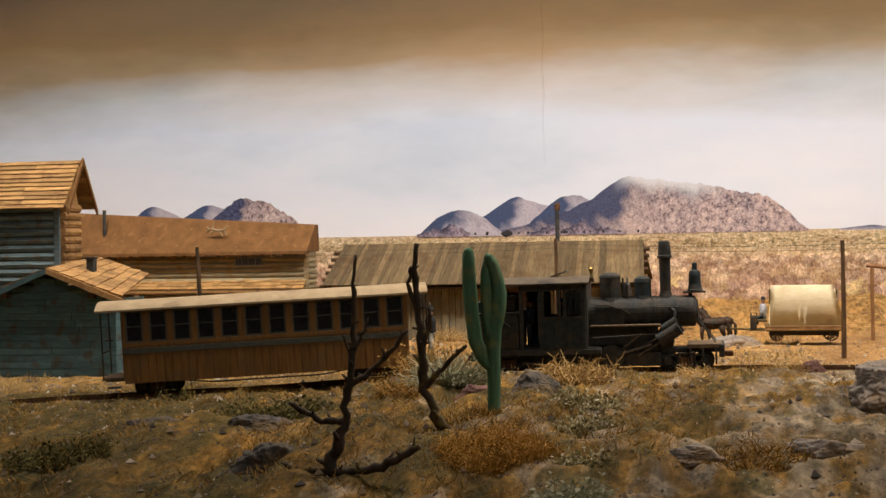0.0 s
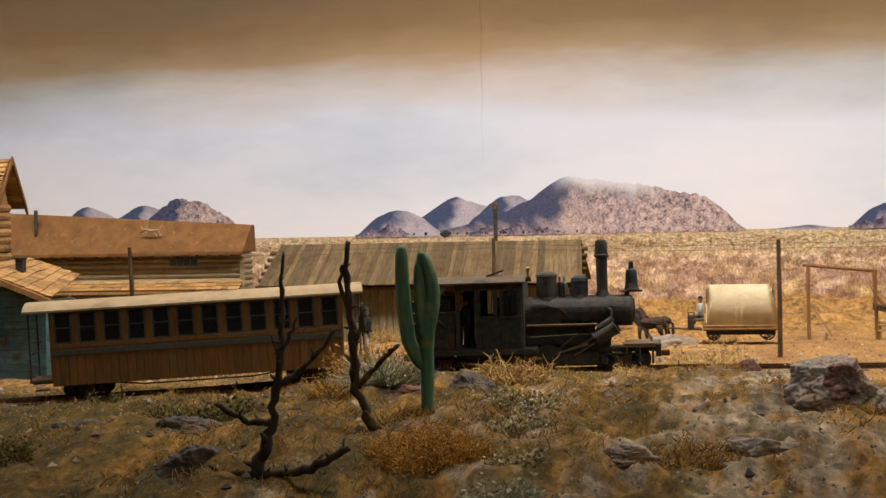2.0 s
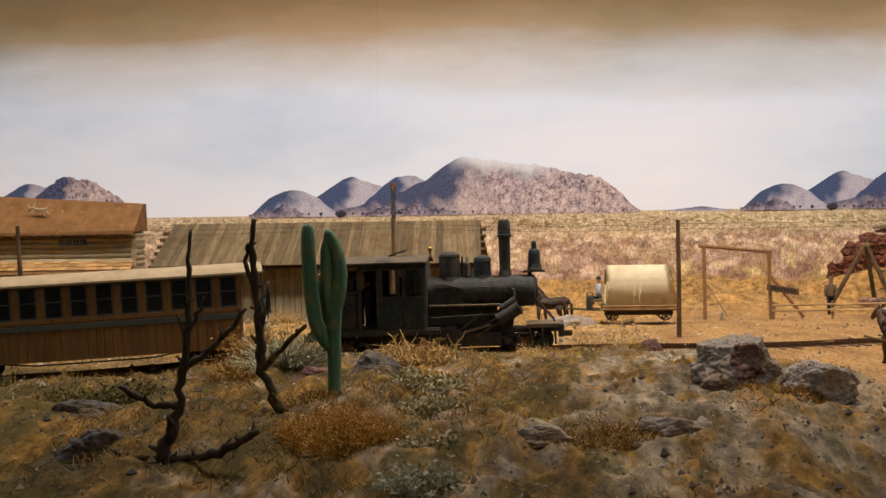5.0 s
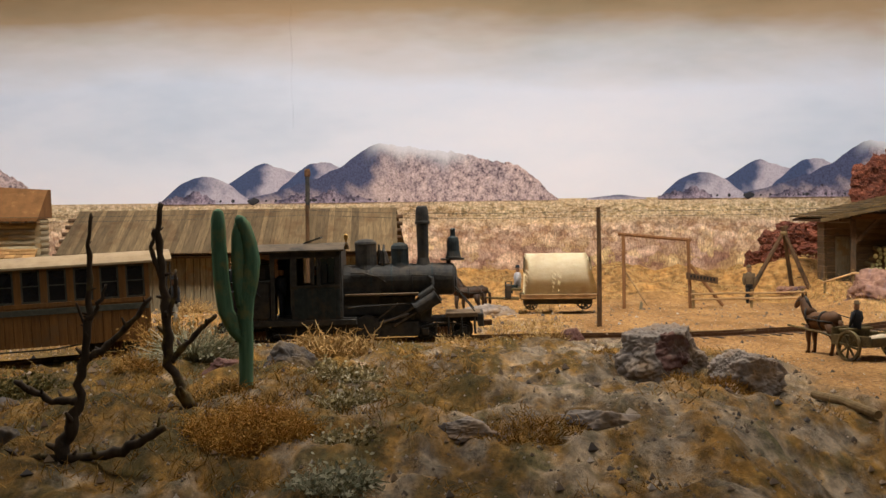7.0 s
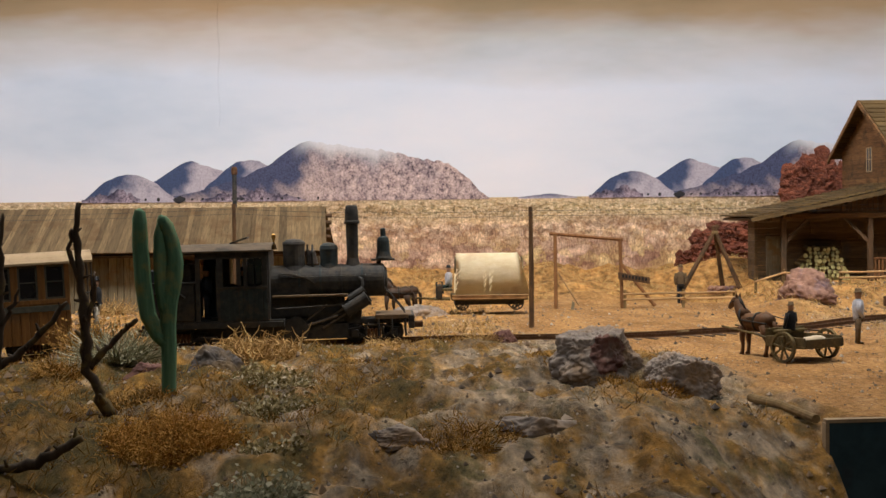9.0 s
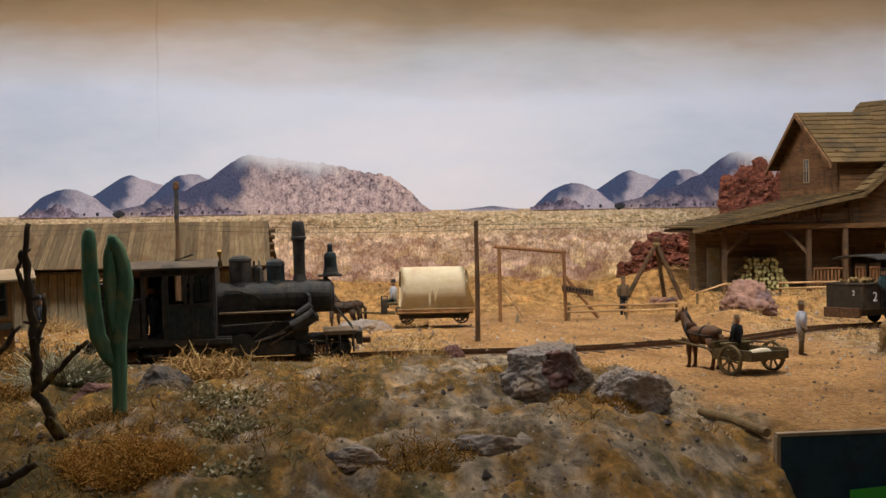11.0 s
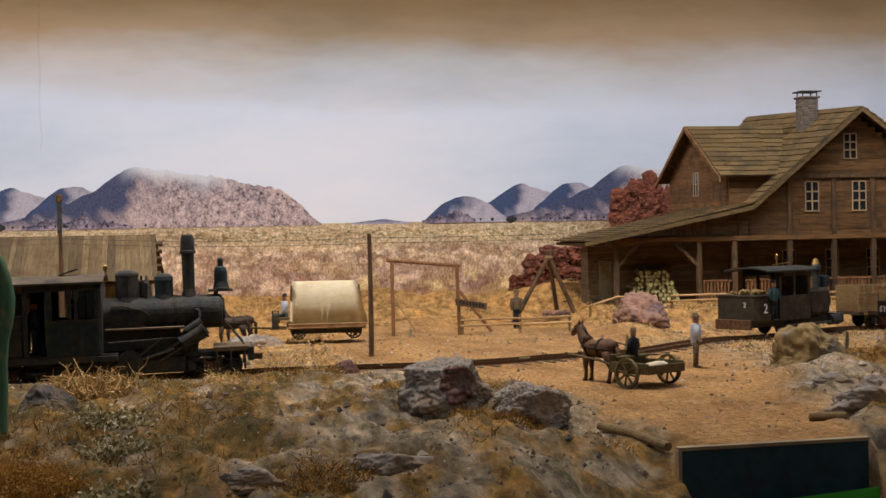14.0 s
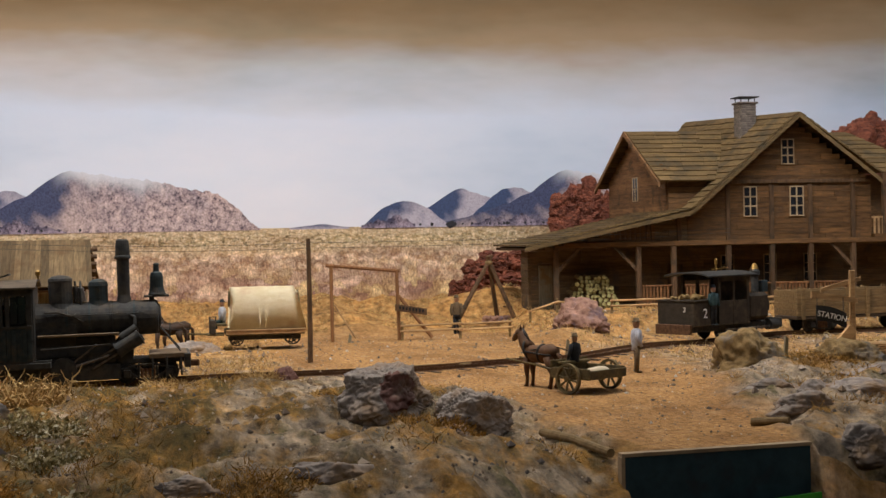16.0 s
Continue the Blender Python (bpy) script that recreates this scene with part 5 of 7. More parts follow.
    # boiler
    part("boiler", turned([(11.4, 80), (11.4, 100), (11.1, 100.5), (11.1, 128), (11.5, 128.3), (11.5, 130), (11.1, 130.3), (11.1, 157), (10.4, 158.5), (8.6, 159), (8.2, 160.2), (2, 160.8)], (0, 0, 41), "X", 28), I, e, soft=False)
    part("firebox", box(80, 108, -11, 11, 17, 40, 1.0), I, e)
    for bx in (101, 115, 143):
        part("boiler_band", turned([(11.55, bx), (11.55, bx + 1.4)], (0, 0, 41), "X", 28), M["iron_blue"], e)
    for s in (-1, 1):
        part("running_board", box(84, 134, s * 10, s * 18, 31.5, 32.8, 0.2), M["dusty"], e)
        part("pipe", tube([(88, s * 11.2, 47), (96, s * 11.2, 47), (106, s * 11.3, 44), (112, s * 11.2, 40)], 0.7, 6), I, e)
        part("boiler_rail", rod((90, s * 11.6, 44.5), (150, s * 11.6, 44.5), 0.4, seg=6), I, e)
    part("sand_dome", turned([(9.0, 47), (8.0, 50), (7.4, 52), (7.4, 66), (7.8, 66.5), (7.4, 68), (5, 69.6), (1, 70.2)], (98, 0, 0), "Z", 22), I, e, soft=False)
    part("steam_dome", turned([(7.6, 48), (6.4, 51), (6.0, 53), (6.0, 62), (6.4, 62.5), (5.8, 65), (3.5, 66.6), (0.8, 67)], (121.5, 0, 0), "Z", 22), M["iron_blue"], e)
    b = part("bell_frame", tube([(110.5, -4.5, 51), (110.5, -4.5, 61), (110.5, 0, 65.5), (110.5, 4.5, 61), (110.5, 4.5, 51)], 0.7, 6), I, e)
    part("bell", turned([(3.8, 53), (3.3, 54.4), (2.5, 58.5), (1.8, 61.5), (0.6, 63)], (110.5, 0, 0), "Z", 14), M["steel"], b, "small steel bell")
    part("safety_valve", turned([(1.2, 50), (1.2, 62), (0.7, 63), (0.7, 66)], (107, 3, 0), "Z", 10), M["iron"], e)
    c = part("chimney", turned([(5.6, 50), (4.6, 53), (3.9, 56), (4.1, 78), (4.1, 79)], (137.6, 0, 0), "Z", 20), I, e, "tall black spark-arresting chimney")
    part("spark_arrester", turned([(4.1, 79), (5.3, 79.5), (5.3, 81), (4.7, 81.5), (4.4, 88), (3.9, 91), (3.0, 92)], (137.6, 0, 0), "Z", 20), I, c)
    l = part("headlamp", turned([(5.6, 55), (5.6, 56), (5.2, 56.4), (4.4, 60), (4.2, 67), (3.6, 69.4), (1.9, 70.4), (1.7, 74.6), (2.1, 75), (0.8, 76)], (158.5, 0, 0), "Z", 18), M["iron_blue"], e, "blue-black box headlamp")
    part("lamp_shelf", box(150, 166, -5, 5, 53.8, 55.2, 0.2), I, l)
    part("lamp_bracket", rod((155, 0, 48), (155, 0, 54.5), 1.6, seg=8), I, l)
    # front
    part("front_deck", box(152, 176, -20, 20, 15.5, 18.5, 0.4), M["dusty"], e, "dusty front footplate")
    part("buffer_beam", box(174, 178, -22, 22, 9, 18, 0.5), I, e)
    part("coupler", box(178, 184, -2.5, 2.5, 8, 12, 0.6), M["rust"], e)
    part("rear_coupler", box(-8, -2, -2.5, 2.5, 8, 12, 0.6), M["rust"], e)
    for s in (-1, 1):
        part("stay_rod", rod((158, s * 7, 37), (172, s * 14, 19), 0.5, seg=6), I, e)
        # slanted cylinder, crosshead and rods
        d = Vector((-0.86, 0, -0.5))
        p = Vector((146, s * 15.5, 29.5))
        cyl = part("cylinder", rod(p, p + d * 15, 5.0, seg=18), I, e, "slanted steam cylinder")
        part("cylinder_cover", rod(p - d * 1.2, p, 5.6, seg=18), I, cyl)
        part("cylinder_cover", rod(p + d * 15, p + d * 16.2, 5.6, seg=18), I, cyl)
        part("valve_chest", rod(p + Vector((-1, 0, 6)), p + d * 13 + Vector((0, 0, 6)), 2.8, seg=12), I, cyl)
        for o in (-2.2, 2.2):
            part("slide_bar", rod(p + d * 16 + Vector((0, 0, o)), p + d * 34 + Vector((0, 0, o)), 0.7, seg=6), M["steel"], e)
        part("connecting_rod", rod(p + d * 22, (101, s * 17, 11), 0.9, seg=8), M["steel"], e)
        part("crank_disc", turned([(8.0, 0), (8.6, 0.6 * s), (8.6, 2.4 * s), (8.0, 3 * s), (2, 3.4 * s)], (99, s * 15, 10), "Y", 20), I, e)
        part("valve_rod", rod((120, s * 15, 26), (104, s * 15, 14), 0.6, seg=6), M["steel"], e)
        part("hanger", box(128, 131, s * 11, s * 14, 14, 33, 0.3), I, e)
        part("reach_rod", rod((86, s * 19, 24), (140, s * 17, 26), 0.6, seg=6), I, e)
        part("steam_pipe", tube([(140, s * 9, 44), (144, s * 14, 42), (144, s * 15, 38), (143, s * 15.5, 34)], 1.1, 8), I, e)
        # dark plate added to stand for the shade under the engine
        part("side_web", box(36, 134, s * 12, s * 13.5, 3.0, 13, 0.4), I, e)
        part("cylinder_saddle", prism([(126, 15), (134, 31), (144, 31), (142, 15)], 2.5, "XZ", s * 11.5), I, e)
        for k in range(5):
            part("boiler_stay", rod((94 + k * 13, s * 9.5, 45.5), (94 + k * 13, s * 11.8, 44.5), 0.35, seg=5), I, e)
        for k in range(3):
            part("foot_iron", rod((154 + k * 9, s * 20, 4), (154 + k * 9, s * 20, 16), 0.7, seg=6), I, e)
    part("gear_case", box(88, 112, -10, 10, 4, 14, 1.5), I, e)
    part("drive_shaft", rod((30, 0, 7), (160, 0, 7), 1.4, seg=8), M["steel"], e)
    part("air_tank", rod((52, -14, 9.5), (84, -14, 9.5), 4.2, seg=16), I, e)
    part("ash_pan", box(62, 90, -12, 12, 6, 14, 0.8), I, e)
    truck(e, 24, 12)
    truck(e, 151, 13)
    return e


def coach_car():
    length, tail = 236, -0.1985
    x = tail - length * 0.001
    a = math.atan2(track_y(tail) - track_y(x), tail - x)
    p = math.atan2(track_z(tail) - track_z(x), tail - x)
    e = thing("passenger_coach", x * 1000, track_y(x) * 1000, track_z(x) * 1000, "brown varnished wooden passenger coach with tan roof", "coach")
    e.rotation_euler = (0, -p, a)
    C = M["coach"]
    L0, L1 = 18, length - 16
    part("underframe", box(4, length - 4, -18, 18, 10.5, 13, 0.3), M["iron"], e)
    for s in (-1, 1):
        k = 0
        x = L0
        while x < L1 - 1:
            part("body_board", box(x + 0.1, min(L1, x + 5.6) - 0.1, s * 20.8, s * 22.2, 8.6, 36.5, 0.2), C, e)
            x += 5.7
        part("side_sheet", box(L0, L1, s * 20.2, s * 21.2, 9, 37), C, e)
        part("belt_band", box(L0, L1, s * 21.4, s * 22.8, 29.6, 33.6, 0.2), M["coach_band"], e, "grey-green painted belt rail")
        part("top_rail", box(L0, L1, s * 20.4, s * 22.2, 59.5, 62, 0.2), C, e)
        part("window_rail", box(L0, L1, s * 20.6, s * 22.6, 34.6, 37.5, 0.2), C, e)
        n = 12
        pitch = (L1 - L0) / n
        for k in range(n + 1):
            xx = L0 + k * pitch
            part("window_post", box(max(L0, xx - 2.3), min(L1, xx + 2.3), s * 20.4, s * 22.3, 37.5, 59.5, 0.2), C, e)
        for k in range(n):
            xx = L0 + (k + 0.5) * pitch
            w = part("window", box(xx - pitch / 2 + 2.1, xx + pitch / 2 - 2.1, s * 20.9, s * 21.3, 37.5, 59.5), M["pane"], e)
            part("sash_bar", box(xx - pitch / 2 + 3, xx + pitch / 2 - 3, s * 21.2, s * 21.7, 48.4, 49.2), M["coach_band"], w)
            for q in (-1, 1):
                part("sash_frame", box(xx + q * (pitch / 2 - 2.9) - 0.6, xx + q * (pitch / 2 - 2.9) + 0.6, s * 21.2, s * 22.0, 37.6, 59.4), M["coach_band"], w)
                part("sash_frame", box(xx - pitch / 2 + 3.5, xx + pitch / 2 - 3.5, s * 21.2, s * 22.0, 48.5 + q * 10.3 - 0.6, 48.5 + q * 10.3 + 0.6), M["coach_band"], w)
    for x in (L0, L1):
        part("end_wall", box(x - 0.8, x + 0.8, -21, 21, 13, 62, 0.2), C, e)
        s = -1 if x == L0 else 1
        part("end_door", box(x + s * 0.8, x + s * 1.4, -6, 6, 14, 54, 0.2), M["coach_band"], e)
        part("platform", box(min(x, x + s * 16), max(x, x + s * 16), -20, 20, 11.5, 13.6, 0.3), M["dusty"], e)
        for y in (-19, 19):
            part("platform_post", rod((x + s * 15, y, 13), (x + s * 15, y, 62), 0.6, seg=6), M["iron"], e)
        part("platform_rail", rod((x + s * 15, -19, 31), (x + s * 15, 19, 31), 0.6, seg=6), M["iron"], e)
        part("brake_wheel", turned([(3.2, 0), (3.4, 0.4), (3.2, 0.8), (0.5, 0.9)], (x + s * 14.4, 10, 38), "Z", 12), M["iron"], e)
        part("step", box(min(x + s * 3, x + s * 12), max(x + s * 3, x + s * 12), -23, -17, 6, 7.2, 0.2), M["iron"], e)
    part("roof", arched_roof(0, length, 25, 61.5, 6.0, 1.4), M["coach_roof"], e, "dusty tan curved roof")
    part("truss_rod", tube([(30, -16, 12), (80, -16, 6), (156, -16, 6), (206, -16, 12)], 0.6, 6), M["iron"], e)
    truck(e, 40, 11, 5.5)
    truck(e, length - 40, 11, 5.5)
    part("coupler", box(length, length + 6, -2, 2, 8, 11, 0.5), M["rust"], e)
    return e


def small_locomotive():
    x = 0.396
    a = math.atan2(track_y(0.50) - track_y(x), 0.10)
    e = thing("small_locomotive", x * 1000, track_y(x) * 1000, track_z(x) * 1000, "small brown-black tank locomotive with open bunker", "locomotive")
    e.rotation_euler = (0, 0, a)
    B = M["loco_brown"]
    part("frame", box(-2, 118, -14, 14, 7, 12, 0.5), M["iron"], e)
    t = part("bunker", box(0, 30, -19, 19, 12, 33, 1.0), B, e, "open brown-black fuel bunker")
    part("bunker_rim", box(-0.8, 30.8, -19.8, 19.8, 32.2, 33.6, 0.3), B, t)
    rng = random.Random(6)
    for k in range(24):
        bm = boulder(rng.uniform(2, 3.4), rng.uniform(2, 3.4), rng.uniform(1.6, 2.6), k, 0.3, 1)
        bmesh.ops.translate(bm, vec=(rng.uniform(3, 27), rng.uniform(-14, 14), 33.5 + rng.uniform(0, 3)), verts=bm.verts)
        part("fuel_lump", bm, M["coal"], e)
    for s in (-1, 1):
        part("cab_side", box(33, 72, s * 18, s * 19.4, 12, 32, 0.3), B, e)
        for px0, px1 in ((32, 35), (51, 53.5), (69.5, 73)):
            part("cab_post", box(px0, px1, s * 17.6, s * 19.6, 12, 53, 0.2), B, e)
        part("cab_header", box(32, 73, s * 17.8, s * 19.6, 48, 53, 0.2), B, e)
        part("side_tank", box(73, 103, s * 12, s * 18.5, 14, 37, 3.0), B, e)
        part("cylinder", rod((104, s * 15, 9), (116, s * 15, 9), 4.6, seg=16), M["iron"], e)
        part("side_rod", box(44, 108, s * 16.6, s * 17.8, 6.5, 8.5, 0.3), M["steel"], e)
        for px in (48, 88):
            solid_wheel(e, px, s * 8.2, 8.0)
        part("step", box(30, 36, s * 16, s * 20, 4, 5, 0.2), M["iron"], e)
    part("cab_front", box(71.5, 73, -18, 18, 12, 52, 0.3), B, e)
    part("cab_roof", arched_roof(14, 79, 23, 53, 3.0, 1.2), M["iron"], e, "dark curved cab roof")
    part("boiler", turned([(10, 72), (10, 114), (9, 115.5), (3, 116.5)], (0, 0, 25), "X", 24), B, e)
    part("steam_dome", turned([(5, 33), (4.2, 36), (4.2, 41), (2.5, 43), (0.6, 43.6)], (84, 0, 0), "Z", 16), M["brass"], e, "brass steam dome")
    part("chimney", turned([(4.0, 33), (3.2, 36), (3.2, 50), (4.6, 51), (4.6, 54), (3.4, 56)], (107, 0, 0), "Z", 18), M["iron"], e)
    part("chimney_cap", turned([(3.6, 56), (2.0, 60), (0.6, 61)], (107, 0, 0), "Z", 14), M["brass"], e, "brass chimney cap")
    part("headlamp", box(113, 121, -4, 4, 36, 46, 0.8), M["iron_blue"], e)
    part("whistle", turned([(0.7, 0), (0.7, 6), (1.3, 6.4), (1.3, 10), (0.5, 11)], (58, 3, 55)), M["brass"], e)
    part("whistle_lever", rod((48, 0, 57), (66, -3, 58.5), 0.5, seg=6), M["brass"], e)
    part("front_beam", box(118, 121, -18, 18, 6, 14, 0.4), M["iron"], e)
    part("rear_beam", box(-4, -1, -18, 18, 6, 14, 0.4), M["rust"], e)
    for text, at, size, turn in (("2", (14, -19.7, 19), 11, (90, 0, 0)), ("2", (-0.6, -10, 24), 6, (90, 0, -90))):
        cu = bpy.data.curves.new("numeral", "FONT")
        cu.body, cu.size, cu.extrude, cu.align_x = text, size * MM, 0.00015, "CENTER"
        cu.materials.append(M["white"])
        ob = new("numeral", cu)
        ob.parent = e
        ob.matrix_basis = pose(at[0] * MM, at[1] * MM, at[2] * MM, *turn)
        tagged(ob, "white painted numeral")


def gondola():
    x = 0.524
    e = thing("goods_wagon", x * 1000, track_y(x) * 1000, track_z(x) * 1000, "faded brown open wooden goods wagon on the track", "wagon", turn=8)
    part("floor", box(0, 150, -18, 18, 11, 13.5, 0.3), M["sleeper"], e)
    for s in (-1, 1):
        for k in range(4):
            part("side_plank", box(0, 150, s * 17, s * 18.4, 14 + k * 5.6, 19.3 + k * 5.6, 0.2), M["wagon_wood"], e)
        for px in range(4, 150, 22):
            part("stake", box(px, px + 3.4, s * 18.3, s * 20, 11, 38, 0.3), M["wagon_wood"], e)
    for px in (0, 149):
        for k in range(4):
            part("end_plank", box(px, px + 1.4, -17, 17, 14 + k * 5.6, 19.3 + k * 5.6, 0.2), M["wagon_wood"], e)
    truck(e, 28, 11, 5.5)
    truck(e, 122, 11, 5.5)


big_locomotive()
coach_car()
small_locomotive()
gondola()


# ---- toy figures, horses and carts ----
def slots(bm, first, index):
    bm.faces.ensure_lookup_table()
    for f in bm.faces[first:]:
        f.material_index = index


def figurine(x, y, z, h, coat, legs, hat, label, turn=0.0, seated=False, stoop=0.0):
    """A painted figure h millimetres high, one plain mesh."""
    k = h / 36.0
    bm = bmesh.new()
    if not seated:
        for s in (-1, 1):
            tube([(s * 1.7, 0.3, 0.4), (s * 1.7, 0, 8), (s * 1.6, 0, 16.5)], [1.4, 1.5, 2.2], 8, bm)
            box(s * 1.7 - 1.3, s * 1.7 + 1.3, -3.2, 1.4, 0, 1.4, 0.4, bm)
    else:
        for s in (-1, 1):
            tube([(s * 1.8, -6, 9), (s * 1.8, -6, 15.5), (s * 1.7, 0, 16.5)], [1.3, 1.5, 2.1], 8, bm)
    n = len(bm.faces)
    tube([(0, 0, 15), (0, 0, 18), (0, -stoop * 0.5, 24), (0, -stoop, 28), (0, -stoop, 29.6)], [3.4, 3.3, 4.0, 3.4, 1.4], 10, bm)
    for s in (-1, 1):
        tube([(s * 3.8, -stoop, 28), (s * 5.2, -stoop * 0.6, 22.5), (s * 4.4, -2.6, 17.4)], [1.5, 1.4, 1.1], 8, bm)
    slots(bm, n, 1)
    n = len(bm.faces)
    turned([(1.2, 29), (1.9, 30.2), (2.3, 32), (2.0, 33.8), (1.0, 34.6)], (0, -stoop, 0), "Z", 10, bm)
    slots(bm, n, 2)
    n = len(bm.faces)
    turned([(3.0, 33.6), (3.0, 34.0), (2.1, 34.2), (2.0, 36.0), (1.2, 36.4)], (0, -stoop, 0), "Z", 12, bm)
    slots(bm, n, 3)
    bmesh.ops.scale(bm, vec=(k, k, k), verts=bm.verts)
    solid("figurine", bm, [M[legs], M[coat], M["skin"], M[hat]], label, "figurine", (x, y, z), "toy figures", soft=True, turn=turn)


def toy_horse(x, y, z, scale, coat, turn, label, head_up=0.0):
    """Faces -x; 40 mm nose to tail and 31 mm at the ears before scaling."""
    bm = bmesh.new()
    tube([(-9.5, 0, 19), (-7, 0, 19), (-2, 0, 18), (4, 0, 18.4), (9, 0, 19.4), (12, 0, 18.6), (13.2, 0, 17.5)], [2.6, 4.4, 4.9, 4.8, 4.9, 3.8, 1.6], 12, bm)
    tube([(-7, 0, 20), (-10.5, 0, 24), (-13, 0, 27.5 + head_up), (-13.6, 0, 29 + head_up)], [4.2, 3.4, 2.5, 1.8], 10, bm)
    tube([(-12.4, 0, 29.3 + head_up), (-15, 0, 27.8 + head_up), (-18.4, 0, 24.6 + head_up), (-19.4, 0, 23.4 + head_up)], [1.9, 2.3, 1.5, 1.0], 10, bm)
    for s in (-1, 1):
        rod((-12.6, s * 1.2, 30 + head_up), (-12.4, s * 1.5, 32.6 + head_up), 0.8, 0.1, 6, bm)
        tube([(-6.5, s * 2.4, 16), (-7.2, s * 2.4, 9), (-6.8, s * 2.4, 5), (-7.2, s * 2.4, 1.4), (-7.8, s * 2.4, 0)], [2.3, 1.5, 0.95, 1.0, 1.5], 8, bm)
        tube([(9.4, s * 2.6, 17), (10.6, s * 2.6, 11), (12.0, s * 2.6, 7.6), (10.8, s * 2.6, 2), (10.2, s * 2.6, 0)], [3.2, 2.1, 1.2, 1.0, 1.5], 8, bm)
    tube([(13, 0, 19.5), (15.2, 0, 17), (15.4, 0, 10), (14.8, 0, 6)], [0.8, 1.3, 1.3, 0.4], 8, bm)
    n = len(bm.faces)
    tube([(-12, 0, 30.2 + head_up), (-10, 0, 28.5), (-7.4, 0, 24.6)], [0.6, 1.2, 0.8], 6, bm)
    for p0, p1, r in (((-9.0, 25.2), (-4.6, 14.6), 5.0), ((3.0, 23.3), (3.0, 13.5), 4.9)):
        ring = [((p0[0] + p1[0]) / 2 + (p0[0] - p1[0]) / 2 * math.cos(2 * math.pi * k / 14), r * math.sin(2 * math.pi * k / 14), (p0[1] + p1[1]) / 2 + (p0[1] - p1[1]) / 2 * math.cos(2 * math.pi * k / 14)) for k in range(15)]
        tube(ring, 0.75, 6, bm)
    for s in (-1, 1):
        tube([(-7, s * 4.9, 19.5), (3, s * 5.1, 18.6), (12.5, s * 4.2, 18)], 0.5, 6, bm)
        tube([(-13, s * 2.4, 28 + head_up), (-17.6, s * 1.6, 26.6 + head_up)], 0.35, 5, bm)
    slots(bm, n, 1)
    bmesh.ops.scale(bm, vec=(scale,) * 3, verts=bm.verts)
    solid("toy_horse", bm, [M[coat], M["harness"]], label, "toy horse", (x, y, z), "toy horses", soft=True, turn=turn)


def gz(x, y):
    return height(x * MM, y * MM) * 1000


def covered_wagon():
    bx, by, bz = 72, 1250, 4
    w = thing("covered_wagon", bx, by, bz, "covered wagon with a sunlit cream canvas tilt on sand", "wagon")
    # canvas tilt on hoops
    n, bm, rows = 18, bmesh.new(), []
    for i in range(13):
        x = -30 + 60 * i / 12
        sag = 0.12 * math.cos(i * math.pi / 3 * 2)
        row = []
        for k in range(n + 1):
            a = math.pi * k / n
            r = 1 + 0.012 * noise.noise(Vector((i * 0.7, k * 0.6, 2)))
            yy = -16.0 * math.cos(a) if 0 < k < n else (-18.0 if k == 0 else 18.0)
            zz = 33 + (16.5 + sag) * math.sin(a) if 0 < k < n else 13.5
            drop = (49.5 - zz) / 36
            row.append(bm.verts.new((x * (0.90 + 0.10 * drop + (0.16 * drop if x > 0 else 0)) - 1.5 * (1 - drop), yy * r, zz)))
        rows.append(row)
    for lo, hi in zip(rows, rows[1:]):
        for k in range(n):
            bm.faces.new((lo[k], hi[k], hi[k + 1], lo[k + 1]))
    bmesh.ops.solidify(bm, geom=bm.faces[:], thickness=0.6)
    part("canvas_tilt", bm, M["canvas"], w, "cream canvas tilt", soft=True)
    part("canvas_back", prism([(-13, 13)] + [(-13.0 * math.cos(math.pi * k / 14), 33 + 13.0 * math.sin(math.pi * k / 14)) for k in range(15)] + [(13, 13)], 0.6, "YZ", 27), M["canvas"], w)
    for x in (-30, 0, 30):
        part("hoop", tube([(x * 0.97, -13.4 * math.cos(math.pi * k / 14), 32 + 13.8 * math.sin(math.pi * k / 14)) for k in range(15)], 0.6, 6), M["cart"], w)
    part("bed", box(-33, 33, -18, 18, 9, 14, 0.4), M["cart"], w)
    part("side_board", box(-33, 33, -19.4, -18, 10, 13.2, 0.3), M["pale_wood"], w)
    part("top_rail", box(-33, 34, -20.0, -17.9, 12.6, 14.0, 0.3), M["pale_wood"], w)
    part("under_frame", box(-30, 30, -13, 13, 5, 10, 0.5), M["iron"], w)
    part("dash_box", box(-46, -41, -12, 12, 10, 22, 0.8), M["loco_brown"], w, "dark wooden driver's box")
    part("side_board", box(-33, 33, 18, 19.4, 10, 13.2, 0.3), M["pale_wood"], w)
    part("seat", box(-44, -32, -11, 11, 17, 19, 0.4), M["cart"], w)
    part("footboard", box(-48, -34, -11, 11, 9, 10.5, 0.3), M["cart"], w)
    part("brake_frame", tube([(-46, -10, 10), (-46, -10, 25), (-41, -10, 25), (-41, -10, 18)], 0.7, 6), M["iron"], w)
    for x, r in ((-24, 6.2), (23, 6.8)):
        for y in (-12.5, 12.5):
            spoked_wheel(w, (x, y, r), r, 2.0, 10, M["iron"], spoke_r=0.5)
        part("axle", rod((x, -12, r), (x, 12, r), 1.0, seg=8), M["iron"], w)
    part("shaft_pole", rod((-34, 0, 9), (-88, 0, 12), 0.9, seg=8), M["cart"], w)
    figurine(bx - 35, by, bz + 6, 33, "cloth_pale", "cloth_teal", "cloth_black", "toy driver in a pale shirt sitting on a wagon seat", -90, True)
    toy_horse(bx - 82, by - 8, gz(-10, 1242) + 0.2, 1.06, "horse", 0, "dark brown toy draught horse harnessed before a wagon")
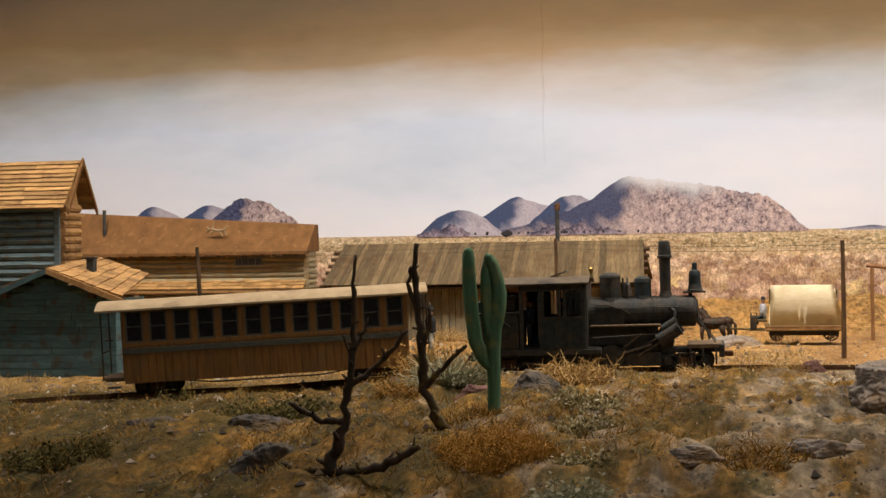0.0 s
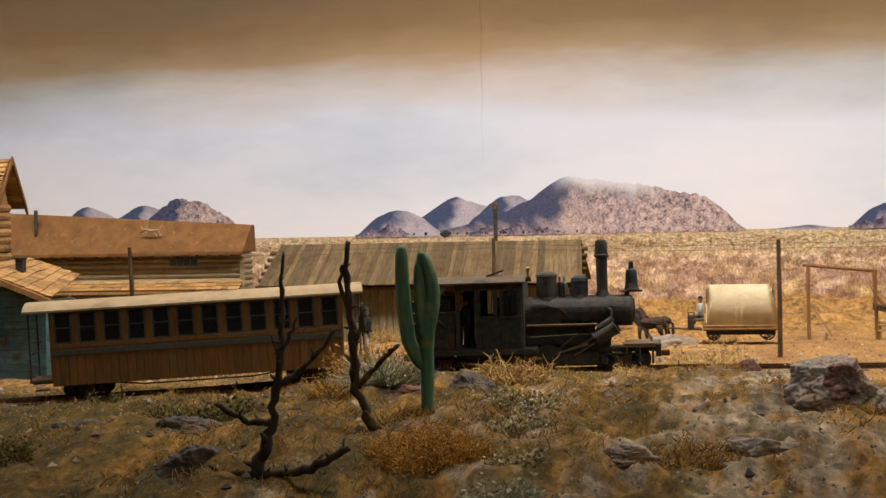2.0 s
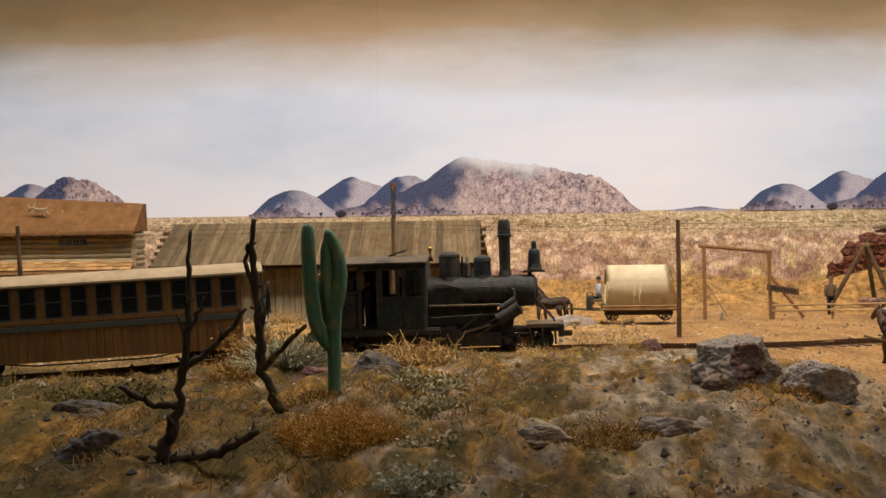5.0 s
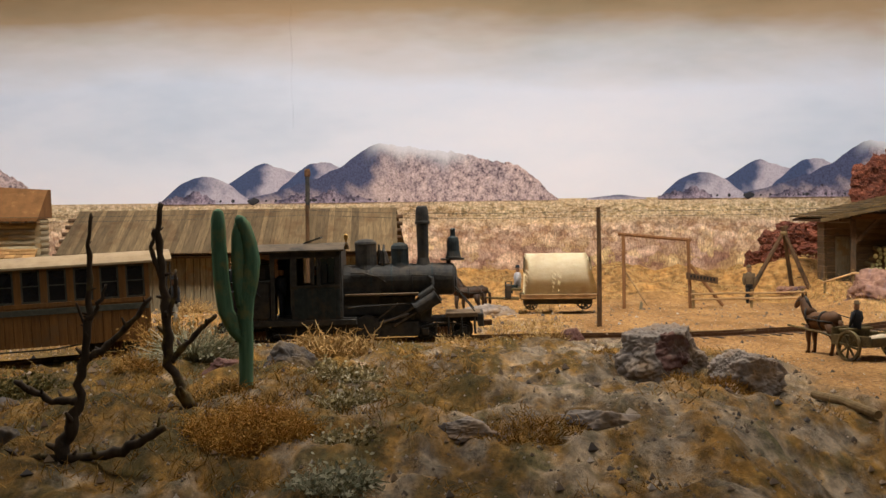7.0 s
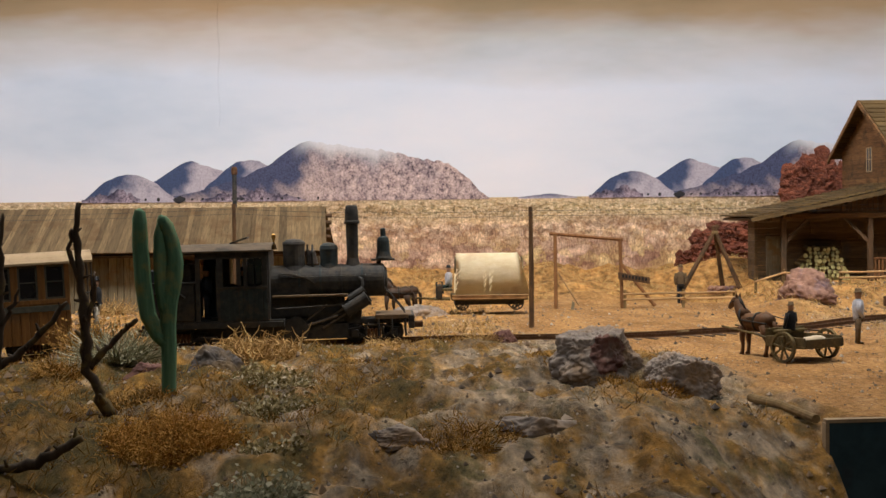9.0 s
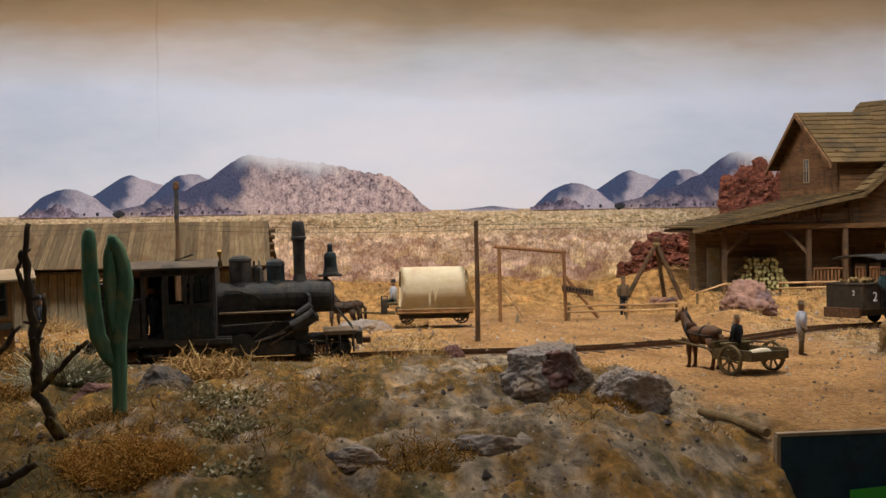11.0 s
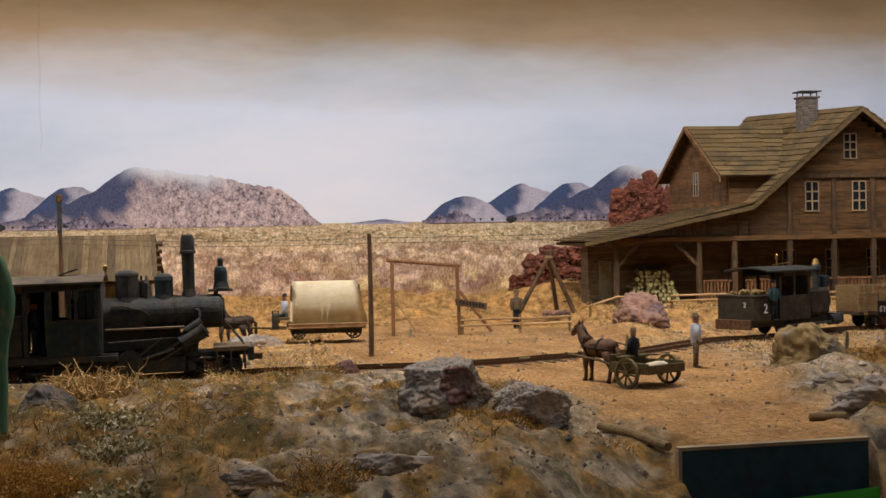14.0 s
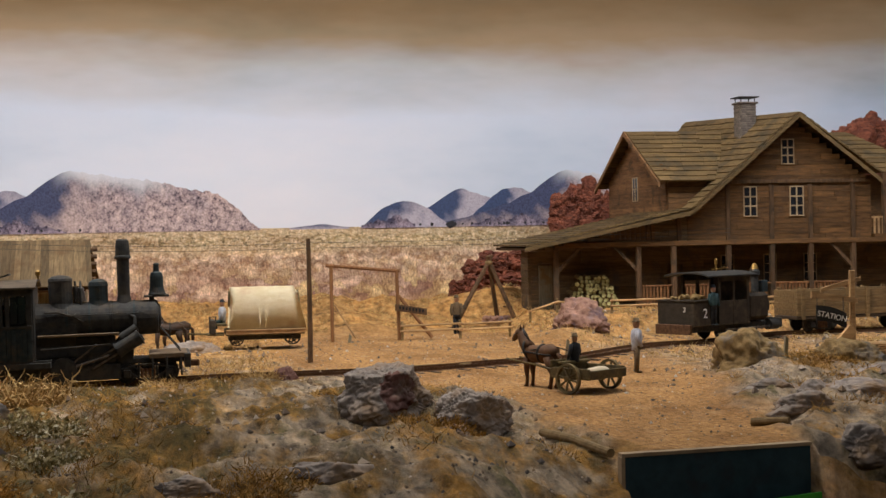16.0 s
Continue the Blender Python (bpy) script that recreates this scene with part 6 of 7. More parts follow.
    toy_horse(bx - 76, by + 8, gz(-4, 1258) + 0.2, 1.06, "horse", 0, "dark brown toy horse on the far side of the wagon pole", 0.8)


def donkey_cart():
    cx, cy, turn = 233, 835, 32
    z = gz(cx, cy)
    w = thing("donkey_cart", cx, cy, z, "small two-wheeled olive wooden cart with a pale sack", "cart", turn=turn)
    # axle along x, drawn towards +y
    for x in (-18.5, 18.5):
        spoked_wheel(w, (x, 0, 9.0), 9.0, 2.2, 8, M["cart"], turn=90, spoke_r=0.7)
    part("axle", rod((-19, 0, 9.0), (19, 0, 9.0), 1.0, seg=8), M["cart"], w)
    part("bed", box(-16, 16, -14, 16, 8.6, 10.2, 0.3), M["cart"], w)
    for x in (-16, 15):
        part("side_board", box(x, x + 1.2, -14, 16, 10, 15, 0.3), M["cart"], w)
    part("tail_board", box(-16, 16, -15, -13.8, 9, 14, 0.3), M["cart"], w)
    part("front_board", box(-16, 16, 15, 16.4, 9, 19, 0.3), M["cart"], w)
    part("seat", box(-12, 12, 9, 14, 16.5, 18, 0.3), M["cart"], w)
    for x in (-6, 6):
        part("shaft", tube([(x, 15, 10.5), (x, 34, 14), (x, 62, 17)], 0.7, 6), M["cart"], w)
    m = pose(cx, cy, z, 0, 0, turn)
    solid("sack", boulder(6.5, 5, 2.6, 3, 0.14, 3), M["paper"], "pale cream sack lying in the cart", "sack", m @ Vector((1, -6, 12.6)), soft=True)
    p = m @ Vector((0, 11, 3.5))
    figurine(p.x, p.y, p.z + 1.5, 29, "cloth_black", "cloth_black", "cloth_brown", "toy driver in a black coat sitting on a cart", turn + 180, True)
    p = m @ Vector((0, 40, 0))
    toy_horse(p.x, p.y, gz(p.x, p.y) + 0.3, 1.10, "donkey", turn - 90, "bay toy horse in harness drawing a small cart", 1.5)
    bm = tube([(p.x - 6, p.y - 2, z + 23), (p.x + 8, p.y - 12, z + 25), (p.x + 20, p.y - 22, z + 21)], 0.35, 5)
    solid("rein", bm, M["harness"], "thin black rein from driver to horse", "rein")


covered_wagon()
donkey_cart()
figurine(295, 930, gz(295, 930), 36, "cloth_pale", "cloth_brown", "cloth_brown", "standing toy man in pale blue shirt and brown trousers", 80)
figurine(263, 1362, gz(263, 1362), 37, "cloth_brown", "cloth_black", "cloth_brown", "standing toy man in an open brown coat beside a fence", -10)
figurine(-195, 1312, gz(-195, 1312), 35, "cloth_black", "cloth_black", "cloth_black", "standing toy man in black before a hut door", 0)
figurine(-206, track_y(-0.206) * 1000 - 8, track_z(-0.206) * 1000 + 13.6, 36, "cloth_black", "cloth_white", "cloth_black", "toy conductor in black jacket on the coach platform", 90)
figurine(-135, track_y(-0.135) * 1000 - 8, track_z(-0.135) * 1000 + 18, 35, "cloth_black", "cloth_black", "cloth_black", "toy fireman standing in the cab doorway", 90)
figurine(-112, track_y(-0.112) * 1000 + 4, track_z(-0.112) * 1000 + 18, 34, "cloth_teal", "cloth_black", "cloth_black", "toy engine driver inside the cab", 90)
figurine(427, track_y(0.427) * 1000 - 12, track_z(0.427) * 1000 + 12.5, 33, "cloth_teal", "cloth_black", "cloth_black", "toy driver in a teal coat leaning from the cab", 20)

# ---- posts, gate, fences, signs ----
def pole(x, y, top, r, label, group="telegraph poles", lean=(0, 0)):
    z = gz(x, y) - 3
    bm = tube([(x, y, z), (x + lean[0] * 0.5 + 0.3, y, (z + top) / 2), (x + lean[0], y + lean[1], top)], [r * 1.1, r, r * 0.85], 10)
    solid("wooden_pole", bm, M["post"], label, "pole", group=group)


pole(96, 1100, 93, 1.9, "tall bare brown wooden pole in the sand")
pole(-143.5, 1200, 98.5, 1.9, "tall bare brown wooden pole before the hut")
pole(-459, 1150, 96, 2.0, "tall bare brown wooden pole by the barn", lean=(-4, 0))


def wires():
    """Two thin wires that sag from pole to pole and end at the house."""
    stops = [(-463, 1150, 92), (-143.5, 1200, 94), (96, 1100, 90), (548, 1374, 96)]
    for drop in (0, 4):
        pts = []
        for (xa, ya, za), (xb, yb, zb) in zip(stops, stops[1:]):
            for k in range(10):
                u = k / 10
                pts.append((xa + (xb - xa) * u, ya + (yb - ya) * u - 2, za + (zb - za) * u - drop - 5 * 4 * u * (1 - u) * 0.5))
        pts.append((stops[-1][0], stops[-1][1] - 2, stops[-1][2] - drop))
        solid("telegraph_wire", tube(pts, 0.16, 5), M["iron"], "thin dark wire strung from pole to pole", "wire", group="telegraph wires")


wires()


def yard_gate():
    g = thing("ranch_gate", 0, 0, 0, "tall timber gateway with a crossbar over sandy ground", "gate")
    y = 1300
    part("post", rod((136.3, y, -2), (136.0, y, 68), 1.7, seg=8), M["rail_wood"], g)
    part("post", rod((197, y, -2), (195.4, y, 64), 1.7, seg=8), M["rail_wood"], g)
    part("crossbar", rod((131, y, 69), (198, y, 62.5), 1.5, seg=8), M["rail_wood"], g)
    part("brace", rod((138, y, 34), (157, y - 3, 3), 0.8, seg=6), M["pale_wood"], g)
    part("brace", rod((197, y, 40), (226, y - 6, 2), 1.6, seg=8), M["rail_wood"], g)
    b = part("name_board", prism([(193, 27), (222, 22), (222, 28), (193, 33)], 1.2, "XZ", y - 4), M["post"], g, "weathered board with dark lettering")
    for k in range(8):
        part("letter_bar", box(196.5 + k * 3.0, 198.2 + k * 3.0, y - 4.6, y - 4.0, 28.2 - k * 0.5, 31.0 - k * 0.5), M["black"], b)


def rail_fence(points, heights, label, post_h=17):
    f = thing("rail_fence", 0, 0, 0, label, "fence", "rail fences")
    for x, y in points:
        z = gz(x, y)
        part("post", rod((x, y, z - 2), (x, y, z + post_h), 1.3, seg=8), M["log_bark"], f)
    for (xa, ya), (xb, yb) in zip(points, points[1:]):
        for hgt in heights:
            part("rail", rod((xa - 2, ya - 1.2, gz(xa, ya) + hgt), (xb + 2, yb - 1.2, gz(xb, yb) + hgt + 0.8), 1.0, seg=7), M["pale_wood"], f)


def derrick():
    t = thing("timber_tripod", 0, 0, 0, "tall tripod of dark round timbers over a well", "tripod")
    a = (309, 1420, 68)
    for x, y, r in ((268, 1412, 2.6), (332, 1408, 2.4), (322, 1440, 2.4)):
        d = Vector(a) - Vector((x, y, gz(x, y)))
        part("leg", rod((x, y, gz(x, y) - 2), Vector(a) + d * 0.08, r, r * 0.8, seg=9), M["post"], t)
    part("lashing", turned([(3.4, 64), (4.0, 66), (3.2, 68)], (309, 1420, 0), "Z", 12), M["log_bark"], t)
    part("ladder_rung", rod((320, 1409, 22), (330, 1411, 22), 0.8, seg=6), M["post"], t)
    w = thing("stone_well", 318, 1425, gz(318, 1425), "low ring of rough field stones", "well")
    rng = random.Random(2)
    for r in range(2):
        for k in range(11):
            an = 2 * math.pi * (k + 0.5 * r) / 11
            bm = boulder(3.2, 2.4, 2.2, k + r * 20, 0.25, 2)
            bmesh.ops.translate(bm, vec=(13 * math.cos(an), 9 * math.sin(an), 2 + 3.6 * r), verts=bm.verts)
            part("stone", bm, M["rock_pink"], w)


yard_gate()
derrick()
rail_fence([(199, 1296), (252, 1294), (300, 1300)], (8, 13), "low split-rail fence of pale timber by the gate")
rail_fence([(330, 1340), (356, 1338), (392, 1336)], (10,), "low split-rail fence before the porch", 14)
rail_fence([(402, 1312), (452, 1310), (520, 1306), (590, 1304)], (7, 12), "low split-rail fence along the house yard", 15)
for x, y, hgt in ((292, 1085, 12), (398, 925, 17), (150, 1290, 8)):
    solid("short_stake", prism([(x - 1.6, gz(x, y) - 2), (x + 1.6, gz(x, y) - 2), (x + 2.2, gz(x, y) + hgt - 2), (x + 0.4, gz(x, y) + hgt)], 2.0, "XZ", y), M["grey_plank"], "short broken grey stake in the sand", "stake", group="stakes")


def station_sign():
    s = thing("station_sign", 496, 1020, gz(496, 1020), "station sign hanging from a tall pale post", "sign")
    part("post", box(-2, 2, -1.6, 1.6, -3, 62, 0.4), M["pale_wood"], s)
    part("arm", prism([(-34, 42), (3, 37), (3, 41), (-34, 47)], 2, "XZ", -3), M["pale_wood"], s)
    part("arm", prism([(-24, 46), (8, 54), (8, 57), (-24, 49)], 2, "XZ", 1.4), M["pale_wood"], s)
    n, top, low = 12, [], []
    for k in range(n + 1):
        x = -31 + 24 * k / n
        top.append((x, 36.5 + 1.8 * math.sin(math.pi * k / n) - 6.5 * k / n))
        low.append((x, 25 + 1.8 * math.sin(math.pi * k / n) - 6.5 * k / n))
    b = part("board", prism(top + low[::-1], 1.2, "XZ", -4.4), M["black"], s, "black arched board")
    cu = bpy.data.curves.new("lettering", "FONT")
    cu.body, cu.size, cu.extrude, cu.align_x, cu.space_character = "STATION", 0.0060, 0.00015, "CENTER", 0.95
    cu.materials.append(M["white"])
    ob = new("lettering", cu)
    ob.parent = b
    ob.matrix_basis = Matrix.Translation((-0.0190, -0.0047, 0.0262)) @ Euler((radians(90), radians(13), 0)).to_matrix().to_4x4()
    for x in (-30, -9):
        part("hanger", rod((x, -3.5, 30), (x, -3.2, 42), 0.3, seg=5), M["iron"], s)


station_sign()


# ---- timber ----
def wood_pile(x0, x1, y, z, rows, r, label, taper=0.0, seed=1):
    w = thing("wood_pile", 0, 0, 0, label, "wood pile", "wood piles")
    rng = random.Random(seed)
    body = mesh_of("log", rod((0, -6, 0), (0, 12, 0), r, seg=9), M["log_bark"])
    face = mesh_of("cut_end", turned([(r * 0.93, 0), (r * 0.9, -0.4), (0.2, -0.5)], (0, -6, 0), "Y", 9), M["log_end"])
    for k in range(rows):
        a = x0 + r * (k % 2) + taper * k
        b = x1 - taper * 0.8 * k
        n = max(1, int((b - a) / (2 * r)))
        for i in range(n):
            s = rng.uniform(0.75, 1.18)
            p = pose((a + (i + 0.5) * 2 * r + rng.uniform(-0.5, 0.5)) * MM, (y + rng.uniform(-2.5, 2.5)) * MM, (z + r + k * r * 1.7 + rng.uniform(-0.4, 0.4)) * MM, rng.uniform(-7, 7), rng.uniform(0, 360), rng.uniform(-9, 9)) @ Matrix.Diagonal((s, 1, s, 1))
            piece("log", body, w, p)
            piece("cut_end", face, w, p)


wood_pile(-136, -80, 1288, gz(-105, 1288) - 1, 7, 2.0, "stack of split firewood against the hut wall", 2.4, 4)
wood_pile(380, 440, 1402, 17, 9, 2.2, "heap of pale split firewood on the house porch", 2.0, 9)


def lumber():
    rng = random.Random(14)
    w = thing("lumber_stack", 0, 0, 0, "untidy stack of pale sawn boards on the ground", "lumber")
    z0 = gz(510, 1000)
    for k in range(22):
        lv = k // 5
        x = 478 + rng.uniform(-6, 10)
        y = 975 + (k % 5) * 9 + rng.uniform(-2, 2)
        ln = rng.uniform(70, 130)
        bm = box(0, ln, -3, 3, 0, 1.8, 0.2)
        bmesh.ops.rotate(bm, cent=(0, 0, 0), matrix=Matrix.Rotation(rng.uniform(-0.10, 0.10), 3, "Z"), verts=bm.verts)
        bmesh.ops.translate(bm, vec=(x, y, z0 + lv * 2.3 + rng.uniform(0, 0.5)), verts=bm.verts)
        part("board", bm, M["pale_wood"], w)
    bm = box(-4, 4, -1.4, 1.4, 0, 30, 0.3)
    bmesh.ops.rotate(bm, cent=(0, 0, 0), matrix=Matrix.Rotation(0.75, 3, "Y"), verts=bm.verts)
    bmesh.ops.translate(bm, vec=(458, 985, z0), verts=bm.verts)
    solid("leaning_plank", bm, M["pale_wood"], "short pale plank leaning on a rock", "plank")


lumber()
for pts, r, label in (([(166, 694), (171, 660), (177, 622)], 2.0, "stripped round log along the road edge"),
                      ([(262, 668), (268, 662), (275, 655)], 2.0, "short stripped log along the road edge"),
                      ([(130, 1008), (200, 1012)], 1.6, "thin pole lying beside the track")):
    bm = tube([(x, y, max(gz(x, y), -4.0) + r * 0.8) for x, y in pts], r, 10)
    solid("fallen_log", bm, M["log_bark"], label, "log", group="logs on the ground")


# ---- rocks ----
def bedded(bm, rz, spread=0.45):
    """Widens a rock below its middle, so that it grows out of the ground."""
    for v in bm.verts:
        k = max(0.0, 0.25 - v.co.z / rz)
        v.co.x, v.co.y = v.co.x * (1 + spread * k), v.co.y * (1 + spread * k)
    return bm


def rock(x, y, rx, ry, rz, seed, mat="rock_grey", label="rough grey violet rock on the ground", up=-0.12, rough=0.28, cuts=5, name="rock"):
    z = gz(x, y) + rz * up
    return solid(name, bedded(boulder(rx, ry, rz, seed, rough, cuts), rz), M[mat], label, "rock", (x, y, z), "rocks", soft=True)


def two_tone_rock():
    bm = bedded(boulder(21, 15, 18, 5, 0.22, 6), 18)
    bm.faces.ensure_lookup_table()
    for f in bm.faces:
        c = f.calc_center_median()
        if c.y < -4 and (c.x - 3) ** 2 / 90 + (c.z - 4) ** 2 / 90 < 1 + 0.4 * noise.noise(c * 0.3):
            f.material_index = 1
    solid("rock", bm, [M["rock_grey"], M["rock_red"]], "large grey boulder with a dark red broken face", "rock", (97, 730, gz(97, 730) + 6), "rocks", soft=True)


two_tone_rock()
rock(134, 706, 18, 12, 15, 8, cuts=6, label="jagged blue-grey rock beside a large boulder", up=0.3)
rock(63.5, 945, 10, 8, 8.5, 12, "rock_red", "dark red angular stone near the track")
rock(354, 1250, 21, 14, 17, 17, "rock_pink", "pinkish grey broken boulder in the house yard", 0.35, 0.4)
rock(12, 1222, 21, 9, 11, 22, label="low grey rock before the horses")
rock(-103, 1245, 14, 10, 9, 23, "rock_grey", "grey stone in front of a wood pile")
rock(50, 572, 15, 10, 8, 31, label="large cracked grey rock at the front bank")
rock(-103, 775, 13, 9, 12, 36, "rock_dark", label="dark grey stone beside dry straw")
rock(-135, 770, 12, 9, 8, 38, "rock_red", "brown stone beside the cactus")
rock(-185, 530, 15, 9, 9, 39, "rock_dark")
rock(-230, 640, 16, 10, 8, 40, "rock_dark")
rock(-300, 670, 20, 13, 7, 41, "rock_dark")
rock(-5, 560, 12, 8, 5, 42)
rock(360, 900, 24, 15, 20, 43, "rock_ochre", "grey ochre outcrop beside the yard track")
rock(425, 895, 27, 16, 15, 44, "rock_ochre", "rounded outcrop with ochre moss beside lumber")
rock(330, 745, 11, 8, 8, 45)
rock(318, 770, 16, 9, 5, 46)
rock(352, 735, 20, 12, 6, 47)
rock(300, 690, 14, 9, 7, 48)
rock(400, 800, 24, 14, 8, 49)
rock(296, 625, 13, 8, 9, 52)
rock(338, 650, 18, 11, 9, 53)


def crag(name, x, y, z, w, d, h, n, seed, label, slab=1.0, course=(0.2, 0.34)):
    """Weathered sandstone towers of stacked, rounded blocks; slab above 1 makes them broad and low."""
    rng = random.Random(seed)
    t = thing(name, x, y, z, label, "rock formation", "red rock formations")
    for k in range(n):
        u = (k + 0.5) / n
        px = -w / 2 + w * u + rng.uniform(-0.3, 0.3) * w / n
        hh = h * (0.5 + 0.5 * math.sin(math.pi * min(1, 0.10 + 0.8 * u))) * rng.uniform(0.84, 1.04)
        half, z0, py = w / n * rng.uniform(0.62, 0.95) * slab, -6.0, rng.uniform(-0.45, 0.45) * d
        while z0 < hh:
            tall = rng.uniform(*course) * h
            top = z0 > hh - tall
            r = half * rng.uniform(0.8, 1.12) * (0.72 if top else 1.0)
            b2 = boulder(r, d * 0.42 * rng.uniform(0.8, 1.1), tall * 0.66, seed * 7 + k * 13 + int(z0 * 3), 0.42, 4)
            bmesh.ops.translate(b2, vec=(px + rng.uniform(-0.12, 0.12) * half, py, z0 + tall * 0.5), verts=b2.verts)
            part("block", b2, M["sandstone"], t)
            z0 += tall * rng.uniform(0.72, 0.9)


crag("sandstone_crag", 486, 1668, 88, 78, 22, 60, 11, 61, "red sandstone crag rising behind the house", 1.7, (0.15, 0.30))
crag("sandstone_mound", 374, 1606, 20, 84, 36, 50, 9, 71, "broken red sandstone mound beside the porch", 2.0, (0.16, 0.28))
crag("sandstone_mound", 326, 1590, 18, 44, 26, 26, 5, 75, "broken red sandstone mound beside the porch", 1.1)
crag("sandstone_cliff", 900, 1690, 60, 190, 24, 168, 12, 81, "tall red sandstone cliff behind the house", 2.2, (0.12, 0.24))


# ---- plants ----
def leafy(name, stops, rough=0.9):
    m, t, b = shader(name)
    g = t.nodes.new("ShaderNodeNewGeometry")
    t.links.new(ramp(t, g.outputs["Random Per Island"], stops), b.inputs["Base Color"])
    b.inputs["Roughness"].default_value = rough
    b.inputs["Specular IOR Level"].default_value = 0.2
    return m


M["ochre_fibre"] = leafy("ochre_fibre", [(0, (0.10, 0.055, 0.012)), (0.5, (0.29, 0.16, 0.035)), (1, (0.46, 0.27, 0.075))])
M["ochre_bright"] = leafy("ochre_tumbleweed", [(0, (0.17, 0.085, 0.015)), (0.5, (0.42, 0.225, 0.04)), (1, (0.62, 0.36, 0.09))])
M["straw"] = leafy("pale_straw", [(0, (0.22, 0.13, 0.045)), (0.5, (0.44, 0.29, 0.11)), (1, (0.62, 0.45, 0.20))])
M["sage"] = leafy("pale_sage", [(0, (0.14, 0.15, 0.09)), (0.5, (0.32, 0.31, 0.20)), (1, (0.50, 0.47, 0.34))])
M["olive"] = leafy("olive_turf", [(0, (0.04, 0.04, 0.012)), (0.5, (0.12, 0.10, 0.03)), (1, (0.24, 0.18, 0.06))])
M["flower"] = leafy("white_flower", [(0, (0.10, 0.085, 0.03)), (0.5, (0.26, 0.20, 0.085)), (0.8, (0.40, 0.34, 0.18)), (1, (0.70, 0.66, 0.52))])
M["pebble"] = leafy("pebbles", [(0, (0.08, 0.075, 0.075)), (0.4, (0.22, 0.17, 0.13)), (0.8, (0.36, 0.26, 0.16)), (1, (0.58, 0.52, 0.46))])


class Strands:
    """Gathers thin bent hairs, leaves and grains into one mesh, in metres."""

    def __init__(self):
        self.v, self.f = [], []

    def hair(self, p, d, length, r, curl, rng, seg=4):
        base = len(self.v)
        p, d = Vector(p), Vector(d).normalized()
        for k in range(seg + 1):
            w = r * (1 - 0.7 * k / seg)
            q = d.to_track_quat("Z", "Y")
            for a in (0, 2.1, 4.2):
                self.v.append(tuple(p + q @ Vector((w * math.cos(a), w * math.sin(a), 0))))
            p = p + d * (length / seg)
            d = (d + Vector((rng.gauss(0, curl), rng.gauss(0, curl), rng.gauss(0, curl) - 0.05))).normalized()
        for k in range(seg):
            for a in range(3):
                b, c = base + 3 * k, base + 3 * k + 3
                self.f.append((b + a, b + (a + 1) % 3, c + (a + 1) % 3, c + a))
        return p

    def leaf(self, p, size, rng):
        base = len(self.v)
        d = Vector((rng.gauss(0, 1), rng.gauss(0, 1), rng.gauss(0, 1))).normalized()
        s = d.orthogonal().normalized()
        p = Vector(p)
        for u, w in ((-1, 0), (0, 0.6), (1, 0), (0, -0.6)):
            self.v.append(tuple(p + d * size * u + s * size * w))
        self.f.append((base, base + 1, base + 2, base + 3))

    def grain(self, p, r, rng):
        base = len(self.v)
        for u in ((1, 0, 0), (-0.5, 0.87, 0), (-0.5, -0.87, 0), (0, 0, 0.9), (0, 0, -0.7)):
            k = r * rng.uniform(0.6, 1.3)
            self.v.append((p[0] + u[0] * k, p[1] + u[1] * k, p[2] + u[2] * k))
        self.f += [(base, base + 1, base + 3), (base + 1, base + 2, base + 3), (base + 2, base, base + 3), (base + 1, base, base + 4), (base + 2, base + 1, base + 4), (base, base + 2, base + 4)]

    def make(self, name, material):
        me = bpy.data.meshes.new(name)
        me.from_pydata(self.v, [], self.f)
        me.materials.append(material)
        return me


def bush(x, y, r, h, n, mat, label, seed, curl=0.35, hair=0.00035, leaves=0, name="dry_bush", leaf_size=0.0011, lie=0.0):
    rng = random.Random(seed)
    s = Strands()
    z = height(x, y)
    for k in range(n):
        a, q = rng.uniform(0, 6.283), math.sqrt(rng.random())
        px, py = x + r * q * 0.75 * math.cos(a), y + r * q * 0.6 * math.sin(a)
        d = (math.cos(a) * (0.25 + q * 0.8), math.sin(a) * (0.25 + q * 0.8), (1.0 - 0.5 * q) * (1 - lie))
        end = s.hair((px, py, height(px, py) - 0.001), d, h * rng.uniform(0.6, 1.15), hair * rng.uniform(0.6, 1.3), curl, rng, 5)
        for i in range(leaves):
            t = rng.uniform(0.2, 1.0)
            s.leaf((px + (end.x - px) * t + rng.gauss(0, 0.0012), py + (end.y - py) * t + rng.gauss(0, 0.0012), z + (end.z - z) * t + rng.gauss(0, 0.0012)), leaf_size * rng.uniform(0.6, 1.4), rng)
    tagged(new(name, s.make(name, M[mat])), label, "bush", "desert bushes")


bush(-0.090, 0.555, 0.029, 0.014, 2200, "ochre_bright", "large curly ochre tumbleweed bush", 1, 0.95, 0.00028, leaves=2, leaf_size=0.0006)
bush(-0.237, 0.690, 0.032, 0.014, 800, "olive", "low olive yellow bush on the bank", 2, 0.5, leaves=3)
bush(-0.163, 0.812, 0.013, 0.028, 420, "sage", "pale grey-green feathery shrub", 3, 0.2, 0.0005, leaves=1)
bush(-0.086, 0.838, 0.026, 0.024, 560, "straw", "tangled pale straw tuft", 4, 1.0, 0.0007, lie=0.35)
bush(-0.065, 0.700, 0.019, 0.010, 260, "flower", "small bush with pale white flowers", 5, 0.4, leaves=5)
bush(-0.056, 0.625, 0.016, 0.010, 200, "flower", "small bush with pale white flowers", 6, 0.4, leaves=5)
bush(-0.052, 0.545, 0.012, 0.009, 170, "flower", "small bush with pale white flowers", 17, 0.4, leaves=5)
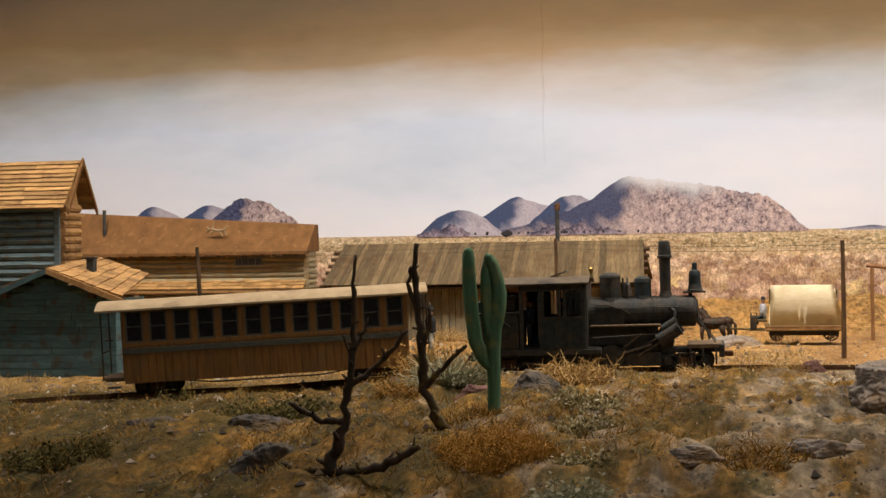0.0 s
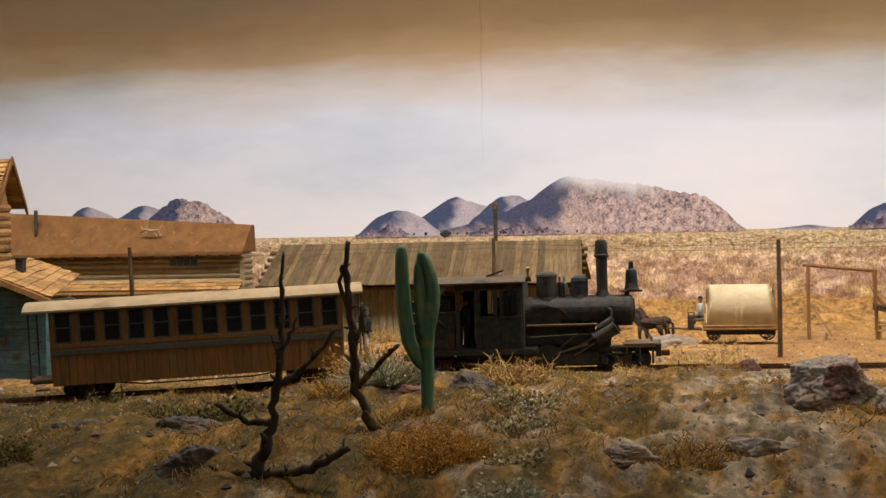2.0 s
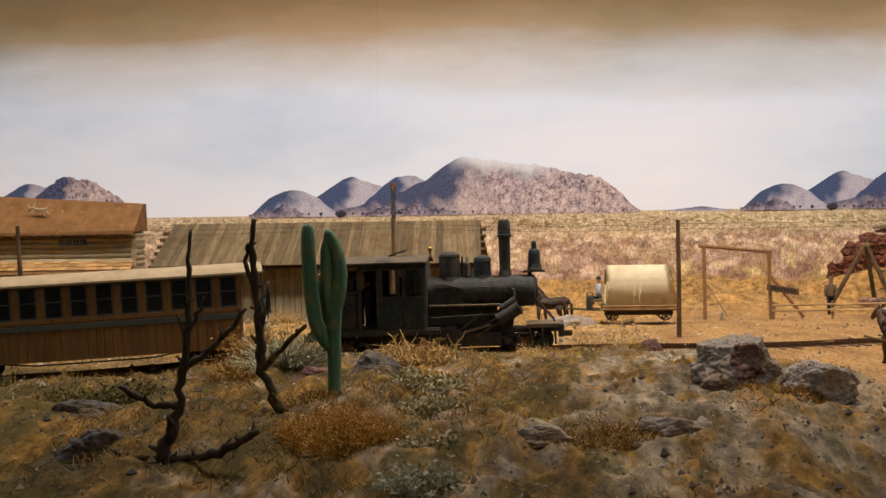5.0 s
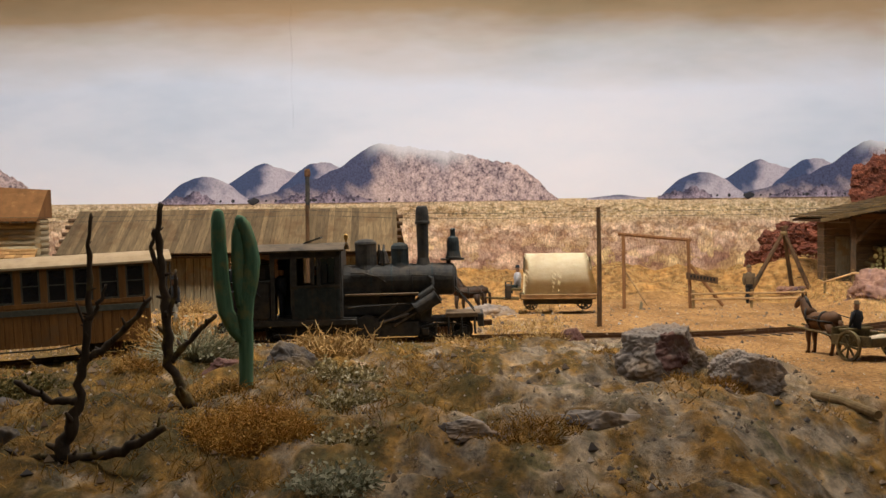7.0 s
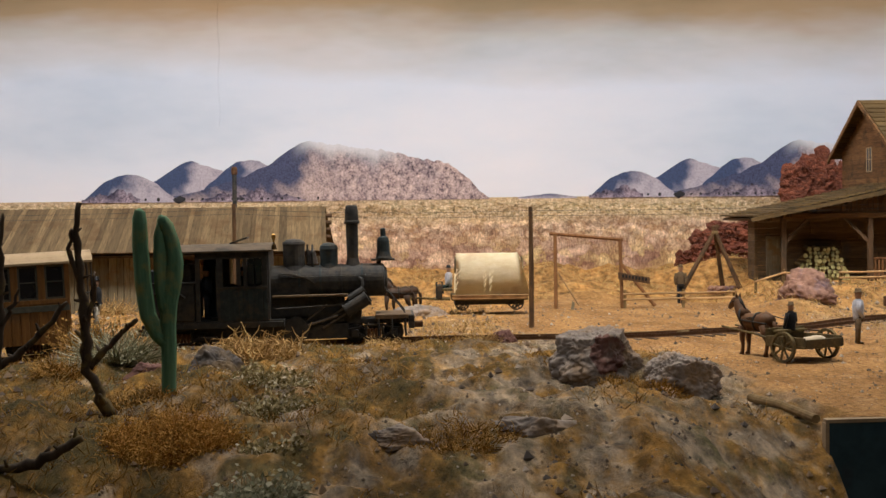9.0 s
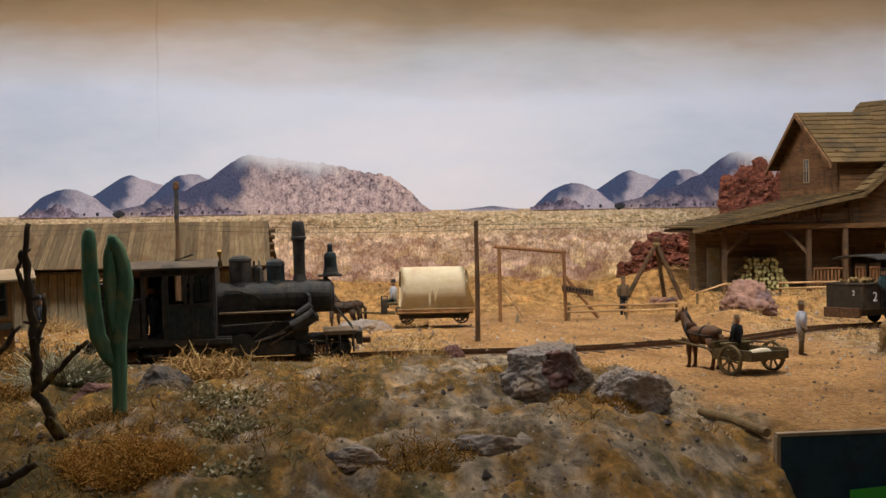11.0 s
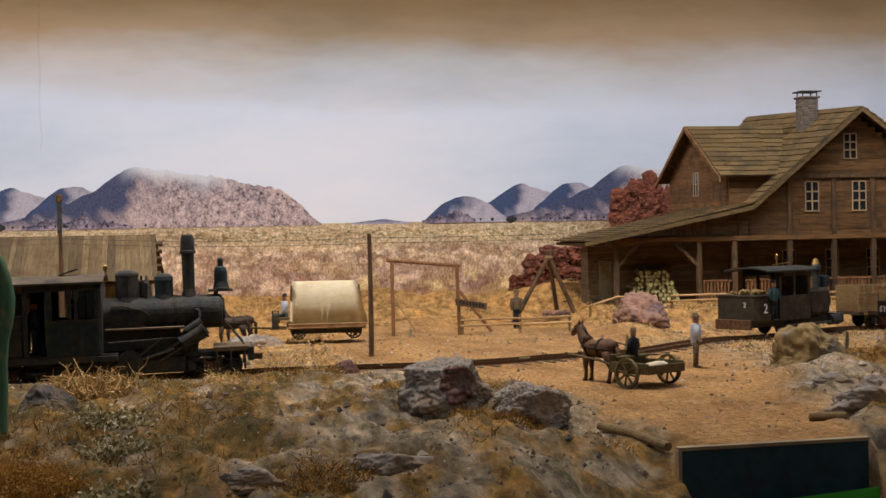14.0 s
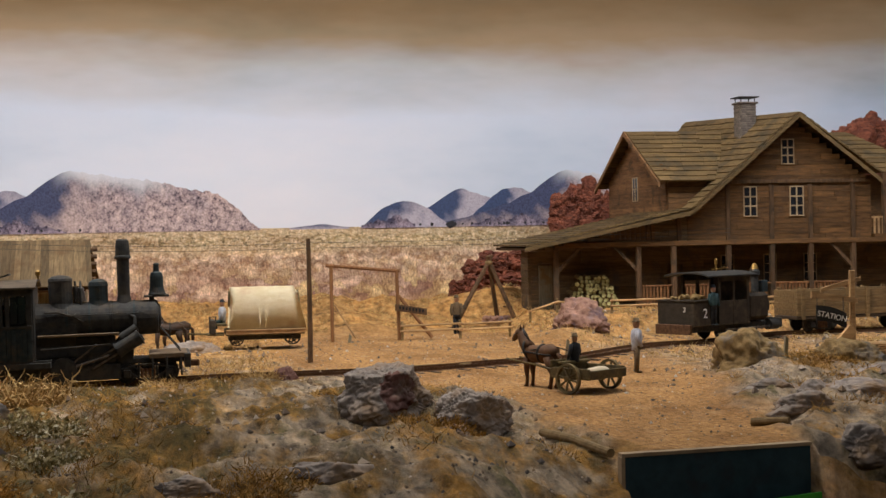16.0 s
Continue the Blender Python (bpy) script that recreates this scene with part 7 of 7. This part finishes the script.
bush(-0.049, 0.475, 0.013, 0.011, 260, "sage", "pale grey-green low shrub", 7, 0.4, leaves=3)
bush(-0.186, 0.784, 0.018, 0.011, 420, "ochre_fibre", "rounded ochre grass cushion", 8, 0.5)
bush(-0.193, 0.890, 0.012, 0.028, 260, "ochre_fibre", "rusty orange shrub beside the track", 9, 0.3, leaves=3)
bush(-0.170, 1.26, 0.016, 0.012, 260, "straw", "dry straw tuft before the hut", 10, 0.4)
bush(-0.262, 1.29, 0.016, 0.020, 200, "straw", "dry straw tuft before the hut", 11, 0.4)
bush(0.045, 0.895, 0.014, 0.009, 220, "straw", "dry straw tuft before the track", 12, 0.5, lie=0.4)
bush(-0.010, 0.900, 0.016, 0.009, 240, "straw", "dry straw tuft before the track", 13, 0.5, lie=0.4)
bush(-0.37, 0.87, 0.012, 0.016, 200, "olive", "small dark weed beside the track", 14, 0.35, leaves=2)
bush(-0.120, 0.665, 0.020, 0.008, 420, "ochre_fibre", "low curly ochre grass cushion", 15, 0.55)
bush(0.020, 0.560, 0.030, 0.007, 600, "ochre_fibre", "low curly ochre grass cushion", 18, 0.55)
bush(0.115, 0.690, 0.028, 0.007, 600, "ochre_fibre", "low curly ochre grass cushion", 19, 0.55)
bush(-0.300, 0.560, 0.030, 0.009, 600, "olive", "low olive yellow bush on the bank", 20, 0.5, leaves=2)
bush(-0.445, 1.22, 0.020, 0.024, 260, "straw", "dry straw tuft beside the barn", 16, 0.4)
bush(0.400, 0.870, 0.030, 0.007, 500, "ochre_fibre", "low curly ochre grass cushion", 21, 0.55)


def saguaro():
    t = thing("saguaro_cactus", -110.5, 668, gz(-110.5, 668) - 2, "tall green ribbed saguaro cactus with two arms", "cactus")

    def limb(name, points, radii):
        bm = bmesh.new()
        pts = [Vector(p) for p in points]
        fine, rr = [], []
        for i in range(len(pts) - 1):
            for k in range(4):
                u = k / 4
                fine.append(pts[i].lerp(pts[i + 1], u))
                rr.append(radii[i] + (radii[i + 1] - radii[i]) * u)
        fine.append(pts[-1])
        rr.append(radii[-1])
        tube(fine, rr, 24, bm)
        bm.verts.ensure_lookup_table()
        for i, v in enumerate(bm.verts):
            c = fine[i // 24]
            v.co = c + (v.co - c) * ((0.87 if i % 2 else 1.07) + 0.06 * noise.noise(v.co * 0.4))
        part(name, bm, M["cactus"], t, soft=True)
    limb("trunk", [(0, 0, -3), (0.4, 0, 20), (0.2, 0, 36), (0.6, 0, 46), (2.6, 0, 56), (3.8, 0.3, 64), (2.6, 0.3, 73), (-0.2, 0, 81), (-2.2, 0, 84.6), (-2.8, 0, 86)], [3.0, 3.3, 3.5, 3.9, 4.2, 3.7, 3.3, 3.2, 2.2, 0.6])
    limb("arm", [(-0.6, -0.6, 42), (-2.0, -0.8, 52), (-2.8, -0.4, 64), (-3.0, 0, 76), (-2.8, 0, 83)], [3.0, 3.2, 3.0, 2.8, 1.2])
    limb("arm", [(0.6, 0, 26), (-4.6, 0, 31), (-9.0, 0, 40), (-11.0, 0, 55), (-12.0, 0, 72), (-12.2, 0, 84), (-12.1, 0, 88), (-12, 0, 89.2)], [3.0, 3.4, 3.6, 3.6, 3.5, 3.2, 2.2, 0.6])


def dead_tree(name, y, limbs, label, s, ox, oz):
    """Gnarled limbs in the plane y, each a run of (x, z, radius); the first is the trunk."""
    rng = random.Random(17)
    t = thing(name, 0, 0, 0, label, "dead tree", "bare trees")
    for number, run in enumerate(limbs):
        bm = bmesh.new()
        pts, rr = [], []
        for (xa, za, ra), (xb, zb, rb) in zip(run, run[1:]):
            for k in range(4):
                u = k / 4
                pts.append((ox + (xa + (xb - xa) * u - ox) * s + rng.gauss(0, 0.45), y + rng.gauss(0, 0.7), oz + (za + (zb - za) * u - oz) * s + rng.gauss(0, 0.4)))
                rr.append((ra + (rb - ra) * u) * 1.2 * s * rng.uniform(0.8, 1.25))
        xb, zb, rb = run[-1]
        pts.append((ox + (xb - ox) * s, y, oz + (zb - oz) * s))
        rr.append(rb * s)
        tube(pts, rr, 8, bm)
        for k in range(1, len(pts) - 1, 2):
            p = Vector(pts[k])
            d = Vector((rng.gauss(0, 1), rng.gauss(0, 0.6), rng.uniform(0.2, 1))).normalized()
            tube([p, p + d * rr[k] * rng.uniform(1.8, 3.2)], [rr[k] * 0.6, rr[k] * 0.25], 6, bm)
        part("branch" if number else "trunk", bm, M["bark"], t, soft=True)


saguaro()
dead_tree("dead_tree", 620, [
    [(-119, -2, 2.2), (-124, 4, 2.4), (-128, 12, 2.0), (-134, 25, 1.9), (-134.5, 40, 1.7), (-136, 58, 1.5), (-137.5, 78, 1.4), (-136.8, 95, 0.9)],
    [(-134, 26, 1.5), (-127, 33, 1.2), (-118, 42, 1.0), (-113, 46, 0.7)],
    [(-136, 60, 1.0), (-141, 74, 0.9), (-139.5, 84, 0.7)],
    [(-135, 44, 0.9), (-131, 55, 0.8), (-130.5, 66, 0.5)],
], "bare gnarled dead tree on the front bank", 1.02, 0, 93)
dead_tree("dead_tree", 512, [
    [(-180, -20, 2.6), (-177, -8, 2.4), (-172, 4, 2.0), (-170, 18, 1.7), (-167, 32, 1.4), (-165.5, 52, 1.2), (-165, 72, 1.0), (-164, 90, 0.6)],
    [(-171, 11, 1.5), (-180, 10, 1.4), (-189, 14, 1.3), (-198, 19, 0.9)],
    [(-168, 27, 1.3), (-158, 34, 1.2), (-147, 44, 1.0), (-139, 54, 0.7)],
    [(-178, -14, 2.0), (-160, -13, 1.8), (-146, -8, 1.6), (-134, -1, 1.4)],
    [(-178, -14, 1.6), (-188, -13, 1.3), (-196, -15, 1.2), (-201, -10, 0.8)],
    [(-166, 44, 0.8), (-161, 52, 0.7), (-158, 60, 0.4)],
    [(-166, 40, 0.7), (-171, 52, 0.5)],
], "bare gnarled dead tree on the front bank", 0.87, 13.6, 93.6)


# ---- loose ground cover ----
rng = random.Random(99)
turf, pebbles, weeds = Strands(), Strands(), Strands()
for k in range(5200):
    x, y = rng.uniform(-0.62, 0.60), 0.47 + 0.50 * rng.random() ** 1.1
    if road(x, y) > 0.3 or abs(y - track_y(x)) < 0.022 or (0.17 < x < 0.28 and y < 0.64):
        continue
    if noise.noise(Vector((x * 18, y * 18, 5))) < -0.05 + 0.34 * step(-0.10, 0.06, x) * (1 - step(0.28, 0.36, x)):
        continue
    for i in range(6):
        px, py = x + rng.gauss(0, 0.004), y + rng.gauss(0, 0.004)
        turf.hair((px, py, height(px, py) - 0.0004), (rng.gauss(0, 0.7), rng.gauss(0, 0.7), 0.7), rng.uniform(0.003, 0.0075), 0.00026, 0.4, rng, 2)
for k in range(6000):
    x, y = rng.uniform(-0.75, 0.75), rng.uniform(1.0, 1.70)
    if road(x, y) > 0.3 or abs(y - track_y(x)) < 0.022 or noise.noise(Vector((x * 14, y * 14, 8))) < -0.08:
        continue
    for i in range(5):
        px, py = x + rng.gauss(0, 0.005), y + rng.gauss(0, 0.005)
        weeds.hair((px, py, height(px, py) - 0.0004), (rng.gauss(0, 0.6), rng.gauss(0, 0.6), 0.8), rng.uniform(0.003, 0.009), 0.0003, 0.35, rng, 2)
for k in range(22000):
    x, y = rng.uniform(-0.65, 0.65), rng.uniform(0.45, 1.35)
    if 0.175 < x < 0.272 and y < 0.63:
        continue
    r = rng.uniform(0.0004, 0.0011) if rng.random() < 0.93 else rng.uniform(0.0012, 0.0030)
    if road(x, y) > 0.5:
        r *= 0.62
    pebbles.grain((x, y, height(x, y) + r * 0.2), r, rng)
tagged(new("turf", turf.make("turf", M["ochre_fibre"])), "thin ochre and olive turf fibres over the bank", "grass", kind="stuff")
tagged(new("dry_grass", weeds.make("dry_grass", M["straw"])), "sparse dry straw-coloured grass over sand", "grass", kind="stuff")
tagged(new("pebbles", pebbles.make("pebbles", M["pebble"])), "scattered grey and ochre pebbles", "gravel", kind="stuff")
